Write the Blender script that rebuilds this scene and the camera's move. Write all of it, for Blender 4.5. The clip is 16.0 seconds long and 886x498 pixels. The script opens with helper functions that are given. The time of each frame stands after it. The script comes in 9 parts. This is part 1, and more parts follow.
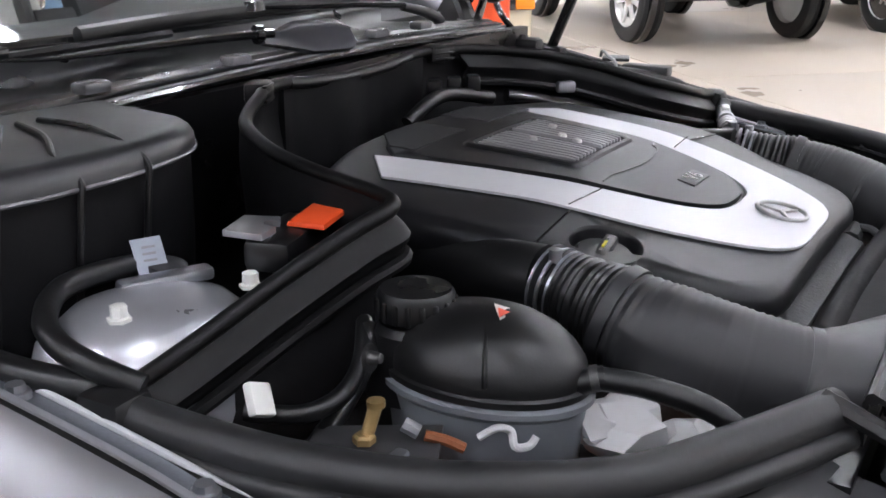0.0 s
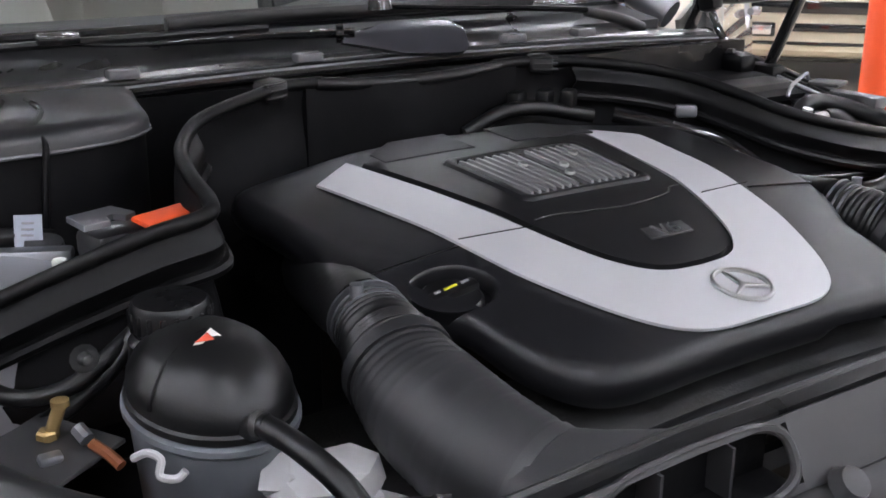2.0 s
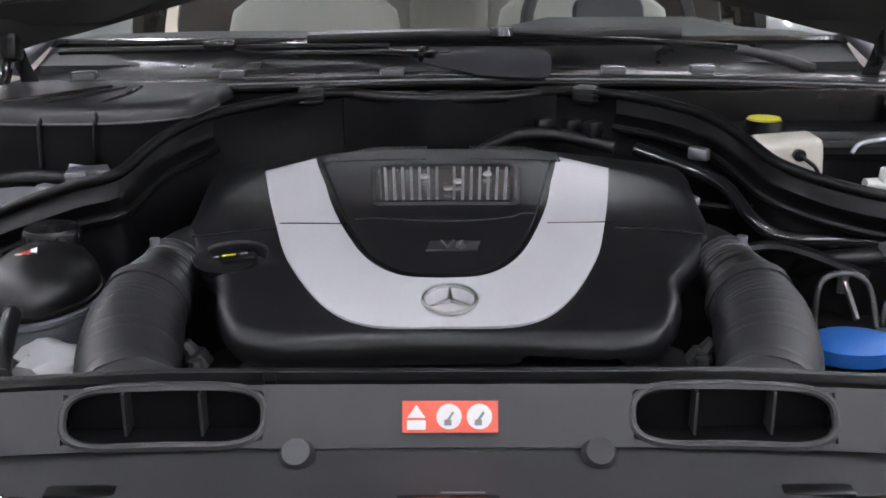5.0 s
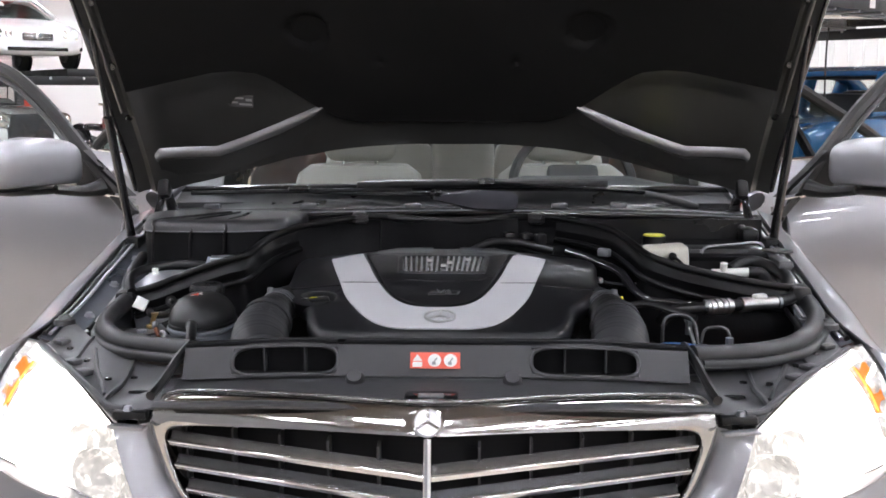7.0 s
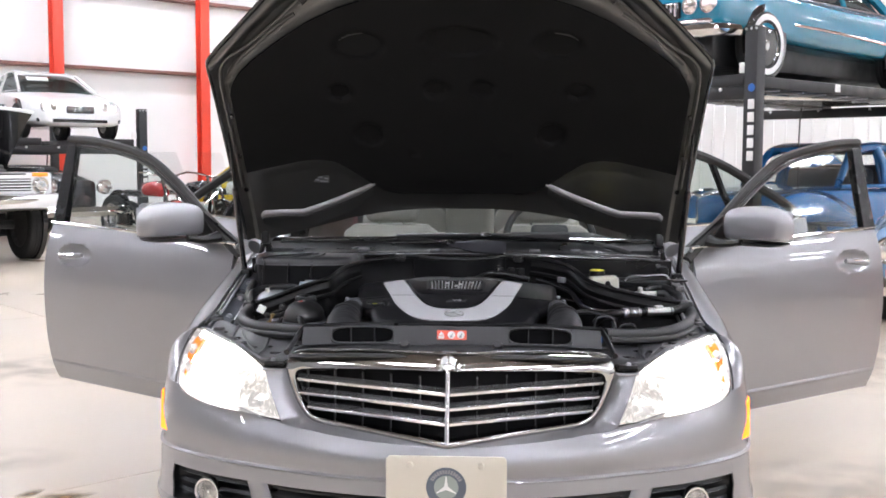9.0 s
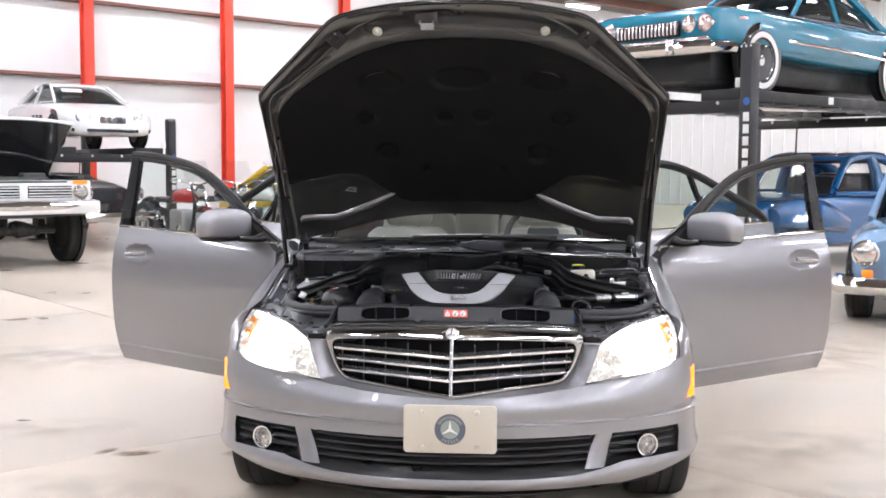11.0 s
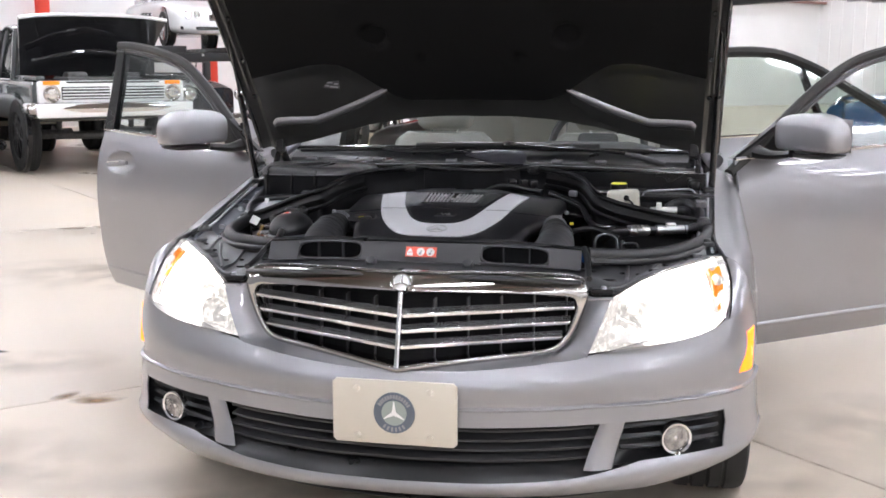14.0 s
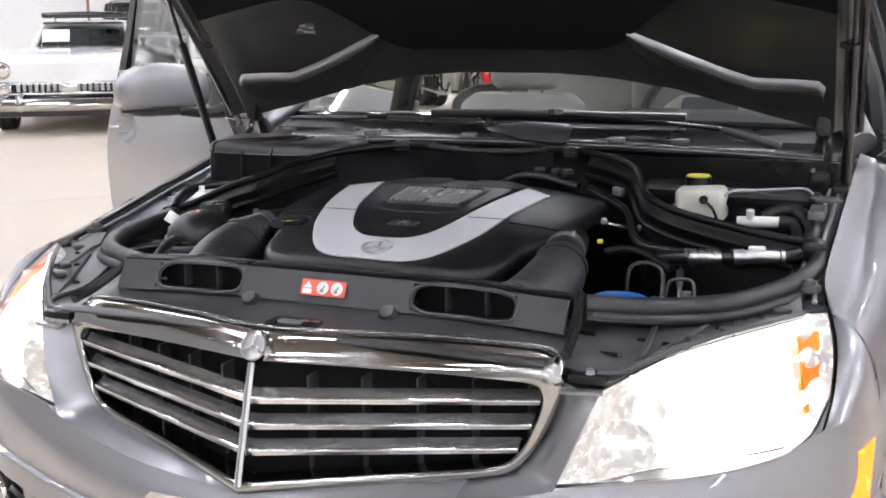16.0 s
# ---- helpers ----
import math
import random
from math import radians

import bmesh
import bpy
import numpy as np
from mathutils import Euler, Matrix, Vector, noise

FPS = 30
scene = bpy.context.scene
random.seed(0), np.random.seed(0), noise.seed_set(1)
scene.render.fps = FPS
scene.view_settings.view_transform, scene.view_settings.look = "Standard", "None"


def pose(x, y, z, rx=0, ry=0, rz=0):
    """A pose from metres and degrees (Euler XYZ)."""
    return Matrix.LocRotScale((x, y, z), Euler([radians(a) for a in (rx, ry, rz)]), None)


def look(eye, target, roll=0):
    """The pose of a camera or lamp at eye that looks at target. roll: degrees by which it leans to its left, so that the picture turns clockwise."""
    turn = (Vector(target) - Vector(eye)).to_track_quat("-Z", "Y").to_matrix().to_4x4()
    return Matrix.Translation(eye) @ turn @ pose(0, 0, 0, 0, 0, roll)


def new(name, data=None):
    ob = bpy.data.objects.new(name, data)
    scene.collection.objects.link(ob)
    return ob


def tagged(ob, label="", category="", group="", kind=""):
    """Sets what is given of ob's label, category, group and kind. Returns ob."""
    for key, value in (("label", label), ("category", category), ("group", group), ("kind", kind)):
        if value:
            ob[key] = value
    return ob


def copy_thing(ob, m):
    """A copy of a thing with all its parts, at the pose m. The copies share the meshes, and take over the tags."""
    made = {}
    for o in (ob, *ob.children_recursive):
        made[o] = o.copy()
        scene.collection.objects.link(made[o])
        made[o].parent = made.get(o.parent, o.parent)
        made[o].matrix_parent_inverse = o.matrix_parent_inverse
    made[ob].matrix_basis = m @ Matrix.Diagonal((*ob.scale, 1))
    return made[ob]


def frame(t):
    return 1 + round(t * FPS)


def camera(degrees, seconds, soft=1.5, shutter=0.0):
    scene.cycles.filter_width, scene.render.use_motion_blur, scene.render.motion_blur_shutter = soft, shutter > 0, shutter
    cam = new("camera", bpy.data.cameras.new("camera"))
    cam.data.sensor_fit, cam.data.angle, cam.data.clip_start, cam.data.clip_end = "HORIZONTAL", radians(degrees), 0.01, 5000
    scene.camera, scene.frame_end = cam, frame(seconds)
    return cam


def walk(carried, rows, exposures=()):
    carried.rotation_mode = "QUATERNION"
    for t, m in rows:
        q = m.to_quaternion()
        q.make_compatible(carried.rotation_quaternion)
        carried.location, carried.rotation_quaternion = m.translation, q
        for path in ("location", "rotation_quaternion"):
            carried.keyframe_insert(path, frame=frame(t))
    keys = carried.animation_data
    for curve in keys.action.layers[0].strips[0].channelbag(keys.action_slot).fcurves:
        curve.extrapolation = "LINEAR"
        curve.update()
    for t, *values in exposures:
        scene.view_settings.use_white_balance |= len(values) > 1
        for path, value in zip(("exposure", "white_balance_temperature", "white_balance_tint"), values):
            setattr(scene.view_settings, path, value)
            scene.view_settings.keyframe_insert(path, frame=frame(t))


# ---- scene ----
cam = camera(45.1, 16.0, soft=1.7)
PATH = [
    (0, (-1.175, 0.238, 1.132), (0.476, 1.188, 0.521), 0.2),
    (0.5, (-1.061, 0.129, 1.135), (0.491, 1.23, 0.52), 0.2),
    (1, (-0.957, 0.027, 1.139), (0.457, 1.297, 0.519), 0.3),
    (1.5, (-0.859, -0.056, 1.142), (0.391, 1.376, 0.519), 0.3),
    (2, (-0.734, -0.135, 1.15), (0.311, 1.449, 0.518), 0.3),
    (2.5, (-0.59, -0.212, 1.155), (0.233, 1.496, 0.52), 0.1),
    (3, (-0.444, -0.269, 1.166), (0.173, 1.519, 0.515), 0.0),
    (3.5, (-0.302, -0.321, 1.172), (0.113, 1.522, 0.516), -0.0),
    (4, (-0.163, -0.372, 1.181), (0.043, 1.503, 0.516), -0.0),
    (6.5, (0.065, -1.121, 1.208), (-0.011, 0.839, 0.822), -0.3),
    (7, (0.076, -1.418, 1.212), (0.005, 0.56, 0.923), -0.1),
    (7.5, (0.094, -1.724, 1.23), (0.023, 0.261, 0.99), 0.1),
    (8, (0.102, -2.035, 1.247), (0.036, -0.044, 1.076), 0.3),
    (8.5, (0.099, -2.336, 1.253), (0.023, -0.345, 1.087), 0.3),
    (11, (0.178, -3.426, 1.291), (0.059, -1.435, 1.138), 0.3),
    (11.5, (0.208, -3.414, 1.292), (0.076, -1.425, 1.134), 0.3),
    (12, (0.239, -3.347, 1.3), (0.12, -1.358, 1.132), 0.5),
    (12.5, (0.3, -3.169, 1.29), (0.152, -1.185, 1.084), 0.4),
    (13, (0.4, -2.934, 1.283), (0.213, -0.954, 1.063), 0.3),
    (13.5, (0.504, -2.669, 1.263), (0.184, -0.719, 0.954), -0.1),
    (14, (0.598, -2.385, 1.254), (0.208, -0.453, 0.917), -0.1),
    (14.5, (0.678, -2.098, 1.245), (0.204, -0.186, 0.903), -0.3),
    (15, (0.753, -1.8, 1.233), (0.174, 0.082, 0.885), -0.5),
    (15.5, (0.807, -1.51, 1.219), (0.128, 0.334, 0.841), -0.5),
    (16, (0.845, -1.216, 1.206), (0.087, 0.587, 0.791), -0.5),
]
walk(cam, [(t, look(eye, target, roll)) for t, eye, target, roll in PATH])

# ---- world and lamps: a closed hall, lit by its ceiling fixtures ----
world = bpy.data.worlds.new("hall_outside")
world.use_nodes = True
world.node_tree.nodes["Background"].inputs[0].default_value = (0.75, 0.8, 0.9, 1)
world.node_tree.nodes["Background"].inputs[1].default_value = 0.05
scene.world = world
scene.view_settings.exposure = 0.0
LAMP = 107.0  # strength of a ceiling diffuser
HEADLAMP = 9.0

# ---- materials ----
def mat(name, color, rough=0.5, metal=0.0, coat=0.0, var=0.12, scale=6.0, bump=0.0, bscale=200.0, rvar=0.1, emit=0.0,
        flake=0.0, rand=0.0, spec=0.5):
    m = bpy.data.materials.new(name)
    m.use_nodes = True
    nt = m.node_tree
    b = nt.nodes["Principled BSDF"]
    b.inputs["Roughness"].default_value = rough
    b.inputs["Metallic"].default_value = metal
    b.inputs["Coat Weight"].default_value = coat
    b.inputs["Coat Roughness"].default_value = 0.015
    b.inputs["Specular IOR Level"].default_value = spec
    co = nt.nodes.new("ShaderNodeTexCoord")
    n1 = nt.nodes.new("ShaderNodeTexNoise")
    n1.inputs["Scale"].default_value = scale
    n1.inputs["Detail"].default_value = 6
    nt.links.new(co.outputs["Object"], n1.inputs["Vector"])
    n2 = nt.nodes.new("ShaderNodeTexNoise")
    n2.inputs["Scale"].default_value = bscale
    n2.inputs["Detail"].default_value = 2
    nt.links.new(co.outputs["Object"], n2.inputs["Vector"])
    ramp = nt.nodes.new("ShaderNodeMapRange")
    ramp.inputs[1].default_value, ramp.inputs[2].default_value = 0.3, 0.7
    ramp.inputs[3].default_value, ramp.inputs[4].default_value = 1 - var, 1 + var
    nt.links.new(n1.outputs["Fac"], ramp.inputs[0])
    last = ramp.outputs[0]
    if flake:
        fl = nt.nodes.new("ShaderNodeMapRange")
        fl.inputs[1].default_value, fl.inputs[2].default_value = 0.3, 0.7
        fl.inputs[3].default_value, fl.inputs[4].default_value = 1 - flake, 1 + flake
        nt.links.new(n2.outputs["Fac"], fl.inputs[0])
        mu = nt.nodes.new("ShaderNodeMath")
        mu.operation = "MULTIPLY"
        nt.links.new(last, mu.inputs[0])
        nt.links.new(fl.outputs[0], mu.inputs[1])
        last = mu.outputs[0]
    if rand:
        oi = nt.nodes.new("ShaderNodeObjectInfo")
        rr = nt.nodes.new("ShaderNodeMapRange")
        rr.inputs[3].default_value, rr.inputs[4].default_value = 1 - rand, 1 + rand
        nt.links.new(oi.outputs["Random"], rr.inputs[0])
        mu = nt.nodes.new("ShaderNodeMath")
        mu.operation = "MULTIPLY"
        nt.links.new(last, mu.inputs[0])
        nt.links.new(rr.outputs[0], mu.inputs[1])
        last = mu.outputs[0]
    mix = nt.nodes.new("ShaderNodeVectorMath")
    mix.operation = "SCALE"
    mix.inputs[0].default_value = color
    nt.links.new(last, mix.inputs["Scale"])
    nt.links.new(mix.outputs[0], b.inputs["Base Color"])
    if rvar:
        rm = nt.nodes.new("ShaderNodeMapRange")
        rm.inputs[1].default_value, rm.inputs[2].default_value = 0.3, 0.7
        rm.inputs[3].default_value, rm.inputs[4].default_value = max(rough * (1 - rvar), 0.0), min(rough * (1 + rvar * 1.5), 1)
        nt.links.new(n1.outputs["Fac"], rm.inputs[0])
        nt.links.new(rm.outputs[0], b.inputs["Roughness"])
    if bump:
        bu = nt.nodes.new("ShaderNodeBump")
        bu.inputs["Strength"].default_value = bump
        bu.inputs["Distance"].default_value = 0.002
        nt.links.new(n2.outputs["Fac"], bu.inputs["Height"])
        nt.links.new(bu.outputs[0], b.inputs["Normal"])
    if emit:
        b.inputs["Emission Color"].default_value = (*color, 1)
        b.inputs["Emission Strength"].default_value = emit
    return m


def glass_mat(name, tint, gloss=0.04):
    m = bpy.data.materials.new(name)
    m.use_nodes = True
    nt = m.node_tree
    nt.nodes.remove(nt.nodes["Principled BSDF"])
    tr = nt.nodes.new("ShaderNodeBsdfTransparent")
    tr.inputs[0].default_value = (*tint, 1)
    gl = nt.nodes.new("ShaderNodeBsdfGlossy")
    gl.inputs["Roughness"].default_value = gloss
    lw = nt.nodes.new("ShaderNodeLayerWeight")
    lw.inputs[0].default_value = 0.5
    pw = nt.nodes.new("ShaderNodeMath")
    pw.operation = "POWER"
    pw.inputs[1].default_value = 4.0
    nt.links.new(lw.outputs["Facing"], pw.inputs[0])
    fr = nt.nodes.new("ShaderNodeMapRange")
    fr.inputs[3].default_value, fr.inputs[4].default_value = 0.035, 0.8
    nt.links.new(pw.outputs[0], fr.inputs[0])
    mx = nt.nodes.new("ShaderNodeMixShader")
    nt.links.new(fr.outputs[0], mx.inputs[0])
    nt.links.new(tr.outputs[0], mx.inputs[1])
    nt.links.new(gl.outputs[0], mx.inputs[2])
    nt.links.new(mx.outputs[0], nt.nodes["Material Output"].inputs[0])
    return m


PAINT = mat("silver_grey_paint", (0.315, 0.312, 0.328), 0.335, 0.7, 1.0, 0.02, 3, 0, 900, 0.03)
DOORFRAME = mat("satin_dark_window_frame", (0.028, 0.027, 0.026), 0.45, 0.0, var=0.05, scale=6, spec=0.22)
TRIMBLK = mat("black_pillar_trim", (0.006, 0.006, 0.0065), 0.25, var=0.1, scale=9, spec=0.2)
# body paint with the dark hood's reflection put into its colour
LEDGEPAINT = mat("body_paint_with_hood_reflection", (0.17, 0.185, 0.215), 0.3, 0.6, 0.3, 0.12, 7, 0.04, 300, flake=0.08)
PAINT_UNDER = mat("unpolished_grey_paint", (0.13, 0.13, 0.135), 0.42, 0.5, 0.2, 0.1, 5, 0.05, 300, flake=0.08)
HOODINNER = mat("taupe_grey_primer_paint", (0.125, 0.123, 0.118), 0.36, 0.85, 0.2, 0.08, 6, 0.03, 300)
LABELDRK = mat("dark_label_paper", (0.06, 0.06, 0.062), 0.5, var=0.2, scale=40)
HOUSING = mat("mid_grey_housing_plastic", (0.022, 0.022, 0.024), 0.32, var=0.1, scale=8, bump=0.1, bscale=900, spec=0.6)
# RUBBER toned down, with less gloss, so bay walls and recesses render dark
DARKWALL = mat("toned_down_matt_black", (0.007, 0.007, 0.0078), 0.55, var=0.3, scale=9, bump=0.15, bscale=120, spec=0.13)
CLIPGREY = mat("light_grey_clip_plastic", (0.13, 0.13, 0.137), 0.2, var=0.08, scale=20)
LEDGEGREY = mat("mid_grey_cowl_strip", (0.07, 0.07, 0.073), 0.22, var=0.1, scale=10)
TAGBLUE = mat("pale_blue_grey_tag", (0.33, 0.36, 0.42), 0.5, var=0.15, scale=40)
WIPERGREY = mat("satin_grey_wiper_plastic", (0.046, 0.046, 0.054), 0.22, var=0.06, scale=12, bump=0.04, bscale=900)
DUCT = mat("woven_duct_plastic", (0.024, 0.024, 0.026), 0.42, var=0.1, scale=8, bump=0.08, bscale=900, spec=0.45)
TRAY = mat("grey_tray_plastic", (0.065, 0.065, 0.068), 0.36, var=0.12, scale=8, bump=0.08, bscale=900, spec=0.4)
BLACK = mat("black_grained_plastic", (0.0065, 0.0065, 0.0072), 0.28, var=0.2, scale=9, bump=0.06, bscale=700, spec=0.42, rvar=0.03)
GREYPL = mat("dark_grey_grained_plastic", (0.038, 0.038, 0.040), 0.36, var=0.12, scale=8, bump=0.1, bscale=900, spec=0.42)
COVER = mat("engine_cover_plastic", (0.010, 0.010, 0.0115), 0.33, var=0.1, scale=7, bump=0.08, bscale=1000, spec=0.4)
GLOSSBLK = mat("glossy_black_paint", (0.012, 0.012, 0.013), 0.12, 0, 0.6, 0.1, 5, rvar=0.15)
RUBBER = mat("black_rubber", (0.0075, 0.0075, 0.008), 0.33, var=0.25, scale=20, bump=0.08, bscale=160, spec=0.5, rvar=0.04)
MATTRUB = mat("matt_black_rubber", (0.005, 0.005, 0.0053), 0.40, var=0.25, scale=20, bump=0.1, bscale=160, spec=0.22)
SEAL = mat("grey_black_seal_rubber", (0.016, 0.016, 0.017), 0.42, var=0.2, scale=20, bump=0.08, bscale=160, spec=0.5)
TANKBLK = mat("satin_black_tank_plastic", (0.007, 0.007, 0.0075), 0.36, var=0.1, scale=14, bump=0.05, bscale=400, spec=0.55)
WRAP = mat("pale_plastic_wrap", (0.55, 0.55, 0.56), 0.35, var=0.1, scale=20)
TYRE = mat("tyre_rubber", (0.02, 0.02, 0.02), 0.75, var=0.3, scale=12, bump=0.3, bscale=120)
PAD = mat("black_felt_pad", (0.005, 0.005, 0.005), 0.8, var=0.3, scale=8, bump=0.4, bscale=350, spec=0.18)
SILVER = mat("satin_silver_trim", (0.66, 0.66, 0.685), 0.42, 0.3, 0, 0.04, 4, 0.06, 1500)
CHROME = mat("chrome", (0.82, 0.82, 0.83), 0.07, 1.0, var=0.03, scale=5, rvar=0.8)
ALU = mat("bare_aluminium", (0.62, 0.62, 0.62), 0.3, 1.0, var=0.12, scale=30, bump=0.1, bscale=400)
STEEL = mat("zinc_plated_steel", (0.42, 0.43, 0.46), 0.33, 0.9, var=0.12, scale=14, bump=0.06, bscale=300)
DARKMET = mat("dark_cast_metal", (0.09, 0.09, 0.09), 0.5, 0.7, var=0.3, scale=20, bump=0.4, bscale=250)
BRASS = mat("brass_fitting", (0.36, 0.25, 0.11), 0.42, 0.7, var=0.3, scale=40)
WHITEPL = mat("white_plastic", (0.75, 0.75, 0.72), 0.45, var=0.05, scale=10)
MILKY = mat("milky_tank_plastic", (0.62, 0.60, 0.52), 0.4, var=0.08, scale=12)
GREYTANK = mat("blue_grey_tank_plastic", (0.15, 0.162, 0.18), 0.4, var=0.15, scale=14)
RED = mat("red_orange_plastic", (0.78, 0.085, 0.02), 0.4, var=0.06, scale=10)
LABELRED = mat("red_warning_label", (0.82, 0.13, 0.08), 0.45, var=0.04, scale=10)
LABELWHT = mat("white_label_print", (0.80, 0.79, 0.77), 0.5, var=0.04, scale=10)
LABELGRY = mat("grey_label_print", (0.25, 0.25, 0.26), 0.5, var=0.05, scale=10)
YELLOW = mat("yellow_plastic", (0.75, 0.70, 0.05), 0.45, var=0.06, scale=10)
BLUE = mat("blue_plastic", (0.02, 0.12, 0.42), 0.4, var=0.06, scale=10)
COPPER = mat("orange_brown_connector", (0.20, 0.06, 0.02), 0.45, var=0.2, scale=30)
AMBER = mat("amber_lens_lit", (1.0, 0.23, 0.012), 0.25, emit=1.9, bump=0.5, bscale=90, var=0.25, scale=30)
# emission added so amber reflectors and turn lamps look bright without bulbs
AMBERDIM = mat("glowing_amber_reflector", (0.75, 0.22, 0.02), 0.2, emit=0.5, bump=1.0, bscale=70)
# both reflector materials emit, in place of bulb light bouncing in the bowl
LAMPGLOW = mat("lit_headlamp_reflector", (1.0, 0.98, 0.95), 0.2, emit=HEADLAMP)
LAMPSOFT = mat("chromed_reflector_with_bulb_glow", (0.62, 0.60, 0.58), 0.2, 0.5, rvar=0.6, var=0.45, scale=60, bump=1.0, bscale=90, emit=0.5)
LAMPDIM = mat("chromed_lamp_reflector", (0.85, 0.83, 0.80), 0.12, 1.0, rvar=0.6, bump=0.8, bscale=60)
# darker copy of CHROME; the surround's dimmer reflections are put into its colour
GRILLECHROME = mat("darkened_grille_chrome", (0.50, 0.49, 0.48), 0.09, 1.0, var=0.05, scale=5, rvar=0.8)
LOUVER = mat("satin_graphite_louver", (0.26, 0.26, 0.265), 0.18, 0.85, 0.2, 0.05, 6)
FINS = mat("cast_aluminium_fins", (0.36, 0.36, 0.37), 0.33, 0.5, var=0.15, scale=25)
TURRET = mat("silver_painted_steel", (0.52, 0.53, 0.57), 0.3, 0.7, 0.3, 0.08, 9)
FOGBOWL = mat("fluted_fog_reflector", (0.42, 0.42, 0.43), 0.10, 1.0, rvar=0.6, var=0.5, scale=45, bump=1.0, bscale=70)
PLATE = mat("cream_metal_plate", (0.62, 0.57, 0.48), 0.4, 0.1, 0.2, 0.03, 4)
BADGEBLUE = mat("dark_blue_grey_enamel", (0.10, 0.12, 0.15), 0.3, 0.1, 0.4, 0.1)
BADGEGRN = mat("pale_green_grey_enamel", (0.30, 0.34, 0.31), 0.3, 0.1, 0.4, 0.05)
LEATHER = mat("taupe_grey_leather", (0.37, 0.355, 0.325), 0.5, var=0.06, scale=6, bump=0.15, bscale=260)
DASH = mat("dark_dash_plastic", (0.03, 0.03, 0.032), 0.6, bump=0.2, bscale=500)
WINDSHIELD = glass_mat("windshield_glass", (0.92, 0.95, 0.94))
REARGLASS = glass_mat("tinted_rear_glass", (0.78, 0.83, 0.80))
SIDEGLASS = glass_mat("side_glass", (0.91, 0.945, 0.935))
DARKGLASS = glass_mat("dark_car_glass", (0.25, 0.28, 0.28))
CLEAR = glass_mat("clear_lamp_lens", (0.97, 0.97, 0.97))
CONCRETE = mat("sealed_concrete", (0.575, 0.50, 0.41), 0.36, 0, 0.0, 0.13, 0.7, 0.05, 60, 0.35, rand=0.03)
JOINT = mat("dark_floor_joint", (0.20, 0.17, 0.14), 0.7)
WALLGREY = mat("pale_block_wall", (0.72, 0.71, 0.69), 0.6, var=0.06, scale=0.8)
WALLDARK = mat("grey_block_wall", (0.26, 0.26, 0.26), 0.6, var=0.1, scale=0.8)
WALLWHITE = mat("white_liner_panel", (0.80, 0.80, 0.79), 0.5, var=0.03, scale=0.8)
# ceiling out of view, set dark so that chrome and paint reflect it darker
CEILBEIGE = mat("dull_beige_roof_insulation", (0.15, 0.13, 0.11), 0.7, var=0.1, scale=0.6, bump=0.2, bscale=10)
REDSTEEL = mat("red_painted_steel", (0.72, 0.055, 0.025), 0.4, var=0.06, scale=3)
GIRT = mat("brown_red_girt", (0.20, 0.09, 0.07), 0.5, var=0.15, scale=3)
ORANGE = mat("orange_bollard_plastic", (0.85, 0.10, 0.025), 0.4, var=0.05, scale=3)
LIFTBLK = mat("black_powder_coat", (0.009, 0.009, 0.010), 0.4, var=0.2, scale=5, rvar=0.3)
DIFFUSER = mat("lit_lamp_diffuser", (0.93, 0.95, 1.05), 0.5, emit=LAMP)


def car_paint(name, color):
    return mat(name, color, 0.22, 0.05, 0.8, 0.03, 2, rvar=0.15)


# ---- mesh helpers ----
def finish(bm, smooth=38.0):
    bmesh.ops.remove_doubles(bm, verts=bm.verts, dist=1e-6)
    bmesh.ops.recalc_face_normals(bm, faces=bm.faces)
    lim = radians(smooth)
    for f in bm.faces:
        f.smooth = True
    for e in bm.edges:
        e.smooth = len(e.link_faces) == 2 and e.calc_face_angle(0) < lim
    return bm


def part(name, bm, material, parent=None, label="", smooth=38.0):
    finish(bm, smooth)
    me = bpy.data.meshes.new(name)
    bm.to_mesh(me)
    bm.free()
    me.materials.append(material)
    ob = new(name, me)
    if parent is not None:
        ob.parent = parent
    if label:
        ob["label"] = label
    return ob


def thing(name, label, category, m=None, group="", kind=""):
    ob = new(name)
    ob.empty_display_size = 0.2
    if m is not None:
        ob.matrix_basis = m
    return tagged(ob, label, category, group, kind)


def bevel_all(bm, w, seg=2, ang=30):
    es = [e for e in bm.edges if len(e.link_faces) == 2 and e.calc_face_angle(0) > radians(ang)]
    if es and w > 0:
        bmesh.ops.bevel(bm, geom=es, offset=w, segments=seg, affect="EDGES", profile=0.5, clamp_overlap=True)
    return bm


def box(c, s, bev=0.004, m=None, seg=2):
    bm = bmesh.new()
    bmesh.ops.create_cube(bm, size=1)
    for v in bm.verts:
        v.co = Vector((v.co.x * s[0], v.co.y * s[1], v.co.z * s[2]))
    bevel_all(bm, bev, seg)
    t = Matrix.Translation(c) @ (m if m is not None else Matrix())
    bm.transform(t)
    return bm


def join(*bms):
    out = bms[0]
    for b in bms[1:]:
        me = bpy.data.meshes.new("tmp")
        b.to_mesh(me)
        b.free()
        out.from_mesh(me)
        bpy.data.meshes.remove(me)
    return out


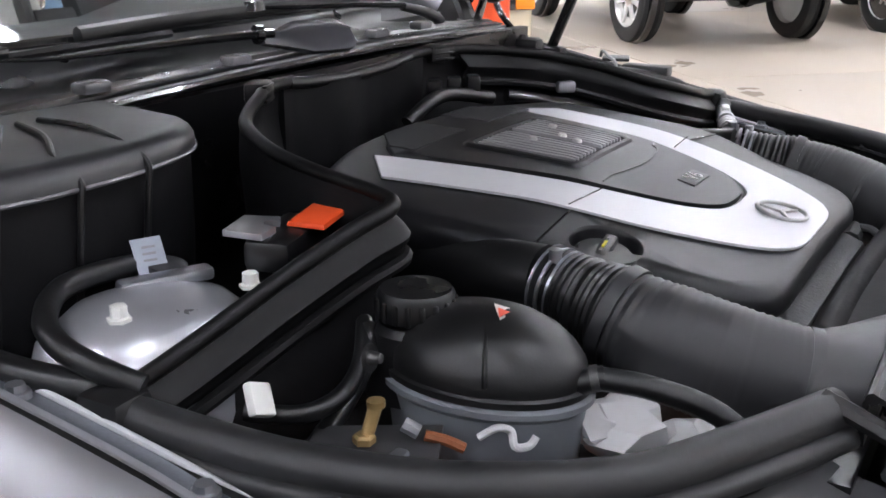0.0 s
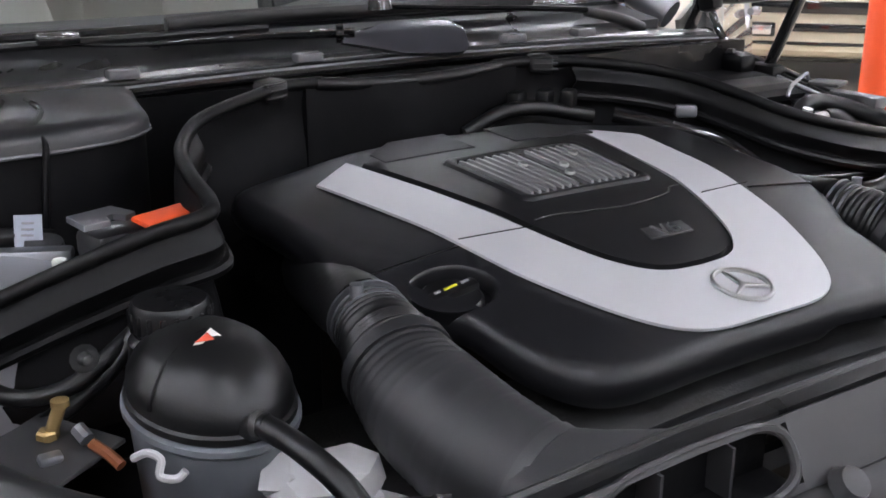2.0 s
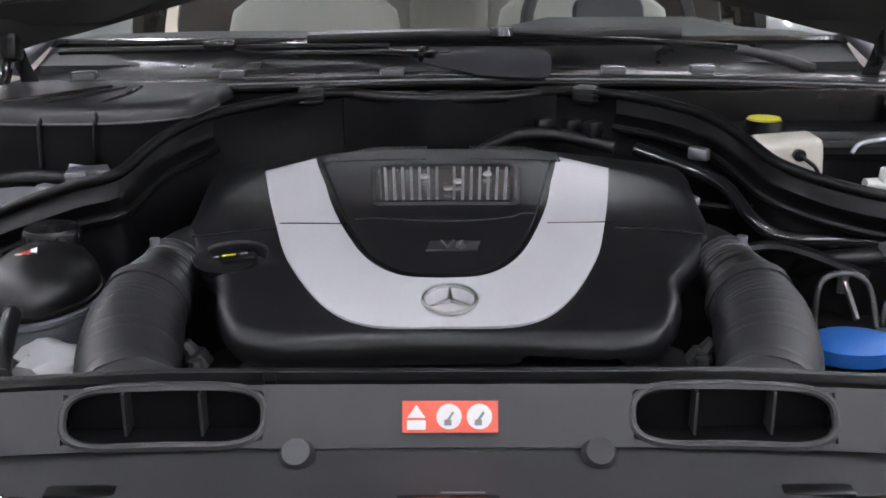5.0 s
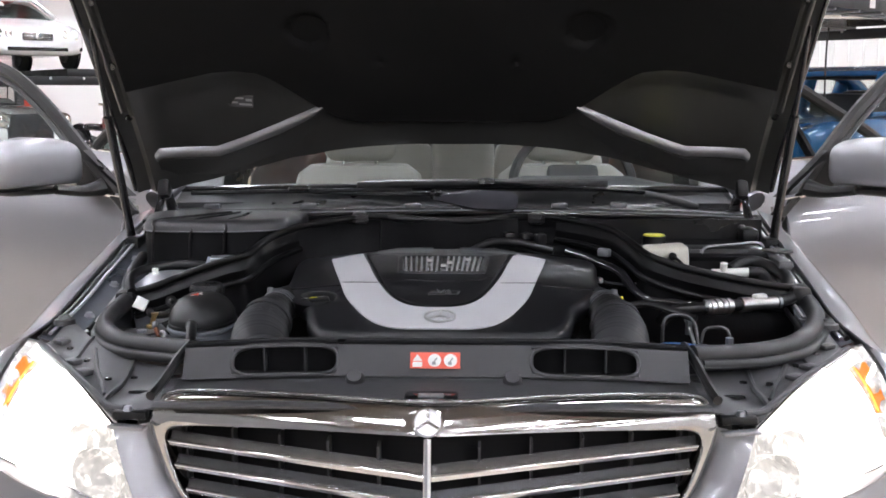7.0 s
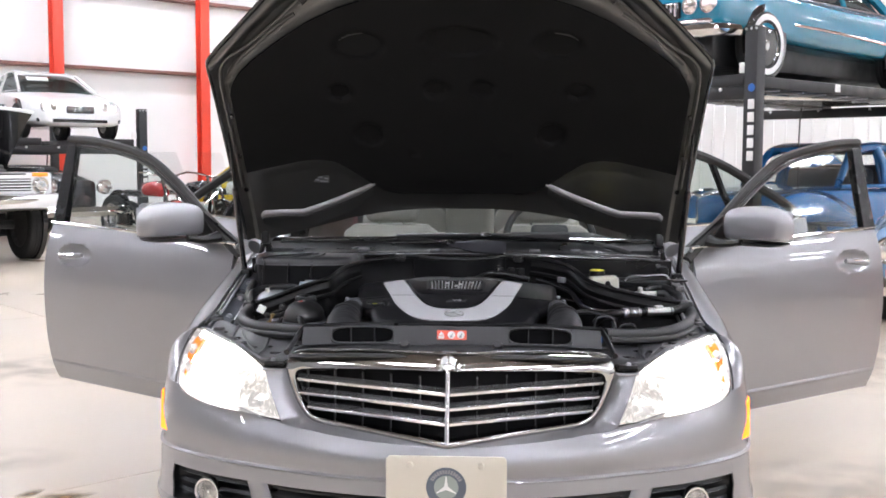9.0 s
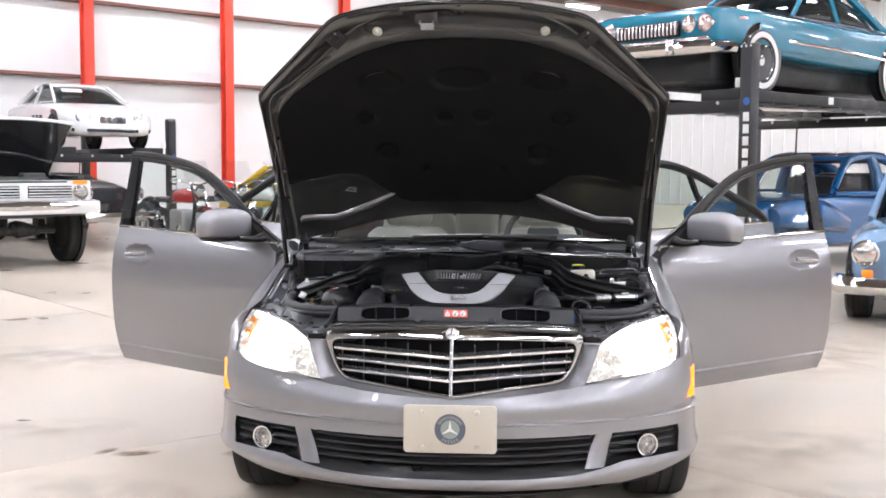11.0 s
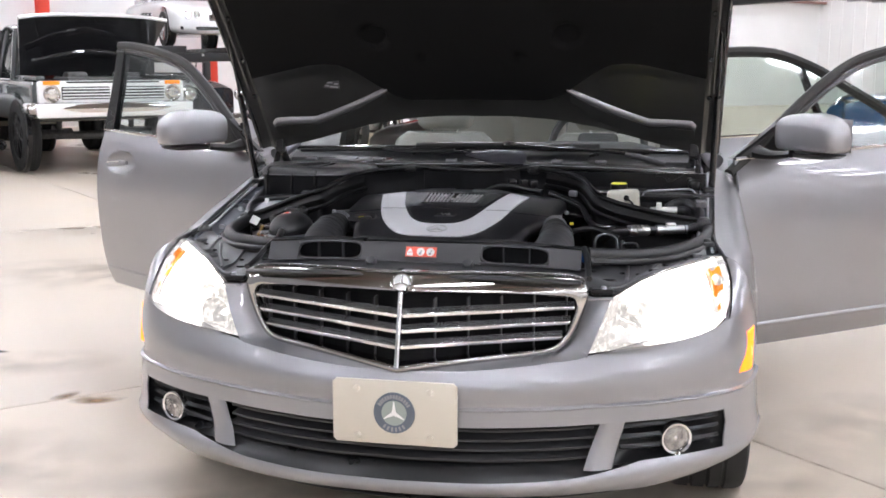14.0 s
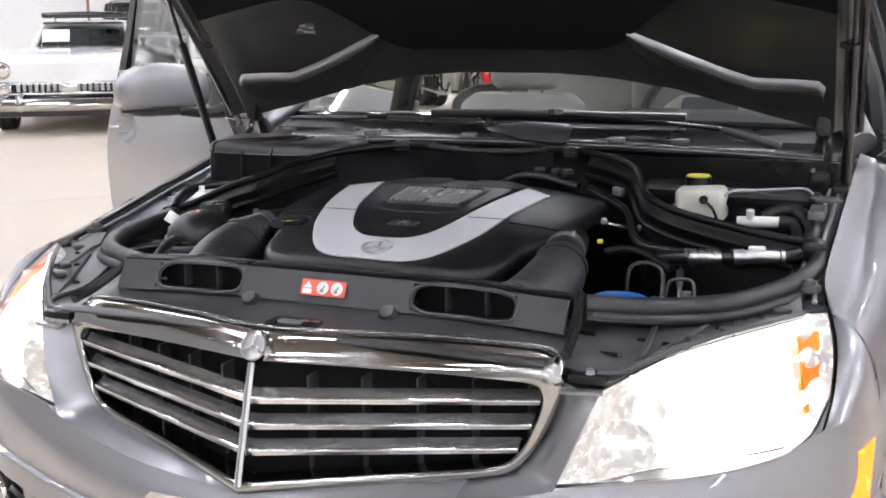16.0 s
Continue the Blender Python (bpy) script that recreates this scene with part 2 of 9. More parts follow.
def spline(pts, n=6, closed=False):
    """Catmull-Rom through the points (tuples of any length)."""
    P = [np.array(p, float) for p in pts]
    k = len(P)
    out = []
    rng = range(k if closed else k - 1)
    for i in rng:
        if closed:
            a, b, c, d = P[(i - 1) % k], P[i], P[(i + 1) % k], P[(i + 2) % k]
        else:
            a, b, c, d = P[max(i - 1, 0)], P[i], P[i + 1], P[min(i + 2, k - 1)]
        for j in range(n):
            t = j / n
            out.append(0.5 * (2 * b + (c - a) * t + (2 * a - 5 * b + 4 * c - d) * t * t + (3 * b - a - 3 * c + d) * t ** 3))
    if not closed:
        out.append(P[-1])
    return out


def tube(pts, r, seg=10, n=5, smooth=True, ribs=0.0, rib_len=0.01, flat=1.0):
    """A solid tube along the points; r is one radius or one for each point."""
    rs = r if isinstance(r, (list, tuple)) else [r] * len(pts)
    P = [(*p, q) for p, q in zip(pts, rs)]
    S = spline(P, n) if smooth and len(P) > 2 else [np.array(p, float) for p in P]
    bm = bmesh.new()
    rings = []
    up = None
    acc = 0.0
    for i, s in enumerate(S):
        a, b = S[max(i - 1, 0)][:3], S[min(i + 1, len(S) - 1)][:3]
        t = Vector(b - a).normalized()
        if i:
            acc += float(np.linalg.norm(S[i][:3] - S[i - 1][:3]))
        if up is None:
            up = Vector((0, 0, 1)) if abs(t.z) < 0.9 else Vector((0, 1, 0))
        side = t.cross(up).normalized()
        up = side.cross(t).normalized()
        rr = float(s[3]) + (ribs * (1 if int(acc / rib_len) % 2 else -1) if ribs else 0)
        rings.append([bm.verts.new(Vector(s[:3]) + side * (math.cos(k * 2 * math.pi / seg) * rr) + up * (math.sin(k * 2 * math.pi / seg) * rr * flat)) for k in range(seg)])
    for p, q in zip(rings, rings[1:]):
        for k in range(seg):
            bm.faces.new((p[k], p[(k + 1) % seg], q[(k + 1) % seg], q[k]))
    bm.faces.new(rings[0][::-1])
    bm.faces.new(rings[-1])
    return bm


def lathe(profile, seg=24, m=None, caps=True):
    bm = bmesh.new()
    rings = []
    for r, z in profile:
        if r < 1e-6:
            rings.append([bm.verts.new((0, 0, z))])
        else:
            rings.append([bm.verts.new((r * math.cos(2 * math.pi * k / seg), r * math.sin(2 * math.pi * k / seg), z)) for k in range(seg)])
    for p, q in zip(rings, rings[1:]):
        for k in range(seg):
            a, b = k, (k + 1) % seg
            if len(p) == 1 and len(q) == 1:
                continue
            if len(p) == 1:
                bm.faces.new((p[0], q[b], q[a]))
            elif len(q) == 1:
                bm.faces.new((p[a], p[b], q[0]))
            else:
                bm.faces.new((p[a], p[b], q[b], q[a]))
    if caps:
        for ring in (rings[0], rings[-1]):
            if len(ring) > 2:
                bm.faces.new(ring)
    if m is not None:
        bm.transform(m)
    return bm


def slab(outline, depth, m=None, bev=0.0, seg=2, n=0):
    """A closed outline in local XY, from z=-depth up to z=0."""
    o = [tuple(p) for p in spline(outline, n, True)] if n else outline
    bm = bmesh.new()
    top = [bm.verts.new((x, y, 0)) for x, y in o]
    bot = [bm.verts.new((x, y, -depth)) for x, y in o]
    k = len(o)
    f = bm.faces.new(top)
    bm.faces.new(bot[::-1])
    for i in range(k):
        bm.faces.new((top[i], bot[i], bot[(i + 1) % k], top[(i + 1) % k]))
    if bev:
        bmesh.ops.bevel(bm, geom=list(f.edges), offset=bev, segments=seg, affect="EDGES", profile=0.5, clamp_overlap=True)
    bmesh.ops.triangulate(bm, faces=[g for g in bm.faces if len(g.verts) > 4])
    if m is not None:
        bm.transform(m)
    return bm


def sheet(fn, nu, nv, thick=0.004, flip=False):
    """A shell over fn(u, v), u and v from 0 to 1, with real thickness to its back."""
    bm = bmesh.new()
    P = [[Vector(fn(i / nu, j / nv)) for j in range(nv + 1)] for i in range(nu + 1)]
    sgn = -1 if flip else 1
    A, B = [], []
    for i in range(nu + 1):
        ra, rb = [], []
        for j in range(nv + 1):
            du = P[min(i + 1, nu)][j] - P[max(i - 1, 0)][j]
            dv = P[i][min(j + 1, nv)] - P[i][max(j - 1, 0)]
            n = du.cross(dv)
            n = n.normalized() if n.length > 1e-12 else Vector((0, 0, 1))
            ra.append(bm.verts.new(P[i][j]))
            rb.append(bm.verts.new(P[i][j] - n * thick * sgn))
        A.append(ra)
        B.append(rb)
    for i in range(nu):
        for j in range(nv):
            bm.faces.new((A[i][j], A[i + 1][j], A[i + 1][j + 1], A[i][j + 1]))
            bm.faces.new((B[i][j], B[i][j + 1], B[i + 1][j + 1], B[i + 1][j]))
    for i in range(nu):
        bm.faces.new((A[i][0], B[i][0], B[i + 1][0], A[i + 1][0]))
        bm.faces.new((A[i][nv], A[i + 1][nv], B[i + 1][nv], B[i][nv]))
    for j in range(nv):
        bm.faces.new((A[0][j], A[0][j + 1], B[0][j + 1], B[0][j]))
        bm.faces.new((A[nu][j], B[nu][j], B[nu][j + 1], A[nu][j + 1]))
    return bm


def loft(rings):
    """Closed rings of equal counts, capped at both ends."""
    bm = bmesh.new()
    V = [[bm.verts.new(p) for p in r] for r in rings]
    k = len(V[0])
    for p, q in zip(V, V[1:]):
        for i in range(k):
            bm.faces.new((p[i], p[(i + 1) % k], q[(i + 1) % k], q[i]))
    bm.faces.new(V[0][::-1])
    bm.faces.new(V[-1])
    return bm


def interp(x, xs, ys):
    return float(np.interp(x, xs, ys))


def smooth_fn(pts, n=8):
    """A smooth function through (x, y) points."""
    s = spline(pts, n)
    xs, ys = [p[0] for p in s], [p[1] for p in s]
    return lambda x: float(np.interp(x, xs, ys))


def mirror(bm):
    for v in bm.verts:
        v.co.x = -v.co.x
    bmesh.ops.reverse_faces(bm, faces=bm.faces)
    return bm


def sided(bm, s):
    return mirror(bm) if s < 0 else bm


def text_mesh(body, size, depth, m):
    cu = bpy.data.curves.new("t", "FONT")
    cu.body, cu.size, cu.extrude, cu.align_x, cu.align_y = body, size, depth, "CENTER", "CENTER"
    ob = bpy.data.objects.new("t", cu)
    me = bpy.data.meshes.new_from_object(ob)
    bm = bmesh.new()
    bm.from_mesh(me)
    bpy.data.objects.remove(ob)
    bpy.data.curves.remove(cu)
    bpy.data.meshes.remove(me)
    bm.transform(m)
    return bm

# ---- the hall: axes U, V lie diagonal to the car ----
HALL = 45.5  # degrees from the car's axis to the hall's
UX, UY = math.sin(radians(HALL)), math.cos(radians(HALL))
VX, VY = UY, -UX
OX, OY = 6.14, 2.42  # a crossing of two floor joints


def hall(u, v, z=0.0):
    return Vector((OX + u * UX + v * VX, OY + u * UY + v * VY, z))


U0, U1, V0, V1, HZ = -18.2, 23.0, -24.0, 16.0, 6.6
HM_R = Matrix(((UX, -VX, 0, OX), (UY, -VY, 0, OY), (0, 0, 1, 0), (0, 0, 0, 1)))  # right-handed: (u, -v, z)


def hbox(u, v, z, su, sv, sz, bev=0.0):
    b = box((u, -v, z), (su, sv, sz), bev)
    b.transform(HM_R)
    return b


floor = tagged(part("floor", hbox((U0 + U1) / 2, (V0 + V1) / 2, -0.16, U1 - U0, V1 - V0, 0.3), JOINT), "beige sealed concrete floor with saw-cut joints and stains", "floor", kind="structure")
PITCH = 4.55
piece = slab([(-PITCH / 2 + 0.004, -PITCH / 2 + 0.004), (PITCH / 2 - 0.004, -PITCH / 2 + 0.004), (PITCH / 2 - 0.004, PITCH / 2 - 0.004), (-PITCH / 2 + 0.004, PITCH / 2 - 0.004)], 0.0095, bev=0.003, seg=1)
slab_me = None
for i in range(-4, 5):
    for j in range(-6, 4):
        if slab_me is None:
            s0 = part("concrete_slab", piece, CONCRETE, floor)
            slab_me = s0.data
        else:
            s0 = new("concrete_slab", slab_me)
            s0.parent = floor
        c = hall((i + 0.5) * PITCH, (j + 0.5) * PITCH, 0.0)
        s0.matrix_basis = Matrix.Translation(c) @ HM_R.to_3x3().to_4x4()

wt = 0.2
tagged(part("wall_far", hbox((U0 + U1) / 2, V0 - wt / 2, HZ / 2, U1 - U0 + 2 * wt, wt, HZ), WALLWHITE), "white liner-panel wall with red columns", "wall", kind="structure")
wall_right = tagged(part("wall_end", hbox(U1 + wt / 2, (V0 + V1) / 2, HZ / 2, wt, V1 - V0, HZ), WALLWHITE), "white ribbed metal end wall", "wall", kind="structure")
tagged(part("wall_near", hbox((U0 + U1) / 2, V1 + wt / 2, HZ / 2, U1 - U0 + 2 * wt, wt, HZ), WALLGREY), "plain pale grey wall closing the hall", "wall", kind="structure")
tagged(part("wall_back", hbox(U0 - wt / 2, (V0 + V1) / 2, HZ / 2, wt, V1 - V0, HZ), WALLDARK), "plain grey wall behind the aisle", "wall", kind="structure")
tagged(part("ceiling", hbox((U0 + U1) / 2, (V0 + V1) / 2, HZ + 0.1, U1 - U0, V1 - V0, 0.2), CEILBEIGE), "dull beige insulated hall ceiling", "ceiling", kind="structure")
rib_me = None
for k in range(44):
    v = V0 + 0.4 + k * 0.45
    if rib_me is None:
        r0 = part("panel_rib", box((0, 0, HZ / 2), (0.03, 0.09, HZ), 0.012), WALLWHITE, wall_right)
        rib_me = r0.data
    else:
        r0 = new("panel_rib", rib_me)
        r0.parent = wall_right
    r0.matrix_basis = Matrix.Translation(hall(U1 - 0.015, v, 0)) @ HM_R.to_3x3().to_4x4()

# red columns and girts along the far wall
col = thing("steel_column", "red painted steel column against the white wall", "column", group="columns along the wall", kind="structure")
part("flange", box((0, 0.11, HZ / 2), (0.24, 0.02, HZ), 0.004), REDSTEEL, col)
part("flange", box((0, -0.11, HZ / 2), (0.24, 0.02, HZ), 0.004), REDSTEEL, col)
part("web", box((0, 0, HZ / 2), (0.02, 0.2, HZ), 0.0), REDSTEEL, col)
part("base_plate", box((0, 0, 0.01), (0.34, 0.32, 0.02), 0.003), REDSTEEL, col)
COLS = (8.65, 5.1, 1.55, -2.0, -9.1, -12.7)
rot = HM_R.to_3x3().to_4x4()
col.matrix_basis = Matrix.Translation(hall(COLS[0] - 0.0, V0 + 0.42)) @ rot
for u in COLS[1:]:
    copy_thing(col, Matrix.Translation(hall(u, V0 + 0.42)) @ rot)
for z in (3.3, 5.0):
    tagged(part("wall_girt", hbox((U0 + U1) / 2, V0 + 0.14, z, U1 - U0, 0.26, 0.07, 0.01), GIRT), "dark red-brown steel girt along the wall", "girt", group="girts", kind="structure")
for k in range(13):
    tagged(part("roof_purlin", hbox((U0 + U1) / 2, V0 + 2 + k * 3.0, HZ - 0.14, U1 - U0, 0.1, 0.26, 0.01), GIRT), "dark steel purlin under the ceiling", "purlin", group="purlins", kind="structure")

# ceiling fixtures
lamp = thing("ceiling_light", "white high-bay ceiling light with lit diffuser", "lamp", group="ceiling lights")
part("housing", box((0, 0, 0.07), (1.34, 0.30, 0.1), 0.02), WHITEPL, lamp)
part("diffuser", box((0, 0, 0.005), (1.24, 0.20, 0.03), 0.008), DIFFUSER, lamp)
first = True
for iu in range(10):
    for iv in range(10):
        m = Matrix.Translation(hall(-16.0 + iu * 4.05, -22.0 + iv * 4.0, HZ - 0.45)) @ rot
        if first:
            lamp.matrix_basis = m
            first = False
        else:
            copy_thing(lamp, m)

# ---- the silver-grey sedan, hood and doors open; front at y=0, x to the viewer's right ----
car = thing("sedan_car", "silver-grey four-door sedan with open hood, open doors and lit headlamps", "car")

# -- outer skin --
plan_pts = [(0, 0.012), (0.2, 0.026), (0.37, 0.07), (0.45, 0.102), (0.6, 0.166), (0.7, 0.228), (0.775, 0.288), (0.822, 0.35), (0.850, 0.43), (0.866, 0.52), (0.875, 0.64), (0.880, 0.75), (0.882, 0.86)]
plan_s = spline(plan_pts, 8)
plan_len = [0.0]
for a, b in zip(plan_s, plan_s[1:]):
    plan_len.append(plan_len[-1] + float(np.linalg.norm(b - a)))
PXs, PYs = [p[0] for p in plan_s], [p[1] for p in plan_s]
lean = smooth_fn([(0.16, 0.03), (0.22, -0.005), (0.28, -0.03), (0.34, -0.018), (0.44, -0.012), (0.455, -0.006), (0.5, 0.0), (0.56, 0.016), (0.62, 0.035), (0.7, 0.062), (0.78, 0.09)])


def skin(s, z, out=0.0):
    """A point on the front skin: s metres along the plan's curve from the middle, at height z."""
    sg = -1 if s < 0 else 1
    a = abs(s)
    x, y = float(np.interp(a, plan_len, PXs)), float(np.interp(a, plan_len, PYs))
    x2, y2 = float(np.interp(a + 0.01, plan_len, PXs)), float(np.interp(a + 0.01, plan_len, PYs))
    t = Vector((x2 - x, y2 - y, 0))
    n = Vector((t.y, -t.x, 0)).normalized() if t.length > 1e-9 else Vector((1, 0, 0))
    o = out - lean(z) * (1 - 0.8 * min(max((a - 0.62) / 0.28, 0), 1) * (1 if z > 0.46 else 0))
    if z < 0.312 and a > 0.6:
        o -= 0.06 * (a - 0.6) / 0.4 * (0.312 - z) / 0.07
    return Vector((sg * (x + n.x * o), y + n.y * o, z))


def s_of_x(x):
    return float(np.interp(abs(x), PXs, plan_len)) * (1 if x >= 0 else -1)


S_ARCH = s_of_x(0.868)
SNOSE = s_of_x(0.862)
# upper band of the bumper: from the crease up to grille, lamps and fender
up_edge = smooth_fn([(0, 0.528), (0.3, 0.548), (0.37, 0.556), (0.45, 0.562), (0.6, 0.592), (0.7, 0.604), (0.8, 0.615), (0.87, 0.629), (0.93, 0.642), (1.0, 0.656), (1.1, 0.66)])
bumper = part("bumper", sheet(lambda u, v: skin((2 * u - 1) * S_ARCH, 0.452 + (up_edge(abs((2 * u - 1) * S_ARCH)) - 0.452) * v, 0.010 * math.sin(math.pi * v) ** 1.3), 72, 14, 0.004), PAINT, car, "silver-grey painted front bumper")
LIP0 = smooth_fn([(0, 0.232), (0.5, 0.232), (0.8, 0.245), (1.0, 0.268), (1.2, 0.285)])
LIP1 = smooth_fn([(0, 0.272), (0.3, 0.274), (0.45, 0.282), (0.55, 0.30), (0.65, 0.312), (1.2, 0.314)])


def lip_pt(u, v):
    q = (2 * u - 1) * S_ARCH
    z0, z1 = LIP0(abs(q)), LIP1(abs(q))
    return skin(q, z0 + (z1 - z0) * v, 0.010 * math.sin(v * math.pi))


part("bumper_lip", sheet(lip_pt, 72, 8, 0.004), PAINT, bumper)
part("crease_strip", sheet(lambda u, v: skin((2 * u - 1) * S_ARCH, 0.444 + 0.010 * v, 0.004 * math.sin(v * math.pi) + 0.001), 72, 5, 0.004), PAINT, bumper)
part("bumper_band", sheet(lambda u, v: skin((2 * u - 1) * S_ARCH, 0.406 + 0.040 * v), 72, 4, 0.004), PAINT, bumper)
for sg in (-1, 1):
    def pillar(u, v, sg=sg):
        z = 0.294 + 0.144 * v
        s0 = s_of_x(0.436 + 0.056 * v)
        s1 = s_of_x(0.504 + 0.044 * v)
        return skin(sg * (s0 + (s1 - s0) * u), z, -0.008 * abs(2 * u - 1) ** 3)
    part("bumper_pillar", sheet(pillar, 14, 8, 0.004, sg < 0), PAINT, bumper)
    def corner(u, v, sg=sg):
        z = 0.310 + 0.128 * v
        s0 = s_of_x(0.775 - 0.02 * abs(v - 0.5))
        return skin(sg * (s0 + (S_ARCH - s0) * u), z)
    part("bumper_corner", sheet(corner, 10, 8, 0.004, sg < 0), PAINT, bumper)
    # fog lamp recess and lamp
    def recess(u, v, sg=sg):
        s0, s1 = s_of_x(0.505), s_of_x(0.79)
        e = 1 - max(abs(2 * u - 1), abs(2 * v - 1)) ** 4
        return skin(sg * (s0 + (s1 - s0) * u), 0.304 + 0.106 * v, -0.006 - 0.04 * e)
    fr = part("fog_lamp_recess", sheet(recess, 18, 10, 0.003, sg < 0), BLACK, bumper, "black plastic fog lamp recess")
    for k in range(3):
        z = 0.328 + k * 0.026
        part("recess_slat", sheet(lambda u, v, z=z, sg=sg: skin(sg * (s_of_x(0.53) + (s_of_x(0.77) - s_of_x(0.53)) * u), z + 0.006 * v, -0.03 + 0.012 * v), 10, 2, 0.01, sg < 0), BLACK, fr)
    c = skin(sg * s_of_x(0.657), 0.352, -0.012)
    fm = Matrix.Translation(c) @ Matrix.Rotation(radians(sg * 22), 4, "Z") @ Matrix.Rotation(radians(90), 4, "X")
    fog = part("fog_lamp", lathe([(0.0, -0.02), (0.02, -0.018), (0.034, 0.0), (0.036, 0.006)], 24, fm), FOGBOWL, car, "round clear fog lamp with chrome ring")
    part("chrome_ring", lathe([(0.034, 0.0), (0.034, 0.012), (0.039, 0.014), (0.042, 0.008), (0.042, -0.004)], 28, fm, False), CHROME, fog)
    part("lens", lathe([(0.034, 0.008), (0.022, 0.014), (0.0, 0.016)], 24, fm, False), CLEAR, fog)
    part("bulb_shield", lathe([(0.0, 0.008), (0.007, 0.005), (0.009, -0.016)], 12, fm), CHROME, fog)
    for k in range(4):
        part("lens_flute", box((-0.018 + 0.012 * k, 0, 0.0115 - 0.004 * abs(k - 1.5) * 0.6), (0.003, 0.046 - 0.008 * abs(k - 1.5), 0.002), 0.0008, fm), CLEAR, fog)
    # side marker
    def mark(u, v, sg=sg):
        z = 0.487 + 0.098 * v
        s0 = s_of_x(0.813) + 0.040 * v
        return skin(sg * (s0 + (0.098 - 0.012 * v) * u), z, 0.004 + 0.010 * math.sin(math.pi * min(max(u, 0.03), 0.97)) ** 0.6)
    part("side_marker_lamp", sheet(mark, 10, 8, 0.012, sg < 0), AMBER, car, "lit amber side marker lamp")
# central air intake with slats
intake = part("lower_intake", sheet(lambda u, v: skin((2 * u - 1) * s_of_x(0.475), 0.255 + 0.157 * v, -0.075), 30, 4, 0.004), BLACK, bumper, "black slatted lower intake")
for k in range(4):
    z = 0.322 + k * 0.024
    part("intake_slat", sheet(lambda u, v, z=z: skin((2 * u - 1) * s_of_x(0.468), z + 0.008 * v, -0.02 - 0.03 * v), 30, 2, 0.006), GREYPL, intake)
part("intake_sill", sheet(lambda u, v: skin((2 * u - 1) * s_of_x(0.50), LIP1(abs((2 * u - 1) * s_of_x(0.50))) - 0.004 + 0.040 * v, -0.004 - 0.034 * v), 40, 3, 0.004), BLACK, intake, "dark sloping intake sill")
part("under_tray", sheet(lambda u, v: Vector(((2 * u - 1) * 0.72, 0.06 + 0.30 * abs(2 * u - 1) ** 2.2 + (0.9 - 0.3 * abs(2 * u - 1) ** 2.2) * v, 0.20 - 0.015 * v)), 16, 4, 0.004), BLACK, car)

# plate
plate = part("front_plate", slab([(-0.1525, -0.07), (-0.1435, -0.079), (0.1435, -0.079), (0.1525, -0.07), (0.1525, 0.07), (0.1435, 0.079), (-0.1435, 0.079), (-0.1525, 0.07)], 0.006, Matrix.Translation((0, -0.014, 0.440)) @ Matrix.Rotation(radians(90), 4, "X"), 0.002), PLATE, car, "cream novelty plate with round badge")
pm = Matrix.Translation((0, -0.0142, 0.440)) @ Matrix.Rotation(radians(90), 4, "X")
part("badge_ring", lathe([(0.031, 0.0), (0.031, 0.003), (0.050, 0.003), (0.051, 0.0)], 40, pm), BADGEBLUE, plate)
part("badge_disc", lathe([(0.0, 0.0035), (0.0305, 0.0035), (0.031, 0.0)], 36, pm), BADGEGRN, plate)
for k in range(13):
    a = radians(30 + k * 10)
    part("badge_bar", box((0, 0, 0), (0.005, 0.010, 0.001), 0.0, pm @ Matrix.Translation((0.0405 * math.cos(a), 0.0405 * math.sin(a), 0.0036)) @ Matrix.Rotation(a - math.pi / 2, 4, "Z")), LABELGRY, plate)
for k in range(6):
    a = radians(235 + k * 14)
    part("badge_bar", box((0, 0, 0), (0.005, 0.010, 0.001), 0.0, pm @ Matrix.Translation((0.0405 * math.cos(a), 0.0405 * math.sin(a), 0.0036)) @ Matrix.Rotation(a - math.pi / 2, 4, "Z")), LABELGRY, plate)
for k in range(3):
    part("badge_arm", slab([(0.0, -0.0055), (0.029, -0.0008), (0.029, 0.0008), (0.0, 0.0055)], 0.0008, pm @ Matrix.Rotation(radians(90 + 120 * k), 4, "Z") @ Matrix.Translation((0, 0, 0.0044))), LABELWHT, plate)
for x in (-0.092, 0.088):
    for z in (-0.060, 0.056):
        part("screw_cap", lathe([(0.0, 0.006), (0.007, 0.005), (0.009, 0.0)], 14, pm @ Matrix.Translation((x, z, 0))), PLATE, plate)

# -- fenders, wheels --
AX, TR = 0.83, 0.318  # front axle, tyre radius
ftop_x = smooth_fn([(0.5, 0.782), (0.56, 0.770), (0.64, 0.760), (0.9, 0.768), (1.34, 0.785)])
ftop_z = smooth_fn([(0.5, 0.752), (0.6, 0.772), (0.8, 0.812), (1.0, 0.848), (1.2, 0.885), (1.34, 0.91)])


def arch_low(y, c=AX, r=0.35, base=0.27):
    d = abs(y - c)
    return 0.318 + math.sqrt(r * r - d * d) if d < r - 0.001 else base


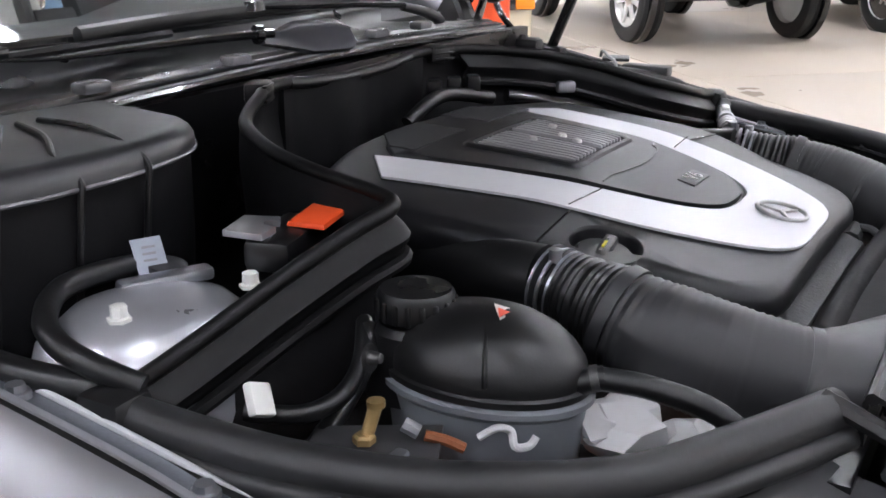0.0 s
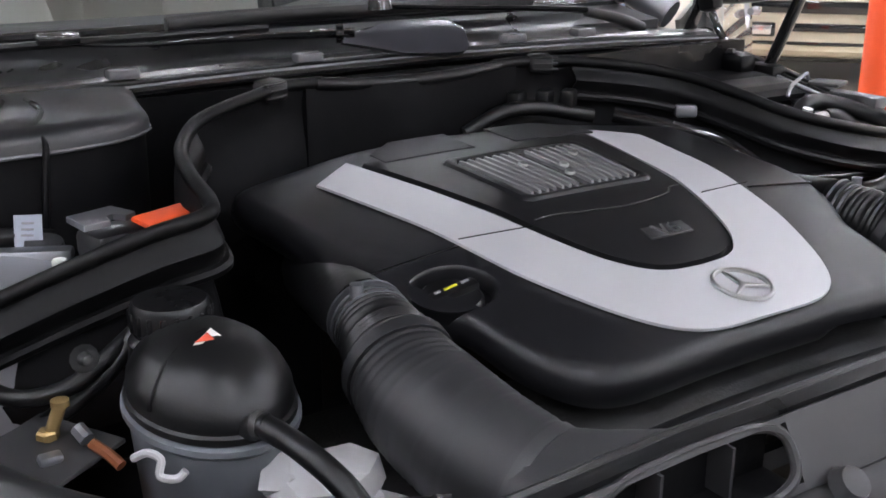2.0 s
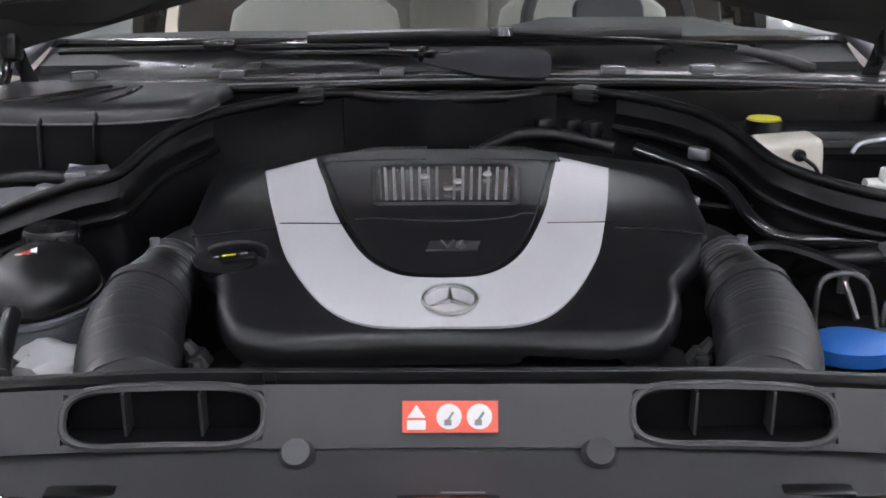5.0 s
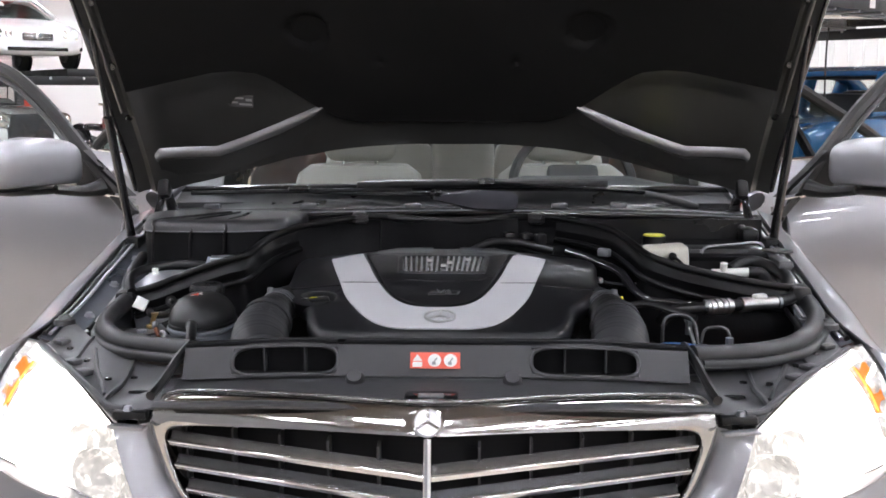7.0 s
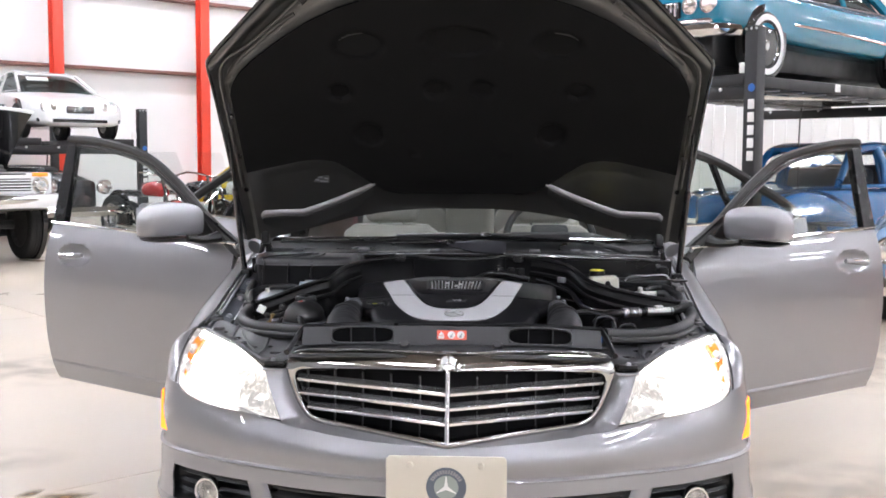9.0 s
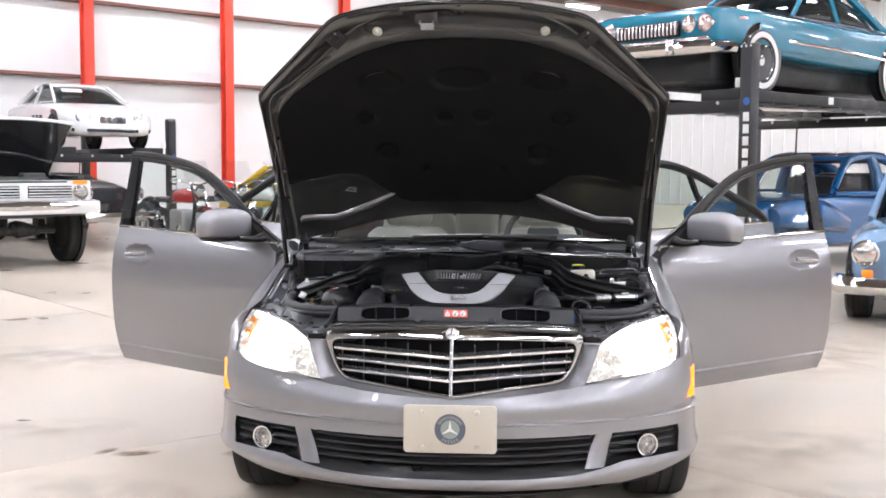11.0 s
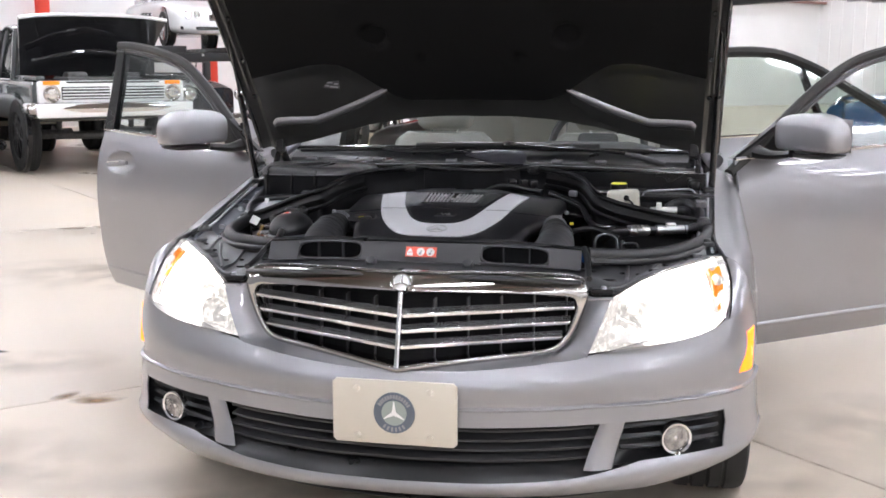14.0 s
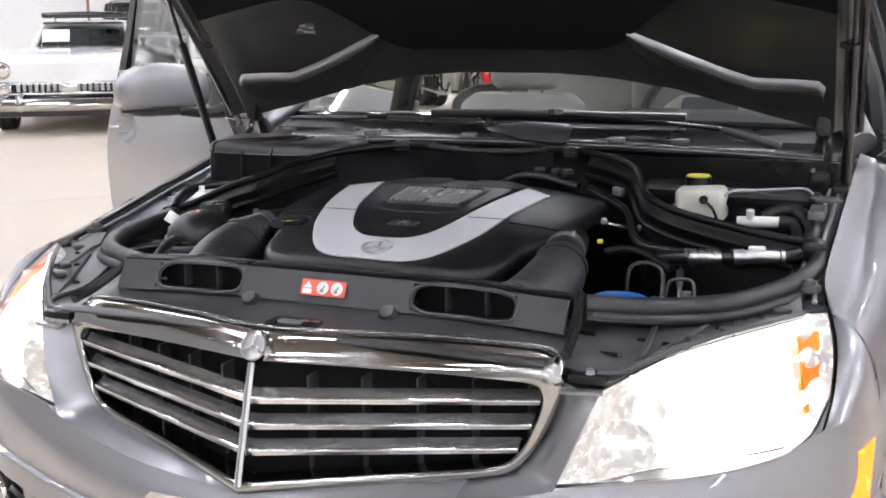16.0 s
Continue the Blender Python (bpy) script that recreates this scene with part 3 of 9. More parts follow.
def fender_pt(u, v, y0=0.50, y1=1.335):
    y = y0 + (y1 - y0) * u
    xt, zt, zl = ftop_x(y), ftop_z(y), max(arch_low(y), 0.27)
    if y < AX and zl < 0.45:
        zl = 0.45
    xm = interp(y, [0.45, 0.6, 0.8, 1.0, 1.34], [0.852, 0.870, 0.881, 0.882, 0.880])
    if v < 0.3:
        a = v / 0.3 * math.pi / 2
        return Vector((xt + (xm - xt) * math.sin(a), y, zt - 0.13 * (1 - math.cos(a)) - 0.02 * v / 0.3))
    w = (v - 0.3) / 0.7
    z = (zt - 0.15) + (zl - zt + 0.15) * w
    return Vector((xm + 0.006 * math.sin(w * math.pi), y, z))



tyre_prof = [(0.21, -0.105), (0.235, -0.112), (0.29, -0.112), (0.308, -0.104), (0.317, -0.085), (0.318, -0.05), (0.312, -0.048), (0.312, -0.04), (0.318, -0.038), (0.318, -0.004), (0.312, -0.002), (0.312, 0.006), (0.318, 0.008), (0.318, 0.04), (0.312, 0.042), (0.312, 0.05), (0.318, 0.052), (0.317, 0.085), (0.308, 0.104), (0.29, 0.112), (0.235, 0.112), (0.21, 0.105)]


def wheel(parent, x, y, z, sg, tyre_r=0.318, width=1.0, hub=None, steer=0.0, white=0.0, rim_mat=None, name="wheel"):
    k = tyre_r / 0.318
    m = Matrix.Translation((x, y, z)) @ Matrix.Rotation(radians(steer), 4, "Z") @ Matrix.Rotation(radians(90 * sg), 4, "Y") @ Matrix.Diagonal((k, k, width, 1))
    w = part(name, lathe([(0.0, -0.02), (0.06, -0.02), (0.2, -0.05), (0.212, -0.1), (0.222, -0.105), (0.222, 0.1), (0.212, 0.104), (0.2, 0.07), (0.0, 0.05)], 32, m), rim_mat or ALU, parent)
    part("tyre", lathe(tyre_prof, 48, m, False), TYRE, w, "black rubber tyre")
    if white:
        part("whitewall", lathe([(0.235, 0.113), (0.27, 0.1145), (0.292, 0.1135)], 48, m, False), LABELWHT, w)
    part("hub_cap", lathe([(0.075, 0.06), (0.07, 0.085), (0.05, 0.095), (0.0, 0.1)], 24, m, False), hub or CHROME, w)
    for q in range(7):
        a = q * 2 * math.pi / 7
        part("spoke", box((0, 0, 0), (0.16, 0.045, 0.03), 0.01, m @ Matrix.Rotation(a, 4, "Z") @ Matrix.Translation((0.135, 0, 0.075))), rim_mat or ALU, w)
    return w


# -- head lamps --
hb = spline([(0.447, 0.128, 0.570), (0.60, 0.155, 0.593), (0.70, 0.222, 0.603), (0.768, 0.285, 0.624), (0.793, 0.37, 0.660)], 8)
ht = spline([(0.498, 0.170, 0.703), (0.575, 0.255, 0.736), (0.655, 0.36, 0.752), (0.72, 0.46, 0.759), (0.777, 0.513, 0.757)], 8)


def lens_pt(u, v, inset=0.0):
    i = u * (len(hb) - 1)
    k = min(int(i), len(hb) - 2)
    f = i - k
    b = hb[k] * (1 - f) + hb[k + 1] * f
    t = ht[k] * (1 - f) + ht[k + 1] * f
    p = Vector(b * (1 - v) + t * v)
    tx = Vector(hb[k + 1] - hb[k])
    n = Vector((tx.y, -tx.x, 0)).normalized() * 0.85 + Vector((0, 0, 0.4))
    bul = 0.022 * math.sin(math.pi * v) * (0.4 + 0.6 * math.sin(math.pi * min(max(u, 0), 1)))
    return p + n * (bul - inset)


for sg in (-1, 1):
    fd = part("fender", sided(sheet(fender_pt, 44, 16, 0.004), sg), PAINT, car, "silver-grey front fender")
    def nose(u, v):
        # patch between lamp edge, bumper edge and fender front
        s0 = s_of_x(0.796)
        low = lambda q: skin(q, up_edge(q) - 0.003, 0.001)
        c00, c10 = low(s0), fender_pt(0.0, 0.27)
        c01, c11 = Vector(lens_pt(1.0, 1.0)) + Vector((0.004, 0, 0)), fender_pt(0.0, 0.0)
        b = low(s0 + (SNOSE - s0) * u) + (c10 - low(SNOSE)) * u ** 3
        t = c01.lerp(c11, u)
        l = c00.lerp(Vector(lens_pt(1.0, 0.0)) + Vector((0.003, 0, 0)), v / 0.2) if v < 0.2 else Vector(lens_pt(1.0, (v - 0.2) / 0.8)) + Vector((0.003 + 0.001 * (v == 1), 0, 0))
        r = fender_pt(0.0, 0.27 * (1 - v))
        p = b * (1 - v) + t * v + l * (1 - u) + r * u - (c00 * (1 - u) * (1 - v) + c10 * u * (1 - v) + c01 * (1 - u) * v + c11 * u * v)
        return p + Vector((0.85, -0.4, 0.2)) * (0.010 * math.sin(math.pi * u) * math.sin(math.pi * v))
    part("fender_nose", sided(sheet(nose, 20, 16, 0.004), sg), PAINT, fd)
    part("wheel_arch_liner", sided(sheet(lambda u, v: Vector((0.62 + 0.245 * v, AX - 0.352 * math.cos(u * math.pi), 0.318 + 0.352 * math.sin(u * math.pi))), 20, 3, 0.004), sg), BLACK, car)
    part("fender_ledge", sided(sheet(lambda u, v, sg=sg: Vector((ftop_x(0.55 + 0.79 * u) - (0.082 if sg < 0 else 0.050) * v, 0.55 + 0.79 * u, ftop_z(0.55 + 0.79 * u) - 0.010 - (0.026 if sg < 0 else 0.018) * v)), 24, 4, 0.004), sg), LEDGEPAINT, car, "silver fender ledge toned blue-grey for the hood's reflection")
    part("ledge_edge", sided(tube([(ftop_x(y) - (0.062 if sg < 0 else 0.042), y, ftop_z(y) - (0.0275 if sg < 0 else 0.023)) for y in (0.58, 0.7, 0.85, 1.0, 1.15, 1.30)], 0.0032, 8, 4), sg), SILVER, car)
    part("fender_flange", sided(tube([(ftop_x(y) - 0.019, y, ftop_z(y) - 0.008) for y in (0.56, 0.7, 0.85, 1.0, 1.15, 1.32)], 0.0042, 8, 4, flat=0.8), sg), TURRET, car)
    part("fender_gap", sided(tube([(ftop_x(y) - 0.008, y, ftop_z(y) - 0.0085) for y in (0.56, 0.7, 0.85, 1.0, 1.15, 1.32)], 0.006, 6, 4), sg), RUBBER, car)
    part("gutter_lip", sided(tube([(0.700, 0.62, 0.750), (0.705, 0.8, 0.775), (0.71, 1.0, 0.812), (0.715, 1.2, 0.852)], 0.005, 8), sg), RUBBER, car)
    for yy in (0.68, 0.85, 1.02):
        part("fender_bolt", sided(lathe([(0.0, 0.008), (0.007, 0.008), (0.008, 0.003), (0.011, 0.002), (0.011, -0.004)], 8, Matrix.Translation((ftop_x(yy) - 0.042, yy, ftop_z(yy) - 0.0225))), sg), STEEL, car)
    wheel(car, sg * 0.762, AX, TR, sg, steer=0)
    wheel(car, sg * 0.775, 3.59, TR, sg)

# -- lamp units --
for sg in (-1, 1):
    hl = part("head_lamp", sided(sheet(lambda u, v: lens_pt(0.005 + 0.99 * u, 0.004 + 0.992 * v, 0.004 + 0.071 * min(1.0, u / 0.12, (1 - u) / 0.35, v / 0.16, (1 - v) / 0.12)), 40, 24, 0.003), sg), LAMPSOFT, car, "lit headlamp with clear lens and amber indicator")
    part("lens", sided(sheet(lens_pt, 30, 10, 0.003), sg), CLEAR, hl)
    part("lit_reflector", sided(sheet(lambda u, v: lens_pt(0.29 + 0.41 * u + 0.05 * v * u, 0.05 + 0.82 * v, 0.020 + 0.030 * math.sin(math.pi * u) * math.sin(math.pi * v)), 16, 12, 0.003), sg), LAMPGLOW, hl, "glowing white reflector")
    part("lit_reflector", sided(sheet(lambda u, v: lens_pt(0.24 + 0.66 * u, 0.84 + 0.13 * v, 0.012), 20, 3, 0.003), sg), LAMPGLOW, hl)
    ind = part("outer_reflector", sided(sheet(lambda u, v: lens_pt(0.70 + 0.285 * u, 0.05 + 0.78 * v, (0.006 + 0.022 * (1 - u)) + 0.020 * math.sin(math.pi * u) * math.sin(math.pi * v)), 16, 12, 0.003), sg), LAMPSOFT, hl)
    part("glowing_amber_reflector", sided(sheet(lambda u, v: lens_pt(0.735 + 0.13 * u + 0.05 * v, 0.38 + 0.40 * v + 0.03 * math.sin(9 * u), 0.010 + 0.012 * math.sin(math.pi * u)), 10, 10, 0.003), sg), AMBERDIM, hl, "amber indicator reflector")
    part("glowing_amber_reflector", sided(sheet(lambda u, v: lens_pt(0.77 + 0.04 * u, 0.17 + 0.07 * v, 0.014), 4, 4, 0.003), sg), AMBERDIM, hl)
    mi_ = Matrix.Translation(lens_pt(0.82, 0.58, 0.012)) @ Matrix.Rotation(radians(48), 4, "Z") @ Matrix.Rotation(radians(90), 4, "X")
    part("indicator_bulb", sided(lathe([(0.0, 0.012), (0.012, 0.008), (0.017, -0.006)], 16, mi_), sg), LAMPSOFT, hl)
    for k, (uu, vv, r) in enumerate(((0.13, 0.40, 0.048), (0.2, 0.66, 0.03))):
        c = lens_pt(uu, vv, 0.075)
        mm = Matrix.Translation(c) @ Matrix.Rotation(radians(18), 4, "Z") @ Matrix.Rotation(radians(90), 4, "X")
        part("inner_reflector", sided(lathe([(0.0, -0.02), (r * 0.5, -0.015), (r * 0.85, 0.008), (r, 0.04)], 24, mm, False), sg), LAMPSOFT, hl)
        part("bulb", sided(lathe([(0.0, 0.012), (0.007, 0.008), (0.008, -0.01)], 12, mm), sg), LAMPGLOW, hl)
    part("lens_seal", sided(tube([tuple(lens_pt(u / 10, 0.0, 0.004)) for u in range(11)], 0.0022, 6, 2), sg), BLACK, hl)
    part("lens_seal", sided(tube([tuple(lens_pt(u / 10, 1.0, 0.004)) for u in range(11)], 0.0022, 6, 2), sg), BLACK, hl)


# -- grille --
def gy(x, z, d=0.0):
    k = min(max((0.757 - z) / 0.22, 0), 1)
    return (0.078 + 0.235 * abs(x)) * (1 - k) + (0.012 + 0.375 * abs(x)) * k + d


half_out = [(0, 0.757), (0.2, 0.754), (0.36, 0.748), (0.415, 0.740), (0.440, 0.716), (0.438, 0.68), (0.415, 0.62), (0.392, 0.585), (0.368, 0.566), (0.32, 0.557), (0.16, 0.544), (0, 0.531)]
half_in = [(0, 0.717), (0.2, 0.711), (0.355, 0.703), (0.40, 0.697), (0.413, 0.684), (0.41, 0.66), (0.393, 0.615), (0.374, 0.589), (0.352, 0.578), (0.31, 0.572), (0.16, 0.560), (0, 0.548)]


def loop_of(h):
    s = spline(h, 4)
    r = [(float(p[0]), float(p[1])) for p in s]
    return r + [(-x, z) for x, z in r[-2:0:-1]]


lo, li = loop_of(half_out), loop_of(half_in)
bm = bmesh.new()
loops = []
for f, d in ((0.0, 0.03), (0.0, 0.003), (0.05, -0.0015), (0.14, -0.0035), (0.4, -0.0055), (0.78, -0.006), (0.93, -0.004), (1.0, 0.003), (1.0, 0.035)):
    loops.append([bm.verts.new((a[0] + (b[0] - a[0]) * f, gy(a[0] + (b[0] - a[0]) * f, a[1] + (b[1] - a[1]) * f, d) + 0.36 * max(a[1] + (b[1] - a[1]) * f - 0.708, 0), a[1] + (b[1] - a[1]) * f)) for a, b in zip(lo, li)])
for p, q in zip(loops, loops[1:]):
    for i in range(len(p)):
        bm.faces.new((p[i], p[(i + 1) % len(p)], q[(i + 1) % len(q)], q[i]))
grille = part("grille", bm, GRILLECHROME, car, "chrome grille surround with horizontal louvers", 60)


TOPX = [-0.43, -0.415, -0.36, -0.2, 0.0, 0.2, 0.36, 0.415, 0.43]
TOPZ = [0.732, 0.743, 0.751, 0.757, 0.760, 0.757, 0.751, 0.743, 0.732]
part("top_bead", tube([(x, gy(x, z) + 0.031, z) for x, z in zip(TOPX, TOPZ)], 0.003, 10, 4), LOUVER, grille, "grey bead along the grille top")
part("top_groove", sheet(lambda u, v: Vector(((2 * u - 1) * 0.425, gy((2 * u - 1) * 0.425, 0.75) + 0.018 + 0.016 * v, interp((2 * u - 1) * 0.425, TOPX, TOPZ) - 0.007 + 0.002 * v)), 40, 3, 0.003), BLACK, grille)


def in_w(z):
    zs = [p[1] for p in half_in[2:]]
    return float(np.interp(z, zs[::-1], [p[0] for p in half_in[2:]][::-1]))


def vbar(z0, z1, d0, d1, w, nose=0.0):
    """A bar across the grille: V in plan, from z0 to z1, depth d0 to d1."""
    rings = []
    for i in range(25):
        x = -w + 2 * w * i / 24
        dz = -0.012 * (1 - abs(x) / w) if w else 0
        rings.append([(x, gy(x, z, d), z + dz) for z, d in ((z0, d0), (z1, d0 + nose), (z1, d1), (z0, d1))])
    return loft(rings)


def z_low(x):
    zs = [(q[0], q[1]) for q in half_out[5:]][::-1]
    return interp(abs(x), [q[0] for q in zs], [q[1] for q in zs])


def apron(u, v):
    x = (2 * u - 1) * 0.314
    z1 = z_low(x) + 0.003
    lowp = skin(s_of_x(x), min(up_edge(abs(s_of_x(x))), z1) - 0.012, -0.003)
    return lowp.lerp(Vector((x, gy(x, z1, 0.006), z1)), v)


part("grille_apron", sheet(apron, 48, 4, 0.004), PAINT, bumper)
def lamp_gap(u, v):
    lp = lens_pt(u, 0.0)
    q = skin(s_of_x(lp.x), up_edge(abs(s_of_x(lp.x))) - 0.006, -0.002)
    return q.lerp(lp + Vector((0, 0, -0.004)), v)


for sg in (-1, 1):
    part("lamp_surround", sided(sheet(lamp_gap, 24, 3, 0.004), sg), PAINT, bumper)
for sg in (-1, 1):
    # painted fillet between lamp and grille
    def fillet(u, v):
        # from the grille's outline to the bumper's edge and the lamp's inner edge
        if v < 0.4:
            xi = 0.31 + 0.082 * v / 0.4
            zi = z_low(xi)
        else:
            zi = 0.585 + 0.115 * (v - 0.4) / 0.6
            xi = interp(zi, [0.585, 0.62, 0.68, 0.712], [0.392, 0.415, 0.436, 0.438])
        a = Vector((xi + 0.002, gy(xi, zi, 0.010), zi - 0.002 * (v < 0.4)))
        if v < 0.35:
            xo = 0.31 + 0.137 * v / 0.35
            zo = min(up_edge(s_of_x(xo)), z_low(xo) if xo < 0.39 else 1.0) - 0.012 + 0.008 * v / 0.35
            b = skin(s_of_x(xo), zo, -0.003)
        else:
            b = Vector(lens_pt(0.0, 0.97 * (v - 0.35) / 0.65)) + Vector((0.001, 0.002, 0))
        return a.lerp(b, u) + Vector((0, -0.006 * math.sin(math.pi * u) * min(v / 0.3, 1), 0))
    part("grille_fillet", sided(sheet(fillet, 10, 40, 0.004), sg), PAINT, bumper)
part("grille_backing", sheet(lambda u, v: Vector(((2 * u - 1) * 0.405, gy((2 * u - 1) * 0.405, 0.55 + 0.15 * v, 0.055), 0.545 + 0.16 * v)), 20, 4, 0.004), DARKWALL, grille)
def blade(z0, z1, d0, d1, t, w):
    """A leaning louver blade: lower front edge at (z0, d0), upper back edge at (z1, d1)."""
    rings = []
    for i in range(25):
        x = -w + 2 * w * i / 24
        dz = -0.012 * (1 - abs(x) / w)
        rings.append([(x, gy(x, z, d), z + dz) for z, d in ((z0, d0), (z1, d1), (z1 - t, d1 + t), (z0 - t * 0.4, d0 + t))])
    return loft(rings)


for k in range(3):
    zc = 0.678 - k * 0.0365
    w = in_w(zc - 0.004) - 0.002
    lv = part("louver", blade(zc - 0.004, zc + 0.009, 0.002, 0.019, 0.003, w), LOUVER, grille, "dark grey louver with chrome lower edge")
    part("chrome_bead", tube([(-w, gy(w, zc - 0.003, 0.0015), zc - 0.003), (0, gy(0, zc - 0.003, 0.0015), zc - 0.015), (w, gy(w, zc - 0.003, 0.0015), zc - 0.003)], 0.0034, 10, 1, False), CHROME, lv)
    part("chrome_edge", vbar(zc - 0.0095, zc - 0.0036, 0.0015, 0.014, w, -0.003), CHROME, lv)
for sg in (-1, 1):
    for k in range(5):
        x = sg * (0.075 + k * 0.078)
        part("grille_fin", box((x, gy(x, 0.63, 0.045), 0.623), (0.0035, 0.03, 0.145), 0.0), GREYPL, grille)
part("centre_bar", tube([(0, gy(0, 0.72, -0.004), 0.718), (0, gy(0, 0.63, -0.004), 0.63), (0, gy(0, 0.545, -0.004), 0.543)], 0.0065, 10), CHROME, grille)
bmat = Matrix.Translation((0, gy(0, 0.738, 0.004), 0.738)) @ Matrix.Rotation(radians(64), 4, "X")
badge = part("round_badge", lathe([(0.0, 0.004), (0.018, 0.004), (0.0195, 0.008), (0.0225, 0.006), (0.0235, -0.012)], 32, bmat), ALU, grille, "round chrome badge")
for k in range(3):
    a = radians(90 + 120 * k)
    part("badge_spoke", box((0, 0, 0), (0.019, 0.005, 0.004), 0.001, bmat @ Matrix.Rotation(a, 4, "Z") @ Matrix.Translation((0.0092, 0, 0.0075))), CHROME, badge)
part("badge_rim", lathe([(0.0185, 0.004), (0.0195, 0.0095), (0.0225, 0.009), (0.024, -0.01)], 36, bmat, False), CHROME, badge)

# -- slam panel behind the grille, with two ducts and a warning label --
prof = [(0.320, 0.765), (0.320, 0.795), (0.317, 0.801), (0.310, 0.800), (0.303, 0.799)]
pf_low = [(0.276, 0.752), (0.268, 0.745), (0.22, 0.740), (0.16, 0.739), (0.125, 0.748), (0.112, 0.744)]


def strip(x0, x1, pts, thick=0.004, nx=10, bow=0.0):
    S = spline([(a, b) for a, b in pts], 3)
    def f(u, v):
        i = v * (len(S) - 1)
        k = min(int(i), len(S) - 2)
        p = S[k] * (1 - (i - k)) + S[k + 1] * (i - k)
        x = x0 + (x1 - x0) * u
        return Vector((x, p[0] + bow * x * x, p[1] - 0.05 * max(abs(x) - 0.25, 0) ** 1.0))
    return sheet(f, nx, len(S) - 1, thick)


slam = part("slam_panel", strip(-0.415, 0.415, prof, 0.005, 24), BLACK, car, "dark grey plastic slam panel with two air ducts")
for yy, zz, rr in ((0.318, 0.803, 0.0052),):
    part("slam_bead", tube([(x, yy, zz - 0.05 * max(abs(x) - 0.25, 0)) for x in (-0.415, -0.33, -0.25, 0.0, 0.25, 0.33, 0.415)], rr, 8, 2), RUBBER, slam)
part("slam_front", strip(-0.425, 0.425, pf_low, 0.005, 24, 0.16), GREYPL, slam)
FACE = [(0.303, 0.799), (0.292, 0.780), (0.276, 0.752)]
SL0, SL1 = 0.158, 0.335
for x0, x1 in ((-0.415, -SL1 + 0.001), (-SL0 - 0.001, SL0 + 0.001), (SL1 - 0.001, 0.415)):
    part("slam_face", strip(x0, x1, FACE, 0.005, 8), GREYPL, slam)
part("slam_face", strip(-0.415, 0.415, [(0.303, 0.799), (0.302, 0.797), (0.301, 0.795)], 0.005, 24), GREYPL, slam)
part("slam_face", strip(-0.415, 0.415, [(0.279, 0.757), (0.2775, 0.7545), (0.276, 0.752)], 0.005, 24), GREYPL, slam)
for sg in (-1, 1):
    xs = (SL0 + SL1) / 2
    def rim(a, k=1.0):
        # rounded slot outline on the sloping face
        c, s = math.cos(a), math.sin(a)
        px = (abs(c) ** 0.45) * (1 if c >= 0 else -1) * (SL1 - SL0) / 2 * k
        pz = (abs(s) ** 0.7) * (1 if s >= 0 else -1) * 0.0225 * k
        z = 0.777 + pz - 0.05 * max(xs + px - 0.25, 0)
        return (sg * (xs + px), 0.290 + pz * 0.62 - 0.002, z)
    def web(u, v):
        # the face round the slot, from its rounded rim out to a rectangle
        c, s = math.cos(u * 2 * math.pi), math.sin(u * 2 * math.pi)
        k = 1 / max(abs(c), abs(s))
        px, pf = c * k * (SL1 - SL0) / 2, s * k
        out = Vector((sg * (xs + px), 0.2895 + 0.0135 * pf, 0.7755 + 0.0235 * pf - 0.05 * max(xs + px - 0.25, 0)))
        return Vector(rim(u * 2 * math.pi)).lerp(out, v)
    part("slam_face", sheet(web, 80, 2, 0.003, sg > 0), GREYPL, slam)
    ring = [rim(k * 2 * math.pi / 40) for k in range(41)]
    duct = part("duct_rim", tube(ring, 0.0042, 8, 1, False), GREYPL, slam)
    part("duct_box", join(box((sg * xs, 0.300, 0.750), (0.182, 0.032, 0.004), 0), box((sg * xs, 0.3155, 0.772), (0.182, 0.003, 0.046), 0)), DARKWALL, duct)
    def snorkel(k):
        cx, cy, cz, hw, hh = ((0.306, 0.386, 0.747, 0.050, 0.048), (0.292, 0.368, 0.748, 0.062, 0.046), (0.268, 0.345, 0.752, 0.082, 0.040), (0.250, 0.322, 0.760, 0.094, 0.030))[k]
        pts_ = []
        for q in range(24):
            c, s = math.cos(q * math.pi / 12), math.sin(q * math.pi / 12)
            p = 1 - 0.14 * k
            pts_.append((sg * (cx + hw * math.copysign(abs(c) ** p, c)), cy + 0.010 * (1 - k / 3) * c, cz + hh * math.copysign(abs(s) ** p, s)))
        return pts_
    part("intake_snorkel", loft([snorkel(k) for k in range(4)]), GREYPL, slam, "grey moulded intake snorkel", 60)
    for vx in (0.215, 0.282):
        part("duct_vane", box((sg * vx, 0.303, 0.775), (0.0025, 0.022, 0.04), 0.0), GREYPL, duct)
    # ribs and bosses on the panel
    part("panel_boss", lathe([(0.0, 0.012), (0.012, 0.011), (0.016, 0.0)], 16, Matrix.Translation((sg * 0.128, 0.262, 0.752)) @ Matrix.Rotation(radians(40), 4, "X")), GREYPL, slam)
    part("panel_slot", box((sg * 0.30, 0.222, 0.741), (0.06, 0.018, 0.006), 0.003), BLACK, slam)
    part("end_rib", sided(tube([(0.418, 0.352, 0.79), (0.428, 0.30, 0.775), (0.437, 0.24, 0.752), (0.442, 0.19, 0.742)], 0.008, 8), sg), RUBBER, slam)
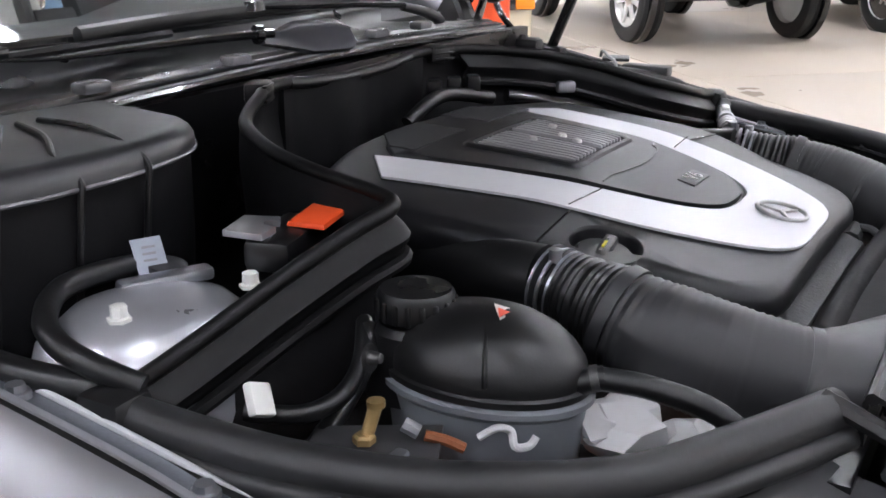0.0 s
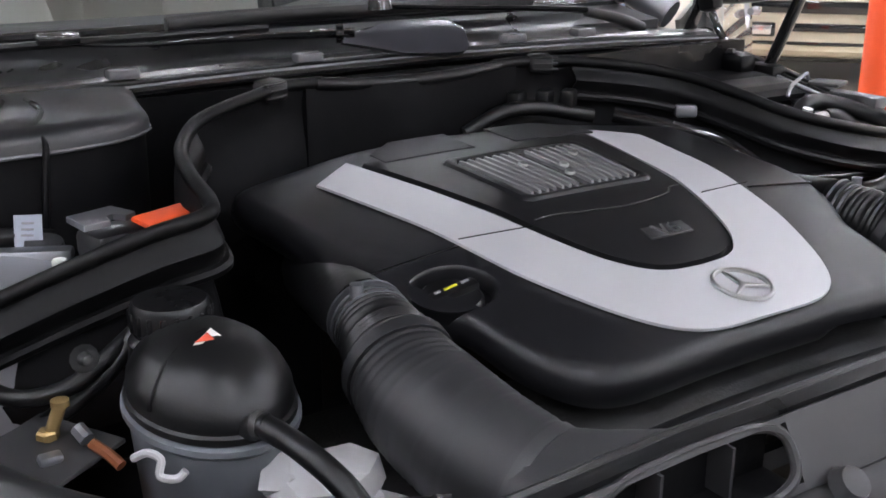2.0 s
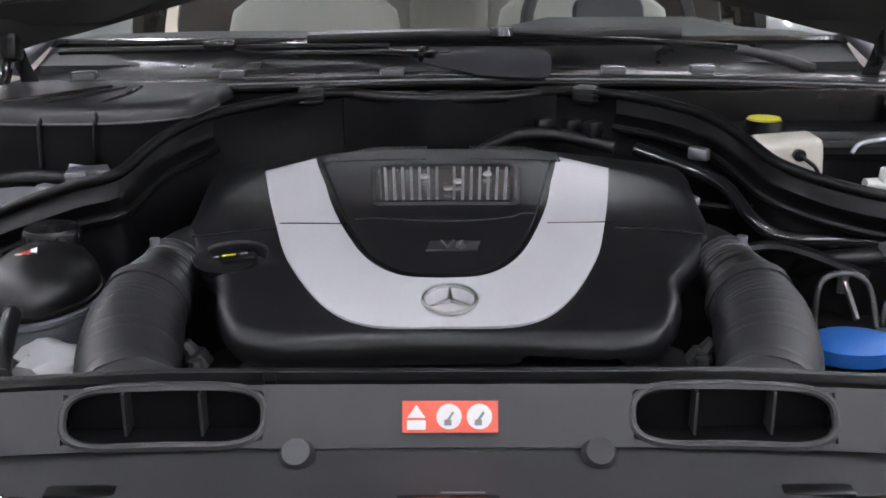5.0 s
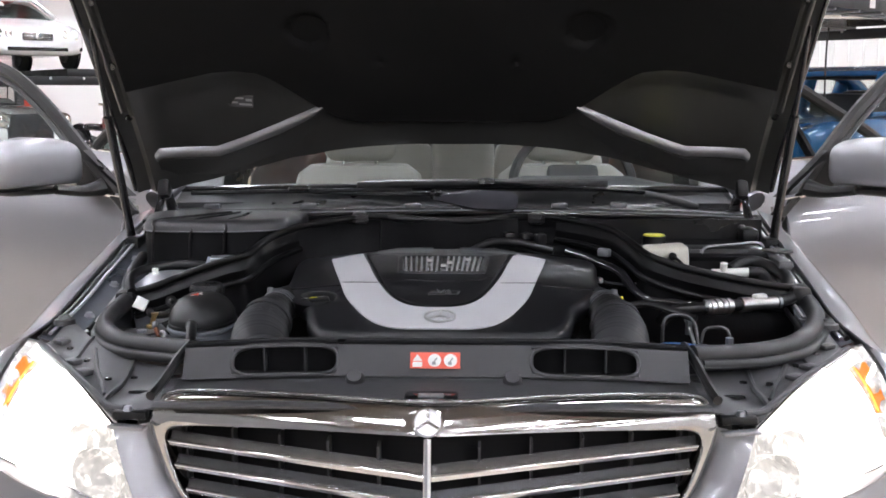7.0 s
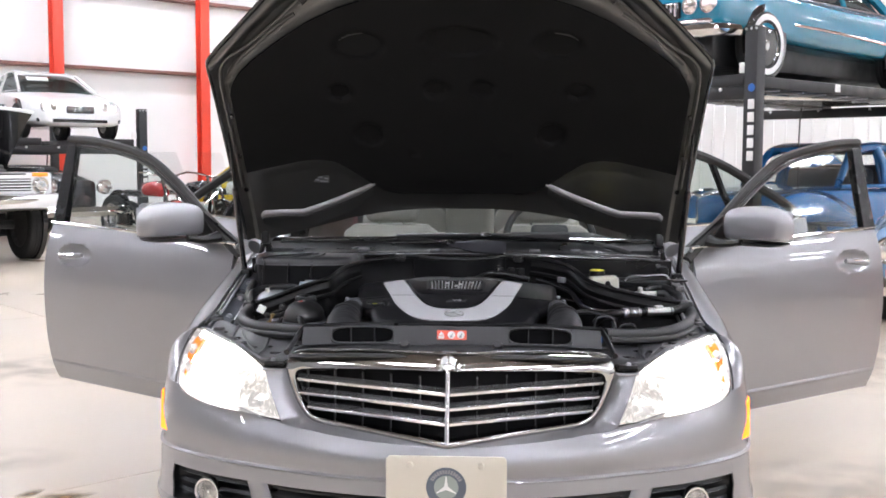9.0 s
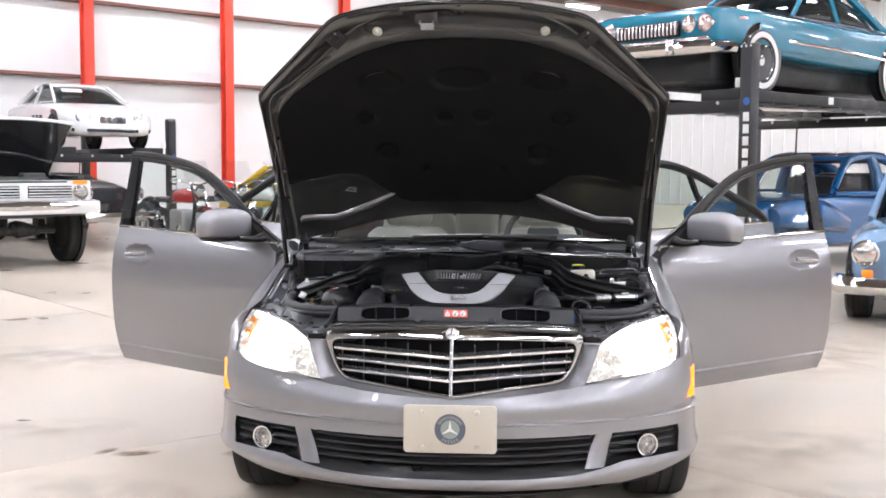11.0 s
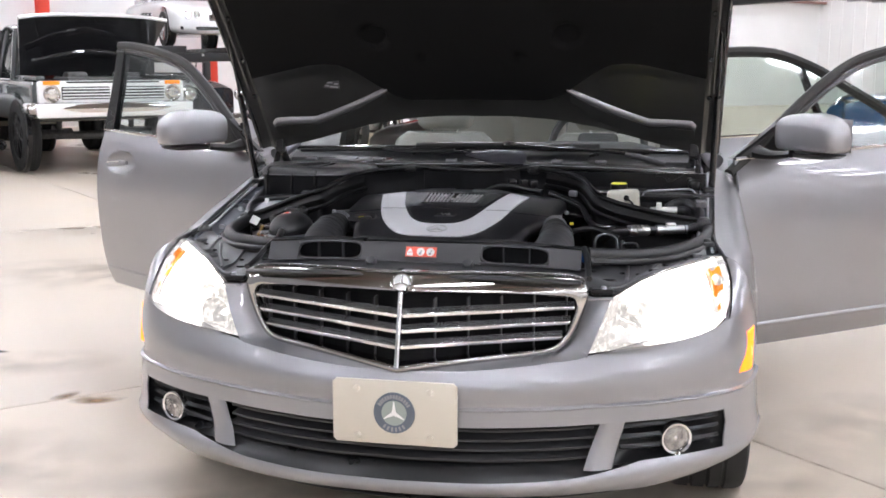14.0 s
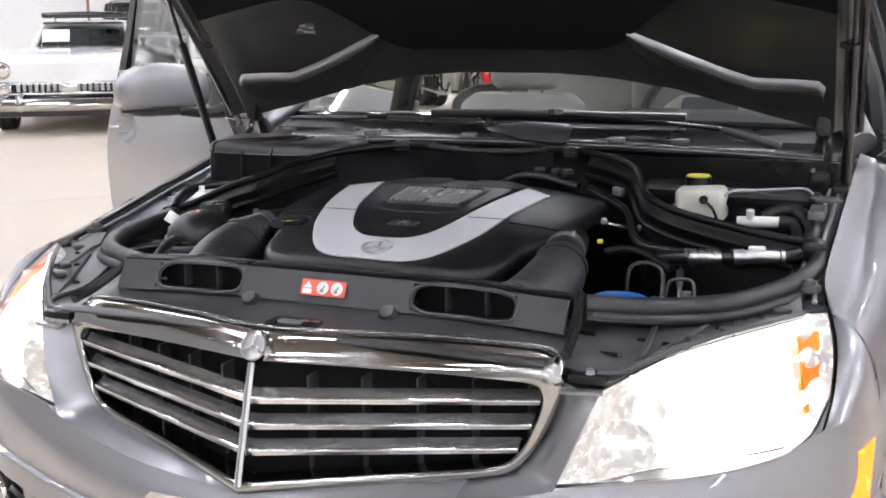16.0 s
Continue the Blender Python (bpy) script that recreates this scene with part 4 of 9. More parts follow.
for sg in (-1, 1):
    part("slam_underside", box((sg * 0.385, 0.285, 0.700), (0.17, 0.16, 0.02), 0.004), BLACK, slam)
    part("tray_underside", slab([(sg * x, y) for x, y in ((0.43, 0.25), (0.50, 0.30), (0.64, 0.46), (0.72, 0.57), (0.72, 0.64), (0.43, 0.42))][::sg], 0.01, Matrix.Translation((0, 0, 0.700))), BLACK, car)
part("latch_cover", box((0, 0.185, 0.744), (0.085, 0.045, 0.012), 0.005), GLOSSBLK, slam, "glossy black latch cover")
part("latch_plate", box((0, 0.175, 0.751), (0.04, 0.015, 0.004), 0.002), STEEL, slam)
lp_ = part("maker_plate", box((0.012, 0.215, 0.7425), (0.055, 0.022, 0.003), 0.001, Matrix.Rotation(radians(4), 4, "X")), GLOSSBLK, slam, "small black data plate")
for k in range(3):
    part("plate_bar", box((0.012, 0.209 + 0.006 * k, 0.7445), (0.044 - 0.008 * k, 0.0022, 0.0008), 0.0), LABELGRY, lp_)
st_ = part("colour_sticker", box((0.036, 0.165, 0.7415), (0.075, 0.010, 0.0014), 0.0), LABELWHT, slam, "small blue, white and red sticker")
part("sticker_print", box((0.018, 0.165, 0.7424), (0.026, 0.006, 0.0008), 0.0), BLUE, st_)
part("sticker_print", box((0.047, 0.165, 0.7424), (0.022, 0.006, 0.0008), 0.0), RED, st_)
lm = Matrix.Translation((0.002, 0.2795, 0.7800)) @ Matrix.Rotation(radians(62), 4, "X")
lab = part("warning_label", slab([(-0.041, -0.0135), (0.041, -0.0135), (0.041, 0.0135), (-0.041, 0.0135)], 0.0012, lm), LABELRED, slam, "red warning label with white symbols")
part("label_triangle", slab([(-0.037, -0.001), (-0.021, -0.001), (-0.029, 0.010)], 0.0008, lm @ Matrix.Translation((0, 0, 0.0008))), LABELWHT, lab)
part("label_bar", slab([(-0.037, -0.011), (-0.021, -0.011), (-0.021, -0.003), (-0.037, -0.003)], 0.0008, lm @ Matrix.Translation((0, 0, 0.0008))), LABELWHT, lab)
for cx in (-0.001, 0.025):
    part("label_disc", lathe([(0.0, 0.0008), (0.0108, 0.0008), (0.0108, 0.0)], 28, lm @ Matrix.Translation((cx, 0, 0))), LABELWHT, lab)
    part("label_mark", box((0, 0, 0), (0.013, 0.0022, 0.0008), 0, lm @ Matrix.Translation((cx, -0.0015, 0.0012)) @ Matrix.Rotation(radians(55), 4, "Z")), LABELGRY, lab)
    part("label_mark", box((0, 0, 0), (0.006, 0.005, 0.0008), 0.0, lm @ Matrix.Translation((cx - 0.001, -0.005, 0.0012))), LABELGRY, lab)

# -- side trays between slam panel, lamps and fenders --
for sg in (-1, 1):
    def tray(u, v):
        # u from the slam panel outwards, v from front to back
        fx = [0.43, 0.50, 0.585, 0.665, 0.74]
        fy = [0.20, 0.185, 0.275, 0.375, 0.48]
        fz = [0.722, 0.712, 0.732, 0.744, 0.752]
        bx = [0.42, 0.50, 0.585, 0.66, 0.725]
        by = [0.345, 0.375, 0.425, 0.52, 0.62]
        bz = [0.745, 0.748, 0.752, 0.757, 0.765]
        q = [0, 0.25, 0.5, 0.75, 1]
        a = Vector((interp(u, q, fx), interp(u, q, fy), interp(u, q, fz)))
        b = Vector((interp(u, q, bx), interp(u, q, by), interp(u, q, bz)))
        p = a.lerp(b, v)
        p.z += 0.006 * math.sin(v * math.pi * 2 + 3 * u) - 0.008 * math.exp(-((u - 0.3) / 0.12) ** 2)
        return p
    tr = part("side_tray", sided(sheet(tray, 24, 10, 0.004), sg), TRAY, car, "dark grey plastic tray beside the slam panel")
    for u, v, s1, s2 in ((0.2, 0.45, 0.036, 0.008), (0.42, 0.5, 0.012, 0.010), (0.62, 0.55, 0.010, 0.012), (0.8, 0.5, 0.012, 0.008), (0.3, 0.75, 0.012, 0.006)):
        p = tray(u, v)
        part("tray_hole", sided(lathe([(0.0, 0.0045), (1.0, 0.004), (1.1, 0.0)], 16, Matrix.Translation(p) @ Matrix.Diagonal((s1 / 2, s2 / 2, 1, 1))), sg), GLOSSBLK, tr)
    for u, v in ((0.55, 0.25), (0.68, 0.3), (0.9, 0.45)):
        p = tray(u, v)
        part("tray_clip", sided(box(tuple(p + Vector((0, 0, 0.004))), (0.03, 0.022, 0.010), 0.004, Matrix.Rotation(radians(35), 4, "Z")), sg), TRAY, tr)
    part("tray_rib", sided(tube([tuple(tray(0.34, v / 6) + Vector((0, 0, 0.003))) for v in range(7)], 0.005, 6, 2), sg), TRAY, tr)
    part("tray_lip", sided(tube([tuple(tray(u / 10, 0.04) + Vector((0, 0, 0.004))) for u in range(2, 11)], 0.006, 8, 2), sg), TRAY, tr)
    part("tray_rib", sided(tube([tuple(tray(0.36 + 0.05 * v, 0.15 + 0.13 * v) + Vector((0, 0, 0.002))) for v in range(6)], 0.004, 6, 2), sg), TRAY, tr)
    part("tray_step", sided(tube([tuple(tray(0.70, v / 6) + Vector((0, 0, 0.001))) for v in range(7)], 0.005, 6, 2), sg), TRAY, tr)
    part("corner_fastener", sided(lathe([(0.0, 0.014), (0.009, 0.013), (0.013, 0.006), (0.020, 0.004), (0.021, -0.006)], 18, Matrix.Translation((0.738, 0.60, 0.772))), sg), DARKMET, car, "dark metal hood stop")
    part("lamp_bracket", sided(box((0.475, 0.19, 0.712), (0.055, 0.022, 0.014), 0.004), sg), BLACK, car)
    part("bracket_bolt", sided(lathe([(0.0, 0.008), (0.006, 0.007), (0.008, 0.0)], 6, Matrix.Translation((0.478, 0.188, 0.719))), sg), STEEL, car)
    part("fillet_cap", sided(box((0.472, 0.163, 0.700), (0.062, 0.018, 0.006), 0.002, Matrix.Rotation(radians(12), 4, "Z")), sg), PAINT, bumper)

# -- engine bay tub --
bay = part("engine_bay", box((0, 0.74, 0.42), (1.46, 0.84, 0.02), 0), BLACK, car, "black painted engine bay")
for c, d in (((-0.735, 0.90, 0.58), (0.02, 0.52, 0.33)), ((0.735, 0.90, 0.58), (0.02, 0.52, 0.33)), ((0, 1.165, 0.66), (1.5, 0.02, 0.50)), ((0, 0.33, 0.58), (0.9, 0.02, 0.32))):
    part("bay_wall", box(c, d, 0), BLACK, bay)
eb = part("engine_block", box((0, 0.66, 0.60), (0.46, 0.5, 0.28), 0.03), DARKMET, car, "dark cast engine block")
part("rocker_cover", box((-0.27, 0.6, 0.56), (0.10, 0.4, 0.14), 0.02), DARKMET, eb)
part("rocker_cover", box((0.27, 0.6, 0.56), (0.10, 0.4, 0.14), 0.02), DARKMET, eb)
part("fan_shroud", join(box((0, 0.375, 0.60), (0.78, 0.06, 0.30), 0.01), tube([(-0.3, 0.385, 0.737), (-0.05, 0.395, 0.740), (0.3, 0.385, 0.737)], 0.018, 10)), DARKWALL, car)

# -- engine cover --
CA = math.atan(0.18)
CM = Matrix.Translation((0, 0.48, 0.805)) @ Matrix.Rotation(CA, 4, "X")


def cv(pts):
    return [(x, (y - 0.48) / math.cos(CA)) for x, y in pts]


def both(right):
    """A closed outline from its right half, given from the front middle to the rear middle."""
    return right + [(-x, y) for x, y in right[::-1] if x > 1e-6]


cover_z = smooth_fn([(0.36, 0.766), (0.40, 0.780), (0.44, 0.7935), (0.483, 0.8045), (0.584, 0.828), (0.65, 0.842), (0.70, 0.850), (0.80, 0.858), (0.9, 0.863), (1.0, 0.864)])
CROWN = 0.13


def cover_dz(x, y):
    return cover_z(y) - 0.805 - math.tan(CA) * (y - 0.48) - CROWN * x * x


def crown(bm):
    """Curves a flat piece to the cover's form, along and across."""
    for k in range(-8, 9):
        bmesh.ops.bisect_plane(bm, geom=bm.verts[:] + bm.edges[:] + bm.faces[:], plane_co=(k * 0.036, 0, 0), plane_no=(1, 0, 0))
    for k in range(12):
        bmesh.ops.bisect_plane(bm, geom=bm.verts[:] + bm.edges[:] + bm.faces[:], plane_co=(0, 0.43 + k * 0.045, 0), plane_no=(0, 1, 0))
    for v in bm.verts:
        v.co.z += cover_dz(v.co.x, v.co.y)
    return bm


def drop_m(m):
    """The same fall for a small piece placed by a matrix."""
    x = m.translation.x
    return Matrix.Translation((0, 0, cover_dz(x, m.translation.y))) @ m @ Matrix.Rotation(math.atan(2 * CROWN * x), 4, "Y")


def rimmed(outline, profile, m, hollow=None):
    """A solid with a rounded rim: profile gives inset and height, from the top face down to the underside.
    hollow: a loop on the top face that sinks to a flat floor, and its depth."""
    k = len(outline)
    P = [Vector((x, y, 0)) for x, y in outline]
    turn = sum(P[i].x * P[(i + 1) % k].y - P[(i + 1) % k].x * P[i].y for i in range(k))
    N = []
    for i in range(k):
        t = (P[(i + 1) % k] - P[i - 1]).normalized()
        N.append(Vector((-t.y, t.x, 0)) * (1 if turn > 0 else -1))
    bm = bmesh.new()
    rings = [[bm.verts.new(p + n * d + Vector((0, 0, h))) for p, n in zip(P, N)] for d, h in profile]
    for a, b in zip(rings, rings[1:]):
        for i in range(k):
            bm.faces.new((a[i], b[i], b[(i + 1) % k], a[(i + 1) % k]))
    caps = [bm.faces.new(rings[-1][::-1])]
    if hollow is None:
        caps.append(bm.faces.new(rings[0]))
    else:
        loop_, deep = hollow
        q = len(loop_)
        lip = [[bm.verts.new((x + (cx_ - x) * f, y + (cy_ - y) * f, h)) for x, y in loop_] for cx_, cy_ in [(sum(p[0] for p in loop_) / q, sum(p[1] for p in loop_) / q)] for f, h in ((0.0, 0.0), (0.03, -0.001), (0.06, -0.004), (0.10, -deep))]
        for a, b in zip(lip, lip[1:]):
            for i in range(q):
                bm.faces.new((a[i], a[(i + 1) % q], b[(i + 1) % q], b[i]))
        caps.append(bm.faces.new(lip[-1]))
        edges = [bm.edges.get((r[i], r[(i + 1) % len(r)])) for r in (rings[0], lip[0]) for i in range(len(r))]
        bmesh.ops.triangle_fill(bm, use_beauty=True, edges=edges)
    bmesh.ops.triangulate(bm, faces=caps)
    bm.transform(m)
    return bm


def stretch(pts):
    """Pulls the outline in at the front and out at the rear."""
    return [(x, 0.483 - (0.483 - y) * 0.78 if y < 0.483 else 0.70 + (y - 0.70) * 1.25 if y > 0.70 else y) for x, y in pts]


cov_half = [(0.0, 0.427), (0.036, 0.427), (0.072, 0.427), (0.108, 0.4265), (0.144, 0.426), (0.170, 0.427), (0.196, 0.433), (0.218, 0.447), (0.236, 0.474), (0.247, 0.506), (0.251, 0.532), (0.256, 0.552), (0.270, 0.573), (0.290, 0.602), (0.306, 0.635), (0.314, 0.668), (0.316, 0.73), (0.323, 0.82), (0.326, 0.875), (0.31, 0.908), (0.24, 0.931), (0.16, 0.956), (0.08, 0.965), (0.0, 0.9675)]
cov_s = [(float(a), float(b)) for a, b in spline(cov_half, 4)]
COVER_RIM = ((0.018, 0.0), (0.013, -0.0008), (0.008, -0.003), (0.004, -0.0065), (0.0012, -0.012), (0.0, -0.019), (0.0006, -0.027), (0.004, -0.034), (0.012, -0.037))
OILX, OILY = -0.243, (0.592 - 0.48) / math.cos(CA)
bm = crown(rimmed(cv(both(cov_s)), COVER_RIM, CM, ([(OILX + 0.043 * math.cos(k * math.pi / 16), OILY + 0.036 * math.sin(k * math.pi / 16)) for k in range(32)], 0.016)))
for v in bm.verts:
    # arched notch in the lower rim, in front
    if v.co.y < 0.47 and cover_z(v.co.y) - CROWN * v.co.x ** 2 - v.co.z > 0.024:
        v.co.z += 0.021 * min(max((v.co.x - 0.070) / 0.014, 0), 1) * min(max((0.182 - v.co.x) / 0.028, 0), 1)
engine_cover = part("engine_cover", bm, COVER, car, "dark grey plastic V6 engine cover with silver trim")
for sg in (-1, 1):
    part("cover_seam", crown(box((0, 0, 0), (0.115, 0.0022, 0.0016), 0, CM @ Matrix.Translation((sg * 0.253, 0.168, 0.0006)) @ Matrix.Rotation(radians(sg * -4), 4, "Z"))), GLOSSBLK, engine_cover)

# silver trim
so = [(0.0, 0.4285), (0.05, 0.429), (0.08, 0.436), (0.106, 0.455), (0.13, 0.49), (0.152, 0.53), (0.175, 0.585), (0.191, 0.648), (0.205, 0.71), (0.218, 0.765), (0.230, 0.82), (0.166, 0.858)]
si = [(0.142, 0.755), (0.13, 0.70), (0.115, 0.645), (0.098, 0.598), (0.082, 0.566), (0.060, 0.541), (0.035, 0.529), (0.0, 0.526)]
so = [(float(a), float(b)) for a, b in spline(stretch(so[:-1]), 4)] + [(0.166, 0.900)]
si = [(0.156, 0.838)] + [(float(a), float(b)) for a, b in spline(stretch(si), 4)]
loop = so + si + [(-x, y) for x, y in si[::-1] if x > 1e-6] + [(-x, y) for x, y in so[::-1] if x > 1e-6]
trim = part("silver_trim", crown(slab([(x - 0.004 - 0.03 * (y - 0.0), y) for x, y in cv(loop)], 0.003, CM @ Matrix.Translation((0, 0, 0.0045)), 0.0012, 2)), SILVER, engine_cover, "satin silver V-shaped trim")
for sg in (-1, 1):
    part("trim_seam", crown(box((0, 0, 0), (0.082, 0.0012, 0.0008), 0, CM @ Matrix.Translation((sg * 0.156, 0.172, 0.0048)) @ Matrix.Rotation(radians(sg * 6), 4, "Z"))), GLOSSBLK, trim)
# raised middle panel
mid = [(0.0, 0.531), (0.033, 0.534), (0.056, 0.546), (0.077, 0.57), (0.092, 0.60), (0.108, 0.648), (0.120, 0.70), (0.134, 0.755), (0.156, 0.845), (0.125, 0.868), (0.06, 0.876), (0.0, 0.878)]
mid = [(float(a), float(b)) for a, b in spline(stretch(mid[:9]), 4)] + stretch(mid[9:])
midp = part("centre_panel", crown(slab([(x - 0.004 - 0.03 * y, y) for x, y in cv(both(mid))], 0.006, CM @ Matrix.Translation((0, 0, 0.0065)), 0.004, 3)), COVER, engine_cover)
part("panel_step", crown(tube([tuple(CM @ Vector((x, (y - 0.48) / math.cos(CA), 0.0068))) for x, y in ((-0.108, 0.652), (-0.08, 0.653), (-0.05, 0.648), (0, 0.643), (0.05, 0.648), (0.075, 0.655), (0.085, 0.664), (0.10, 0.666))], 0.0010, 6, 4)), BLACK, engine_cover)
# finned insert in a recess
io = [(-0.084, 0.686), (0.078, 0.686), (0.086, 0.693), (0.095, 0.828), (0.087, 0.837), (-0.093, 0.837), (-0.101, 0.828), (-0.092, 0.693)]
ii = [(x * 0.86 - 0.001, 0.760 + (y - 0.760) * 0.86) for x, y in io]
bm = bmesh.new()
lps = [[bm.verts.new(CM @ Vector((a[0] + (b[0] - a[0]) * f, (a[1] + (b[1] - a[1]) * f - 0.48) / math.cos(CA), h))) for a, b in zip(io, ii)] for f, h in ((0.0, 0.006), (0.25, 0.0098), (0.6, 0.0106), (0.85, 0.0096), (1.0, 0.006))]
for p, q in zip(lps, lps[1:]):
    for k in range(8):
        bm.faces.new((p[k], p[(k + 1) % 8], q[(k + 1) % 8], q[k]))
part("insert_rim", crown(bm), COVER, midp)
ins = part("finned_insert", crown(slab(cv([(-0.080, 0.694), (0.074, 0.694), (0.083, 0.828), (-0.089, 0.828)]), 0.002, CM @ Matrix.Translation((0, 0, 0.0072)))), LOUVER, midp, "finned aluminium insert")
for k in range(15):
    if k == 7:
        continue
    x = -0.074 + k * 0.142 / 14
    a0, a1 = (0.700 - 0.48) / math.cos(CA), (0.820 - 0.48) / math.cos(CA)
    fb = bmesh.new()
    prof_f = ((a0, 0.0072), (a0 + 0.001, 0.0104), (a0 + 0.012, 0.0112), (a1 - 0.012, 0.0112), (a1, 0.0104), (a1, 0.0072))
    A = [fb.verts.new(CM @ Vector((x * (1 + 0.12 * (y - a0) / (a1 - a0)) - 0.0017, y, z))) for y, z in prof_f]
    B = [fb.verts.new(CM @ Vector((x * (1 + 0.12 * (y - a0) / (a1 - a0)) + 0.0017, y, z))) for y, z in prof_f]
    fb.faces.new(A)
    fb.faces.new(B[::-1])
    for q in range(6):
        fb.faces.new((A[q], B[q], B[(q + 1) % 6], A[(q + 1) % 6]))
    for v in fb.verts:
        v.co.z += cover_dz(v.co.x, v.co.y)
    part("fin", fb, FINS, ins)
for x, y in ((-0.03, 0.775), (0.012, 0.755), (0.05, 0.785), (0.0, 0.73)):
    part("insert_screw", lathe([(0.0, 0.004), (0.005, 0.003), (0.006, 0.0)], 10, drop_m(CM @ Matrix.Translation((x, (y - 0.48) / math.cos(CA), 0.0106)))), ALU, ins)
for sg in (-1, 1):
    # fine ribbed strip behind the middle panel
    for k in range(34):
        x = sg * (0.150 - 0.0036 * k)
        y0, y1 = 0.866, 0.902 + 0.035 * min(k / 12, 1)
        one = box((0, 0, 0), (0.0019, (y1 - y0), 0.0022), 0, CM @ Matrix.Translation((x, ((y0 + y1) / 2 - 0.48) / math.cos(CA), 0.0070)))
        for v in one.verts:
            v.co.z += cover_dz(v.co.x, v.co.y)
        part("cover_rib", one, GREYPL, engine_cover)
# V6 plaque
vm = drop_m(CM @ Matrix.Translation((0.0, (0.586 - 0.48) / math.cos(CA), 0.0072)))
pl = part("engine_plaque", slab([(-0.03, -0.011), (0.026, -0.011), (0.03, 0.011), (-0.026, 0.011)], 0.002, vm @ Matrix.Translation((0.006, 0, 0.0012)), 0.001), GREYPL, midp)
part("plaque_lettering", text_mesh("V6", 0.026, 0.0006, vm @ Matrix.Translation((0.006, 0, 0.0018))), ALU, pl, "raised V6 lettering")
# ring badge on the trim
em = CM @ Matrix.Translation((0.002, 0.002, 0.0045))
rg = part("ring_badge", tube([tuple(em @ Vector((0.0275 * math.cos(k * math.pi / 18), 0.0275 * math.sin(k * math.pi / 18), 0.002))) for k in range(37)], 0.0024, 8, 1, False), ALU, trim, "chrome ring badge")
for k in range(3):
    a = radians(90 + 120 * k)
    part("badge_spoke", slab([(0.0, -0.0032), (0.027, -0.0006), (0.027, 0.0006), (0.0, 0.0032)], 0.003, em @ Matrix.Rotation(a, 4, "Z") @ Matrix.Translation((0, 0, 0.003)), 0.0008, 1), ALU, rg)
# oil filler cap in a dished recess
om = drop_m(CM @ Matrix.Translation((OILX, OILY, -0.0155)))
oc = part("oil_filler_cap", lathe([(0.029, 0.0), (0.029, 0.006), (0.026, 0.009), (0.0, 0.0095)], 28, om), BLACK, engine_cover, "black oil filler cap with yellow print")
part("cap_grip", box((0, 0, 0), (0.056, 0.014, 0.014), 0.004, om @ Matrix.Translation((0, 0, 0.009)) @ Matrix.Rotation(radians(8), 4, "Z")), BLACK, oc)
for x, w, mt in ((-0.017, 0.008, LABELGRY), (-0.002, 0.018, YELLOW), (0.015, 0.010, LABELGRY)):
    part("cap_print", box((0, 0, 0), (w * 0.8, 0.0026, 0.001), 0, om @ Matrix.Rotation(radians(8), 4, "Z") @ Matrix.Translation((x, 0.001, 0.0165))), mt, oc)
# front notch and skirt of the cover
part("cover_skirt", crown(slab(cv(both([(0.0, 0.475), (0.12, 0.475), (0.17, 0.485), (0.205, 0.54), (0.255, 0.61), (0.28, 0.70), (0.30, 0.88), (0.0, 0.93)])), 0.07, CM @ Matrix.Translation((0, 0, -0.037)), 0.0)), DARKWALL, engine_cover)

# -- intake hoses --
for sg in (-1, 1):
    h = part("intake_duct", sided(tube([(0.328, 0.542, 0.784), (0.330, 0.50, 0.772), (0.322, 0.44, 0.757), (0.305, 0.382, 0.746)], [0.045, 0.051, 0.052, 0.049], 28, 18, True, 0.0005, 0.0042), sg), DUCT, car, "dark grey ribbed intake duct")
    part("duct_nose", sided(tube([(0.308, 0.39, 0.747), (0.288, 0.368, 0.742), (0.25, 0.358, 0.735), (0.20, 0.356, 0.725)], [0.046, 0.042, 0.036, 0.030], 20, 4), sg), TRAY, h)
    part("duct_collar", sided(tube([(0.3075, 0.391, 0.7475), (0.3045, 0.381, 0.7455)], 0.0508, 24, 1, False), sg), GREYPL, h)
    part("duct_collar", sided(tube([(0.3272, 0.550, 0.7865), (0.3285, 0.538, 0.783)], 0.0485, 24, 1, False), sg), DUCT, h)
    part("bellows", sided(tube([(0.3165, 0.612, 0.800), (0.3205, 0.585, 0.795), (0.3275, 0.546, 0.7875)], [0.034, 0.037, 0.044], 24, 14, True, 0.0009, 0.0036), sg), TANKBLK, h, "glossy black tapered bellows")
    for k in range(3):
        f = 0.006 * k
        part("hose_clamp", sided(tube([(0.3155 + 0.15 * f, 0.6205 - f * 1.5, 0.8015 - 0.25 * f), (0.3160 + 0.15 * f, 0.6175 - f * 1.5, 0.801 - 0.25 * f)], 0.0362, 24, 1, False), sg), STEEL, h)
    part("rear_hose", sided(tube([(0.3155, 0.622, 0.8015), (0.302, 0.70, 0.795), (0.262, 0.83, 0.775), (0.18, 0.95, 0.755)], 0.0335, 18, 5), sg), RUBBER, h)
    part("clamp_screw", sided(lathe([(0.0, 0.006), (0.006, 0.005), (0.006, -0.01), (0.0, -0.01)], 10, Matrix.Translation((0.332, 0.606, 0.834))), sg), STEEL, h)

# -- expansion tank --
TC = Vector((-0.466, 0.606, 0.786))
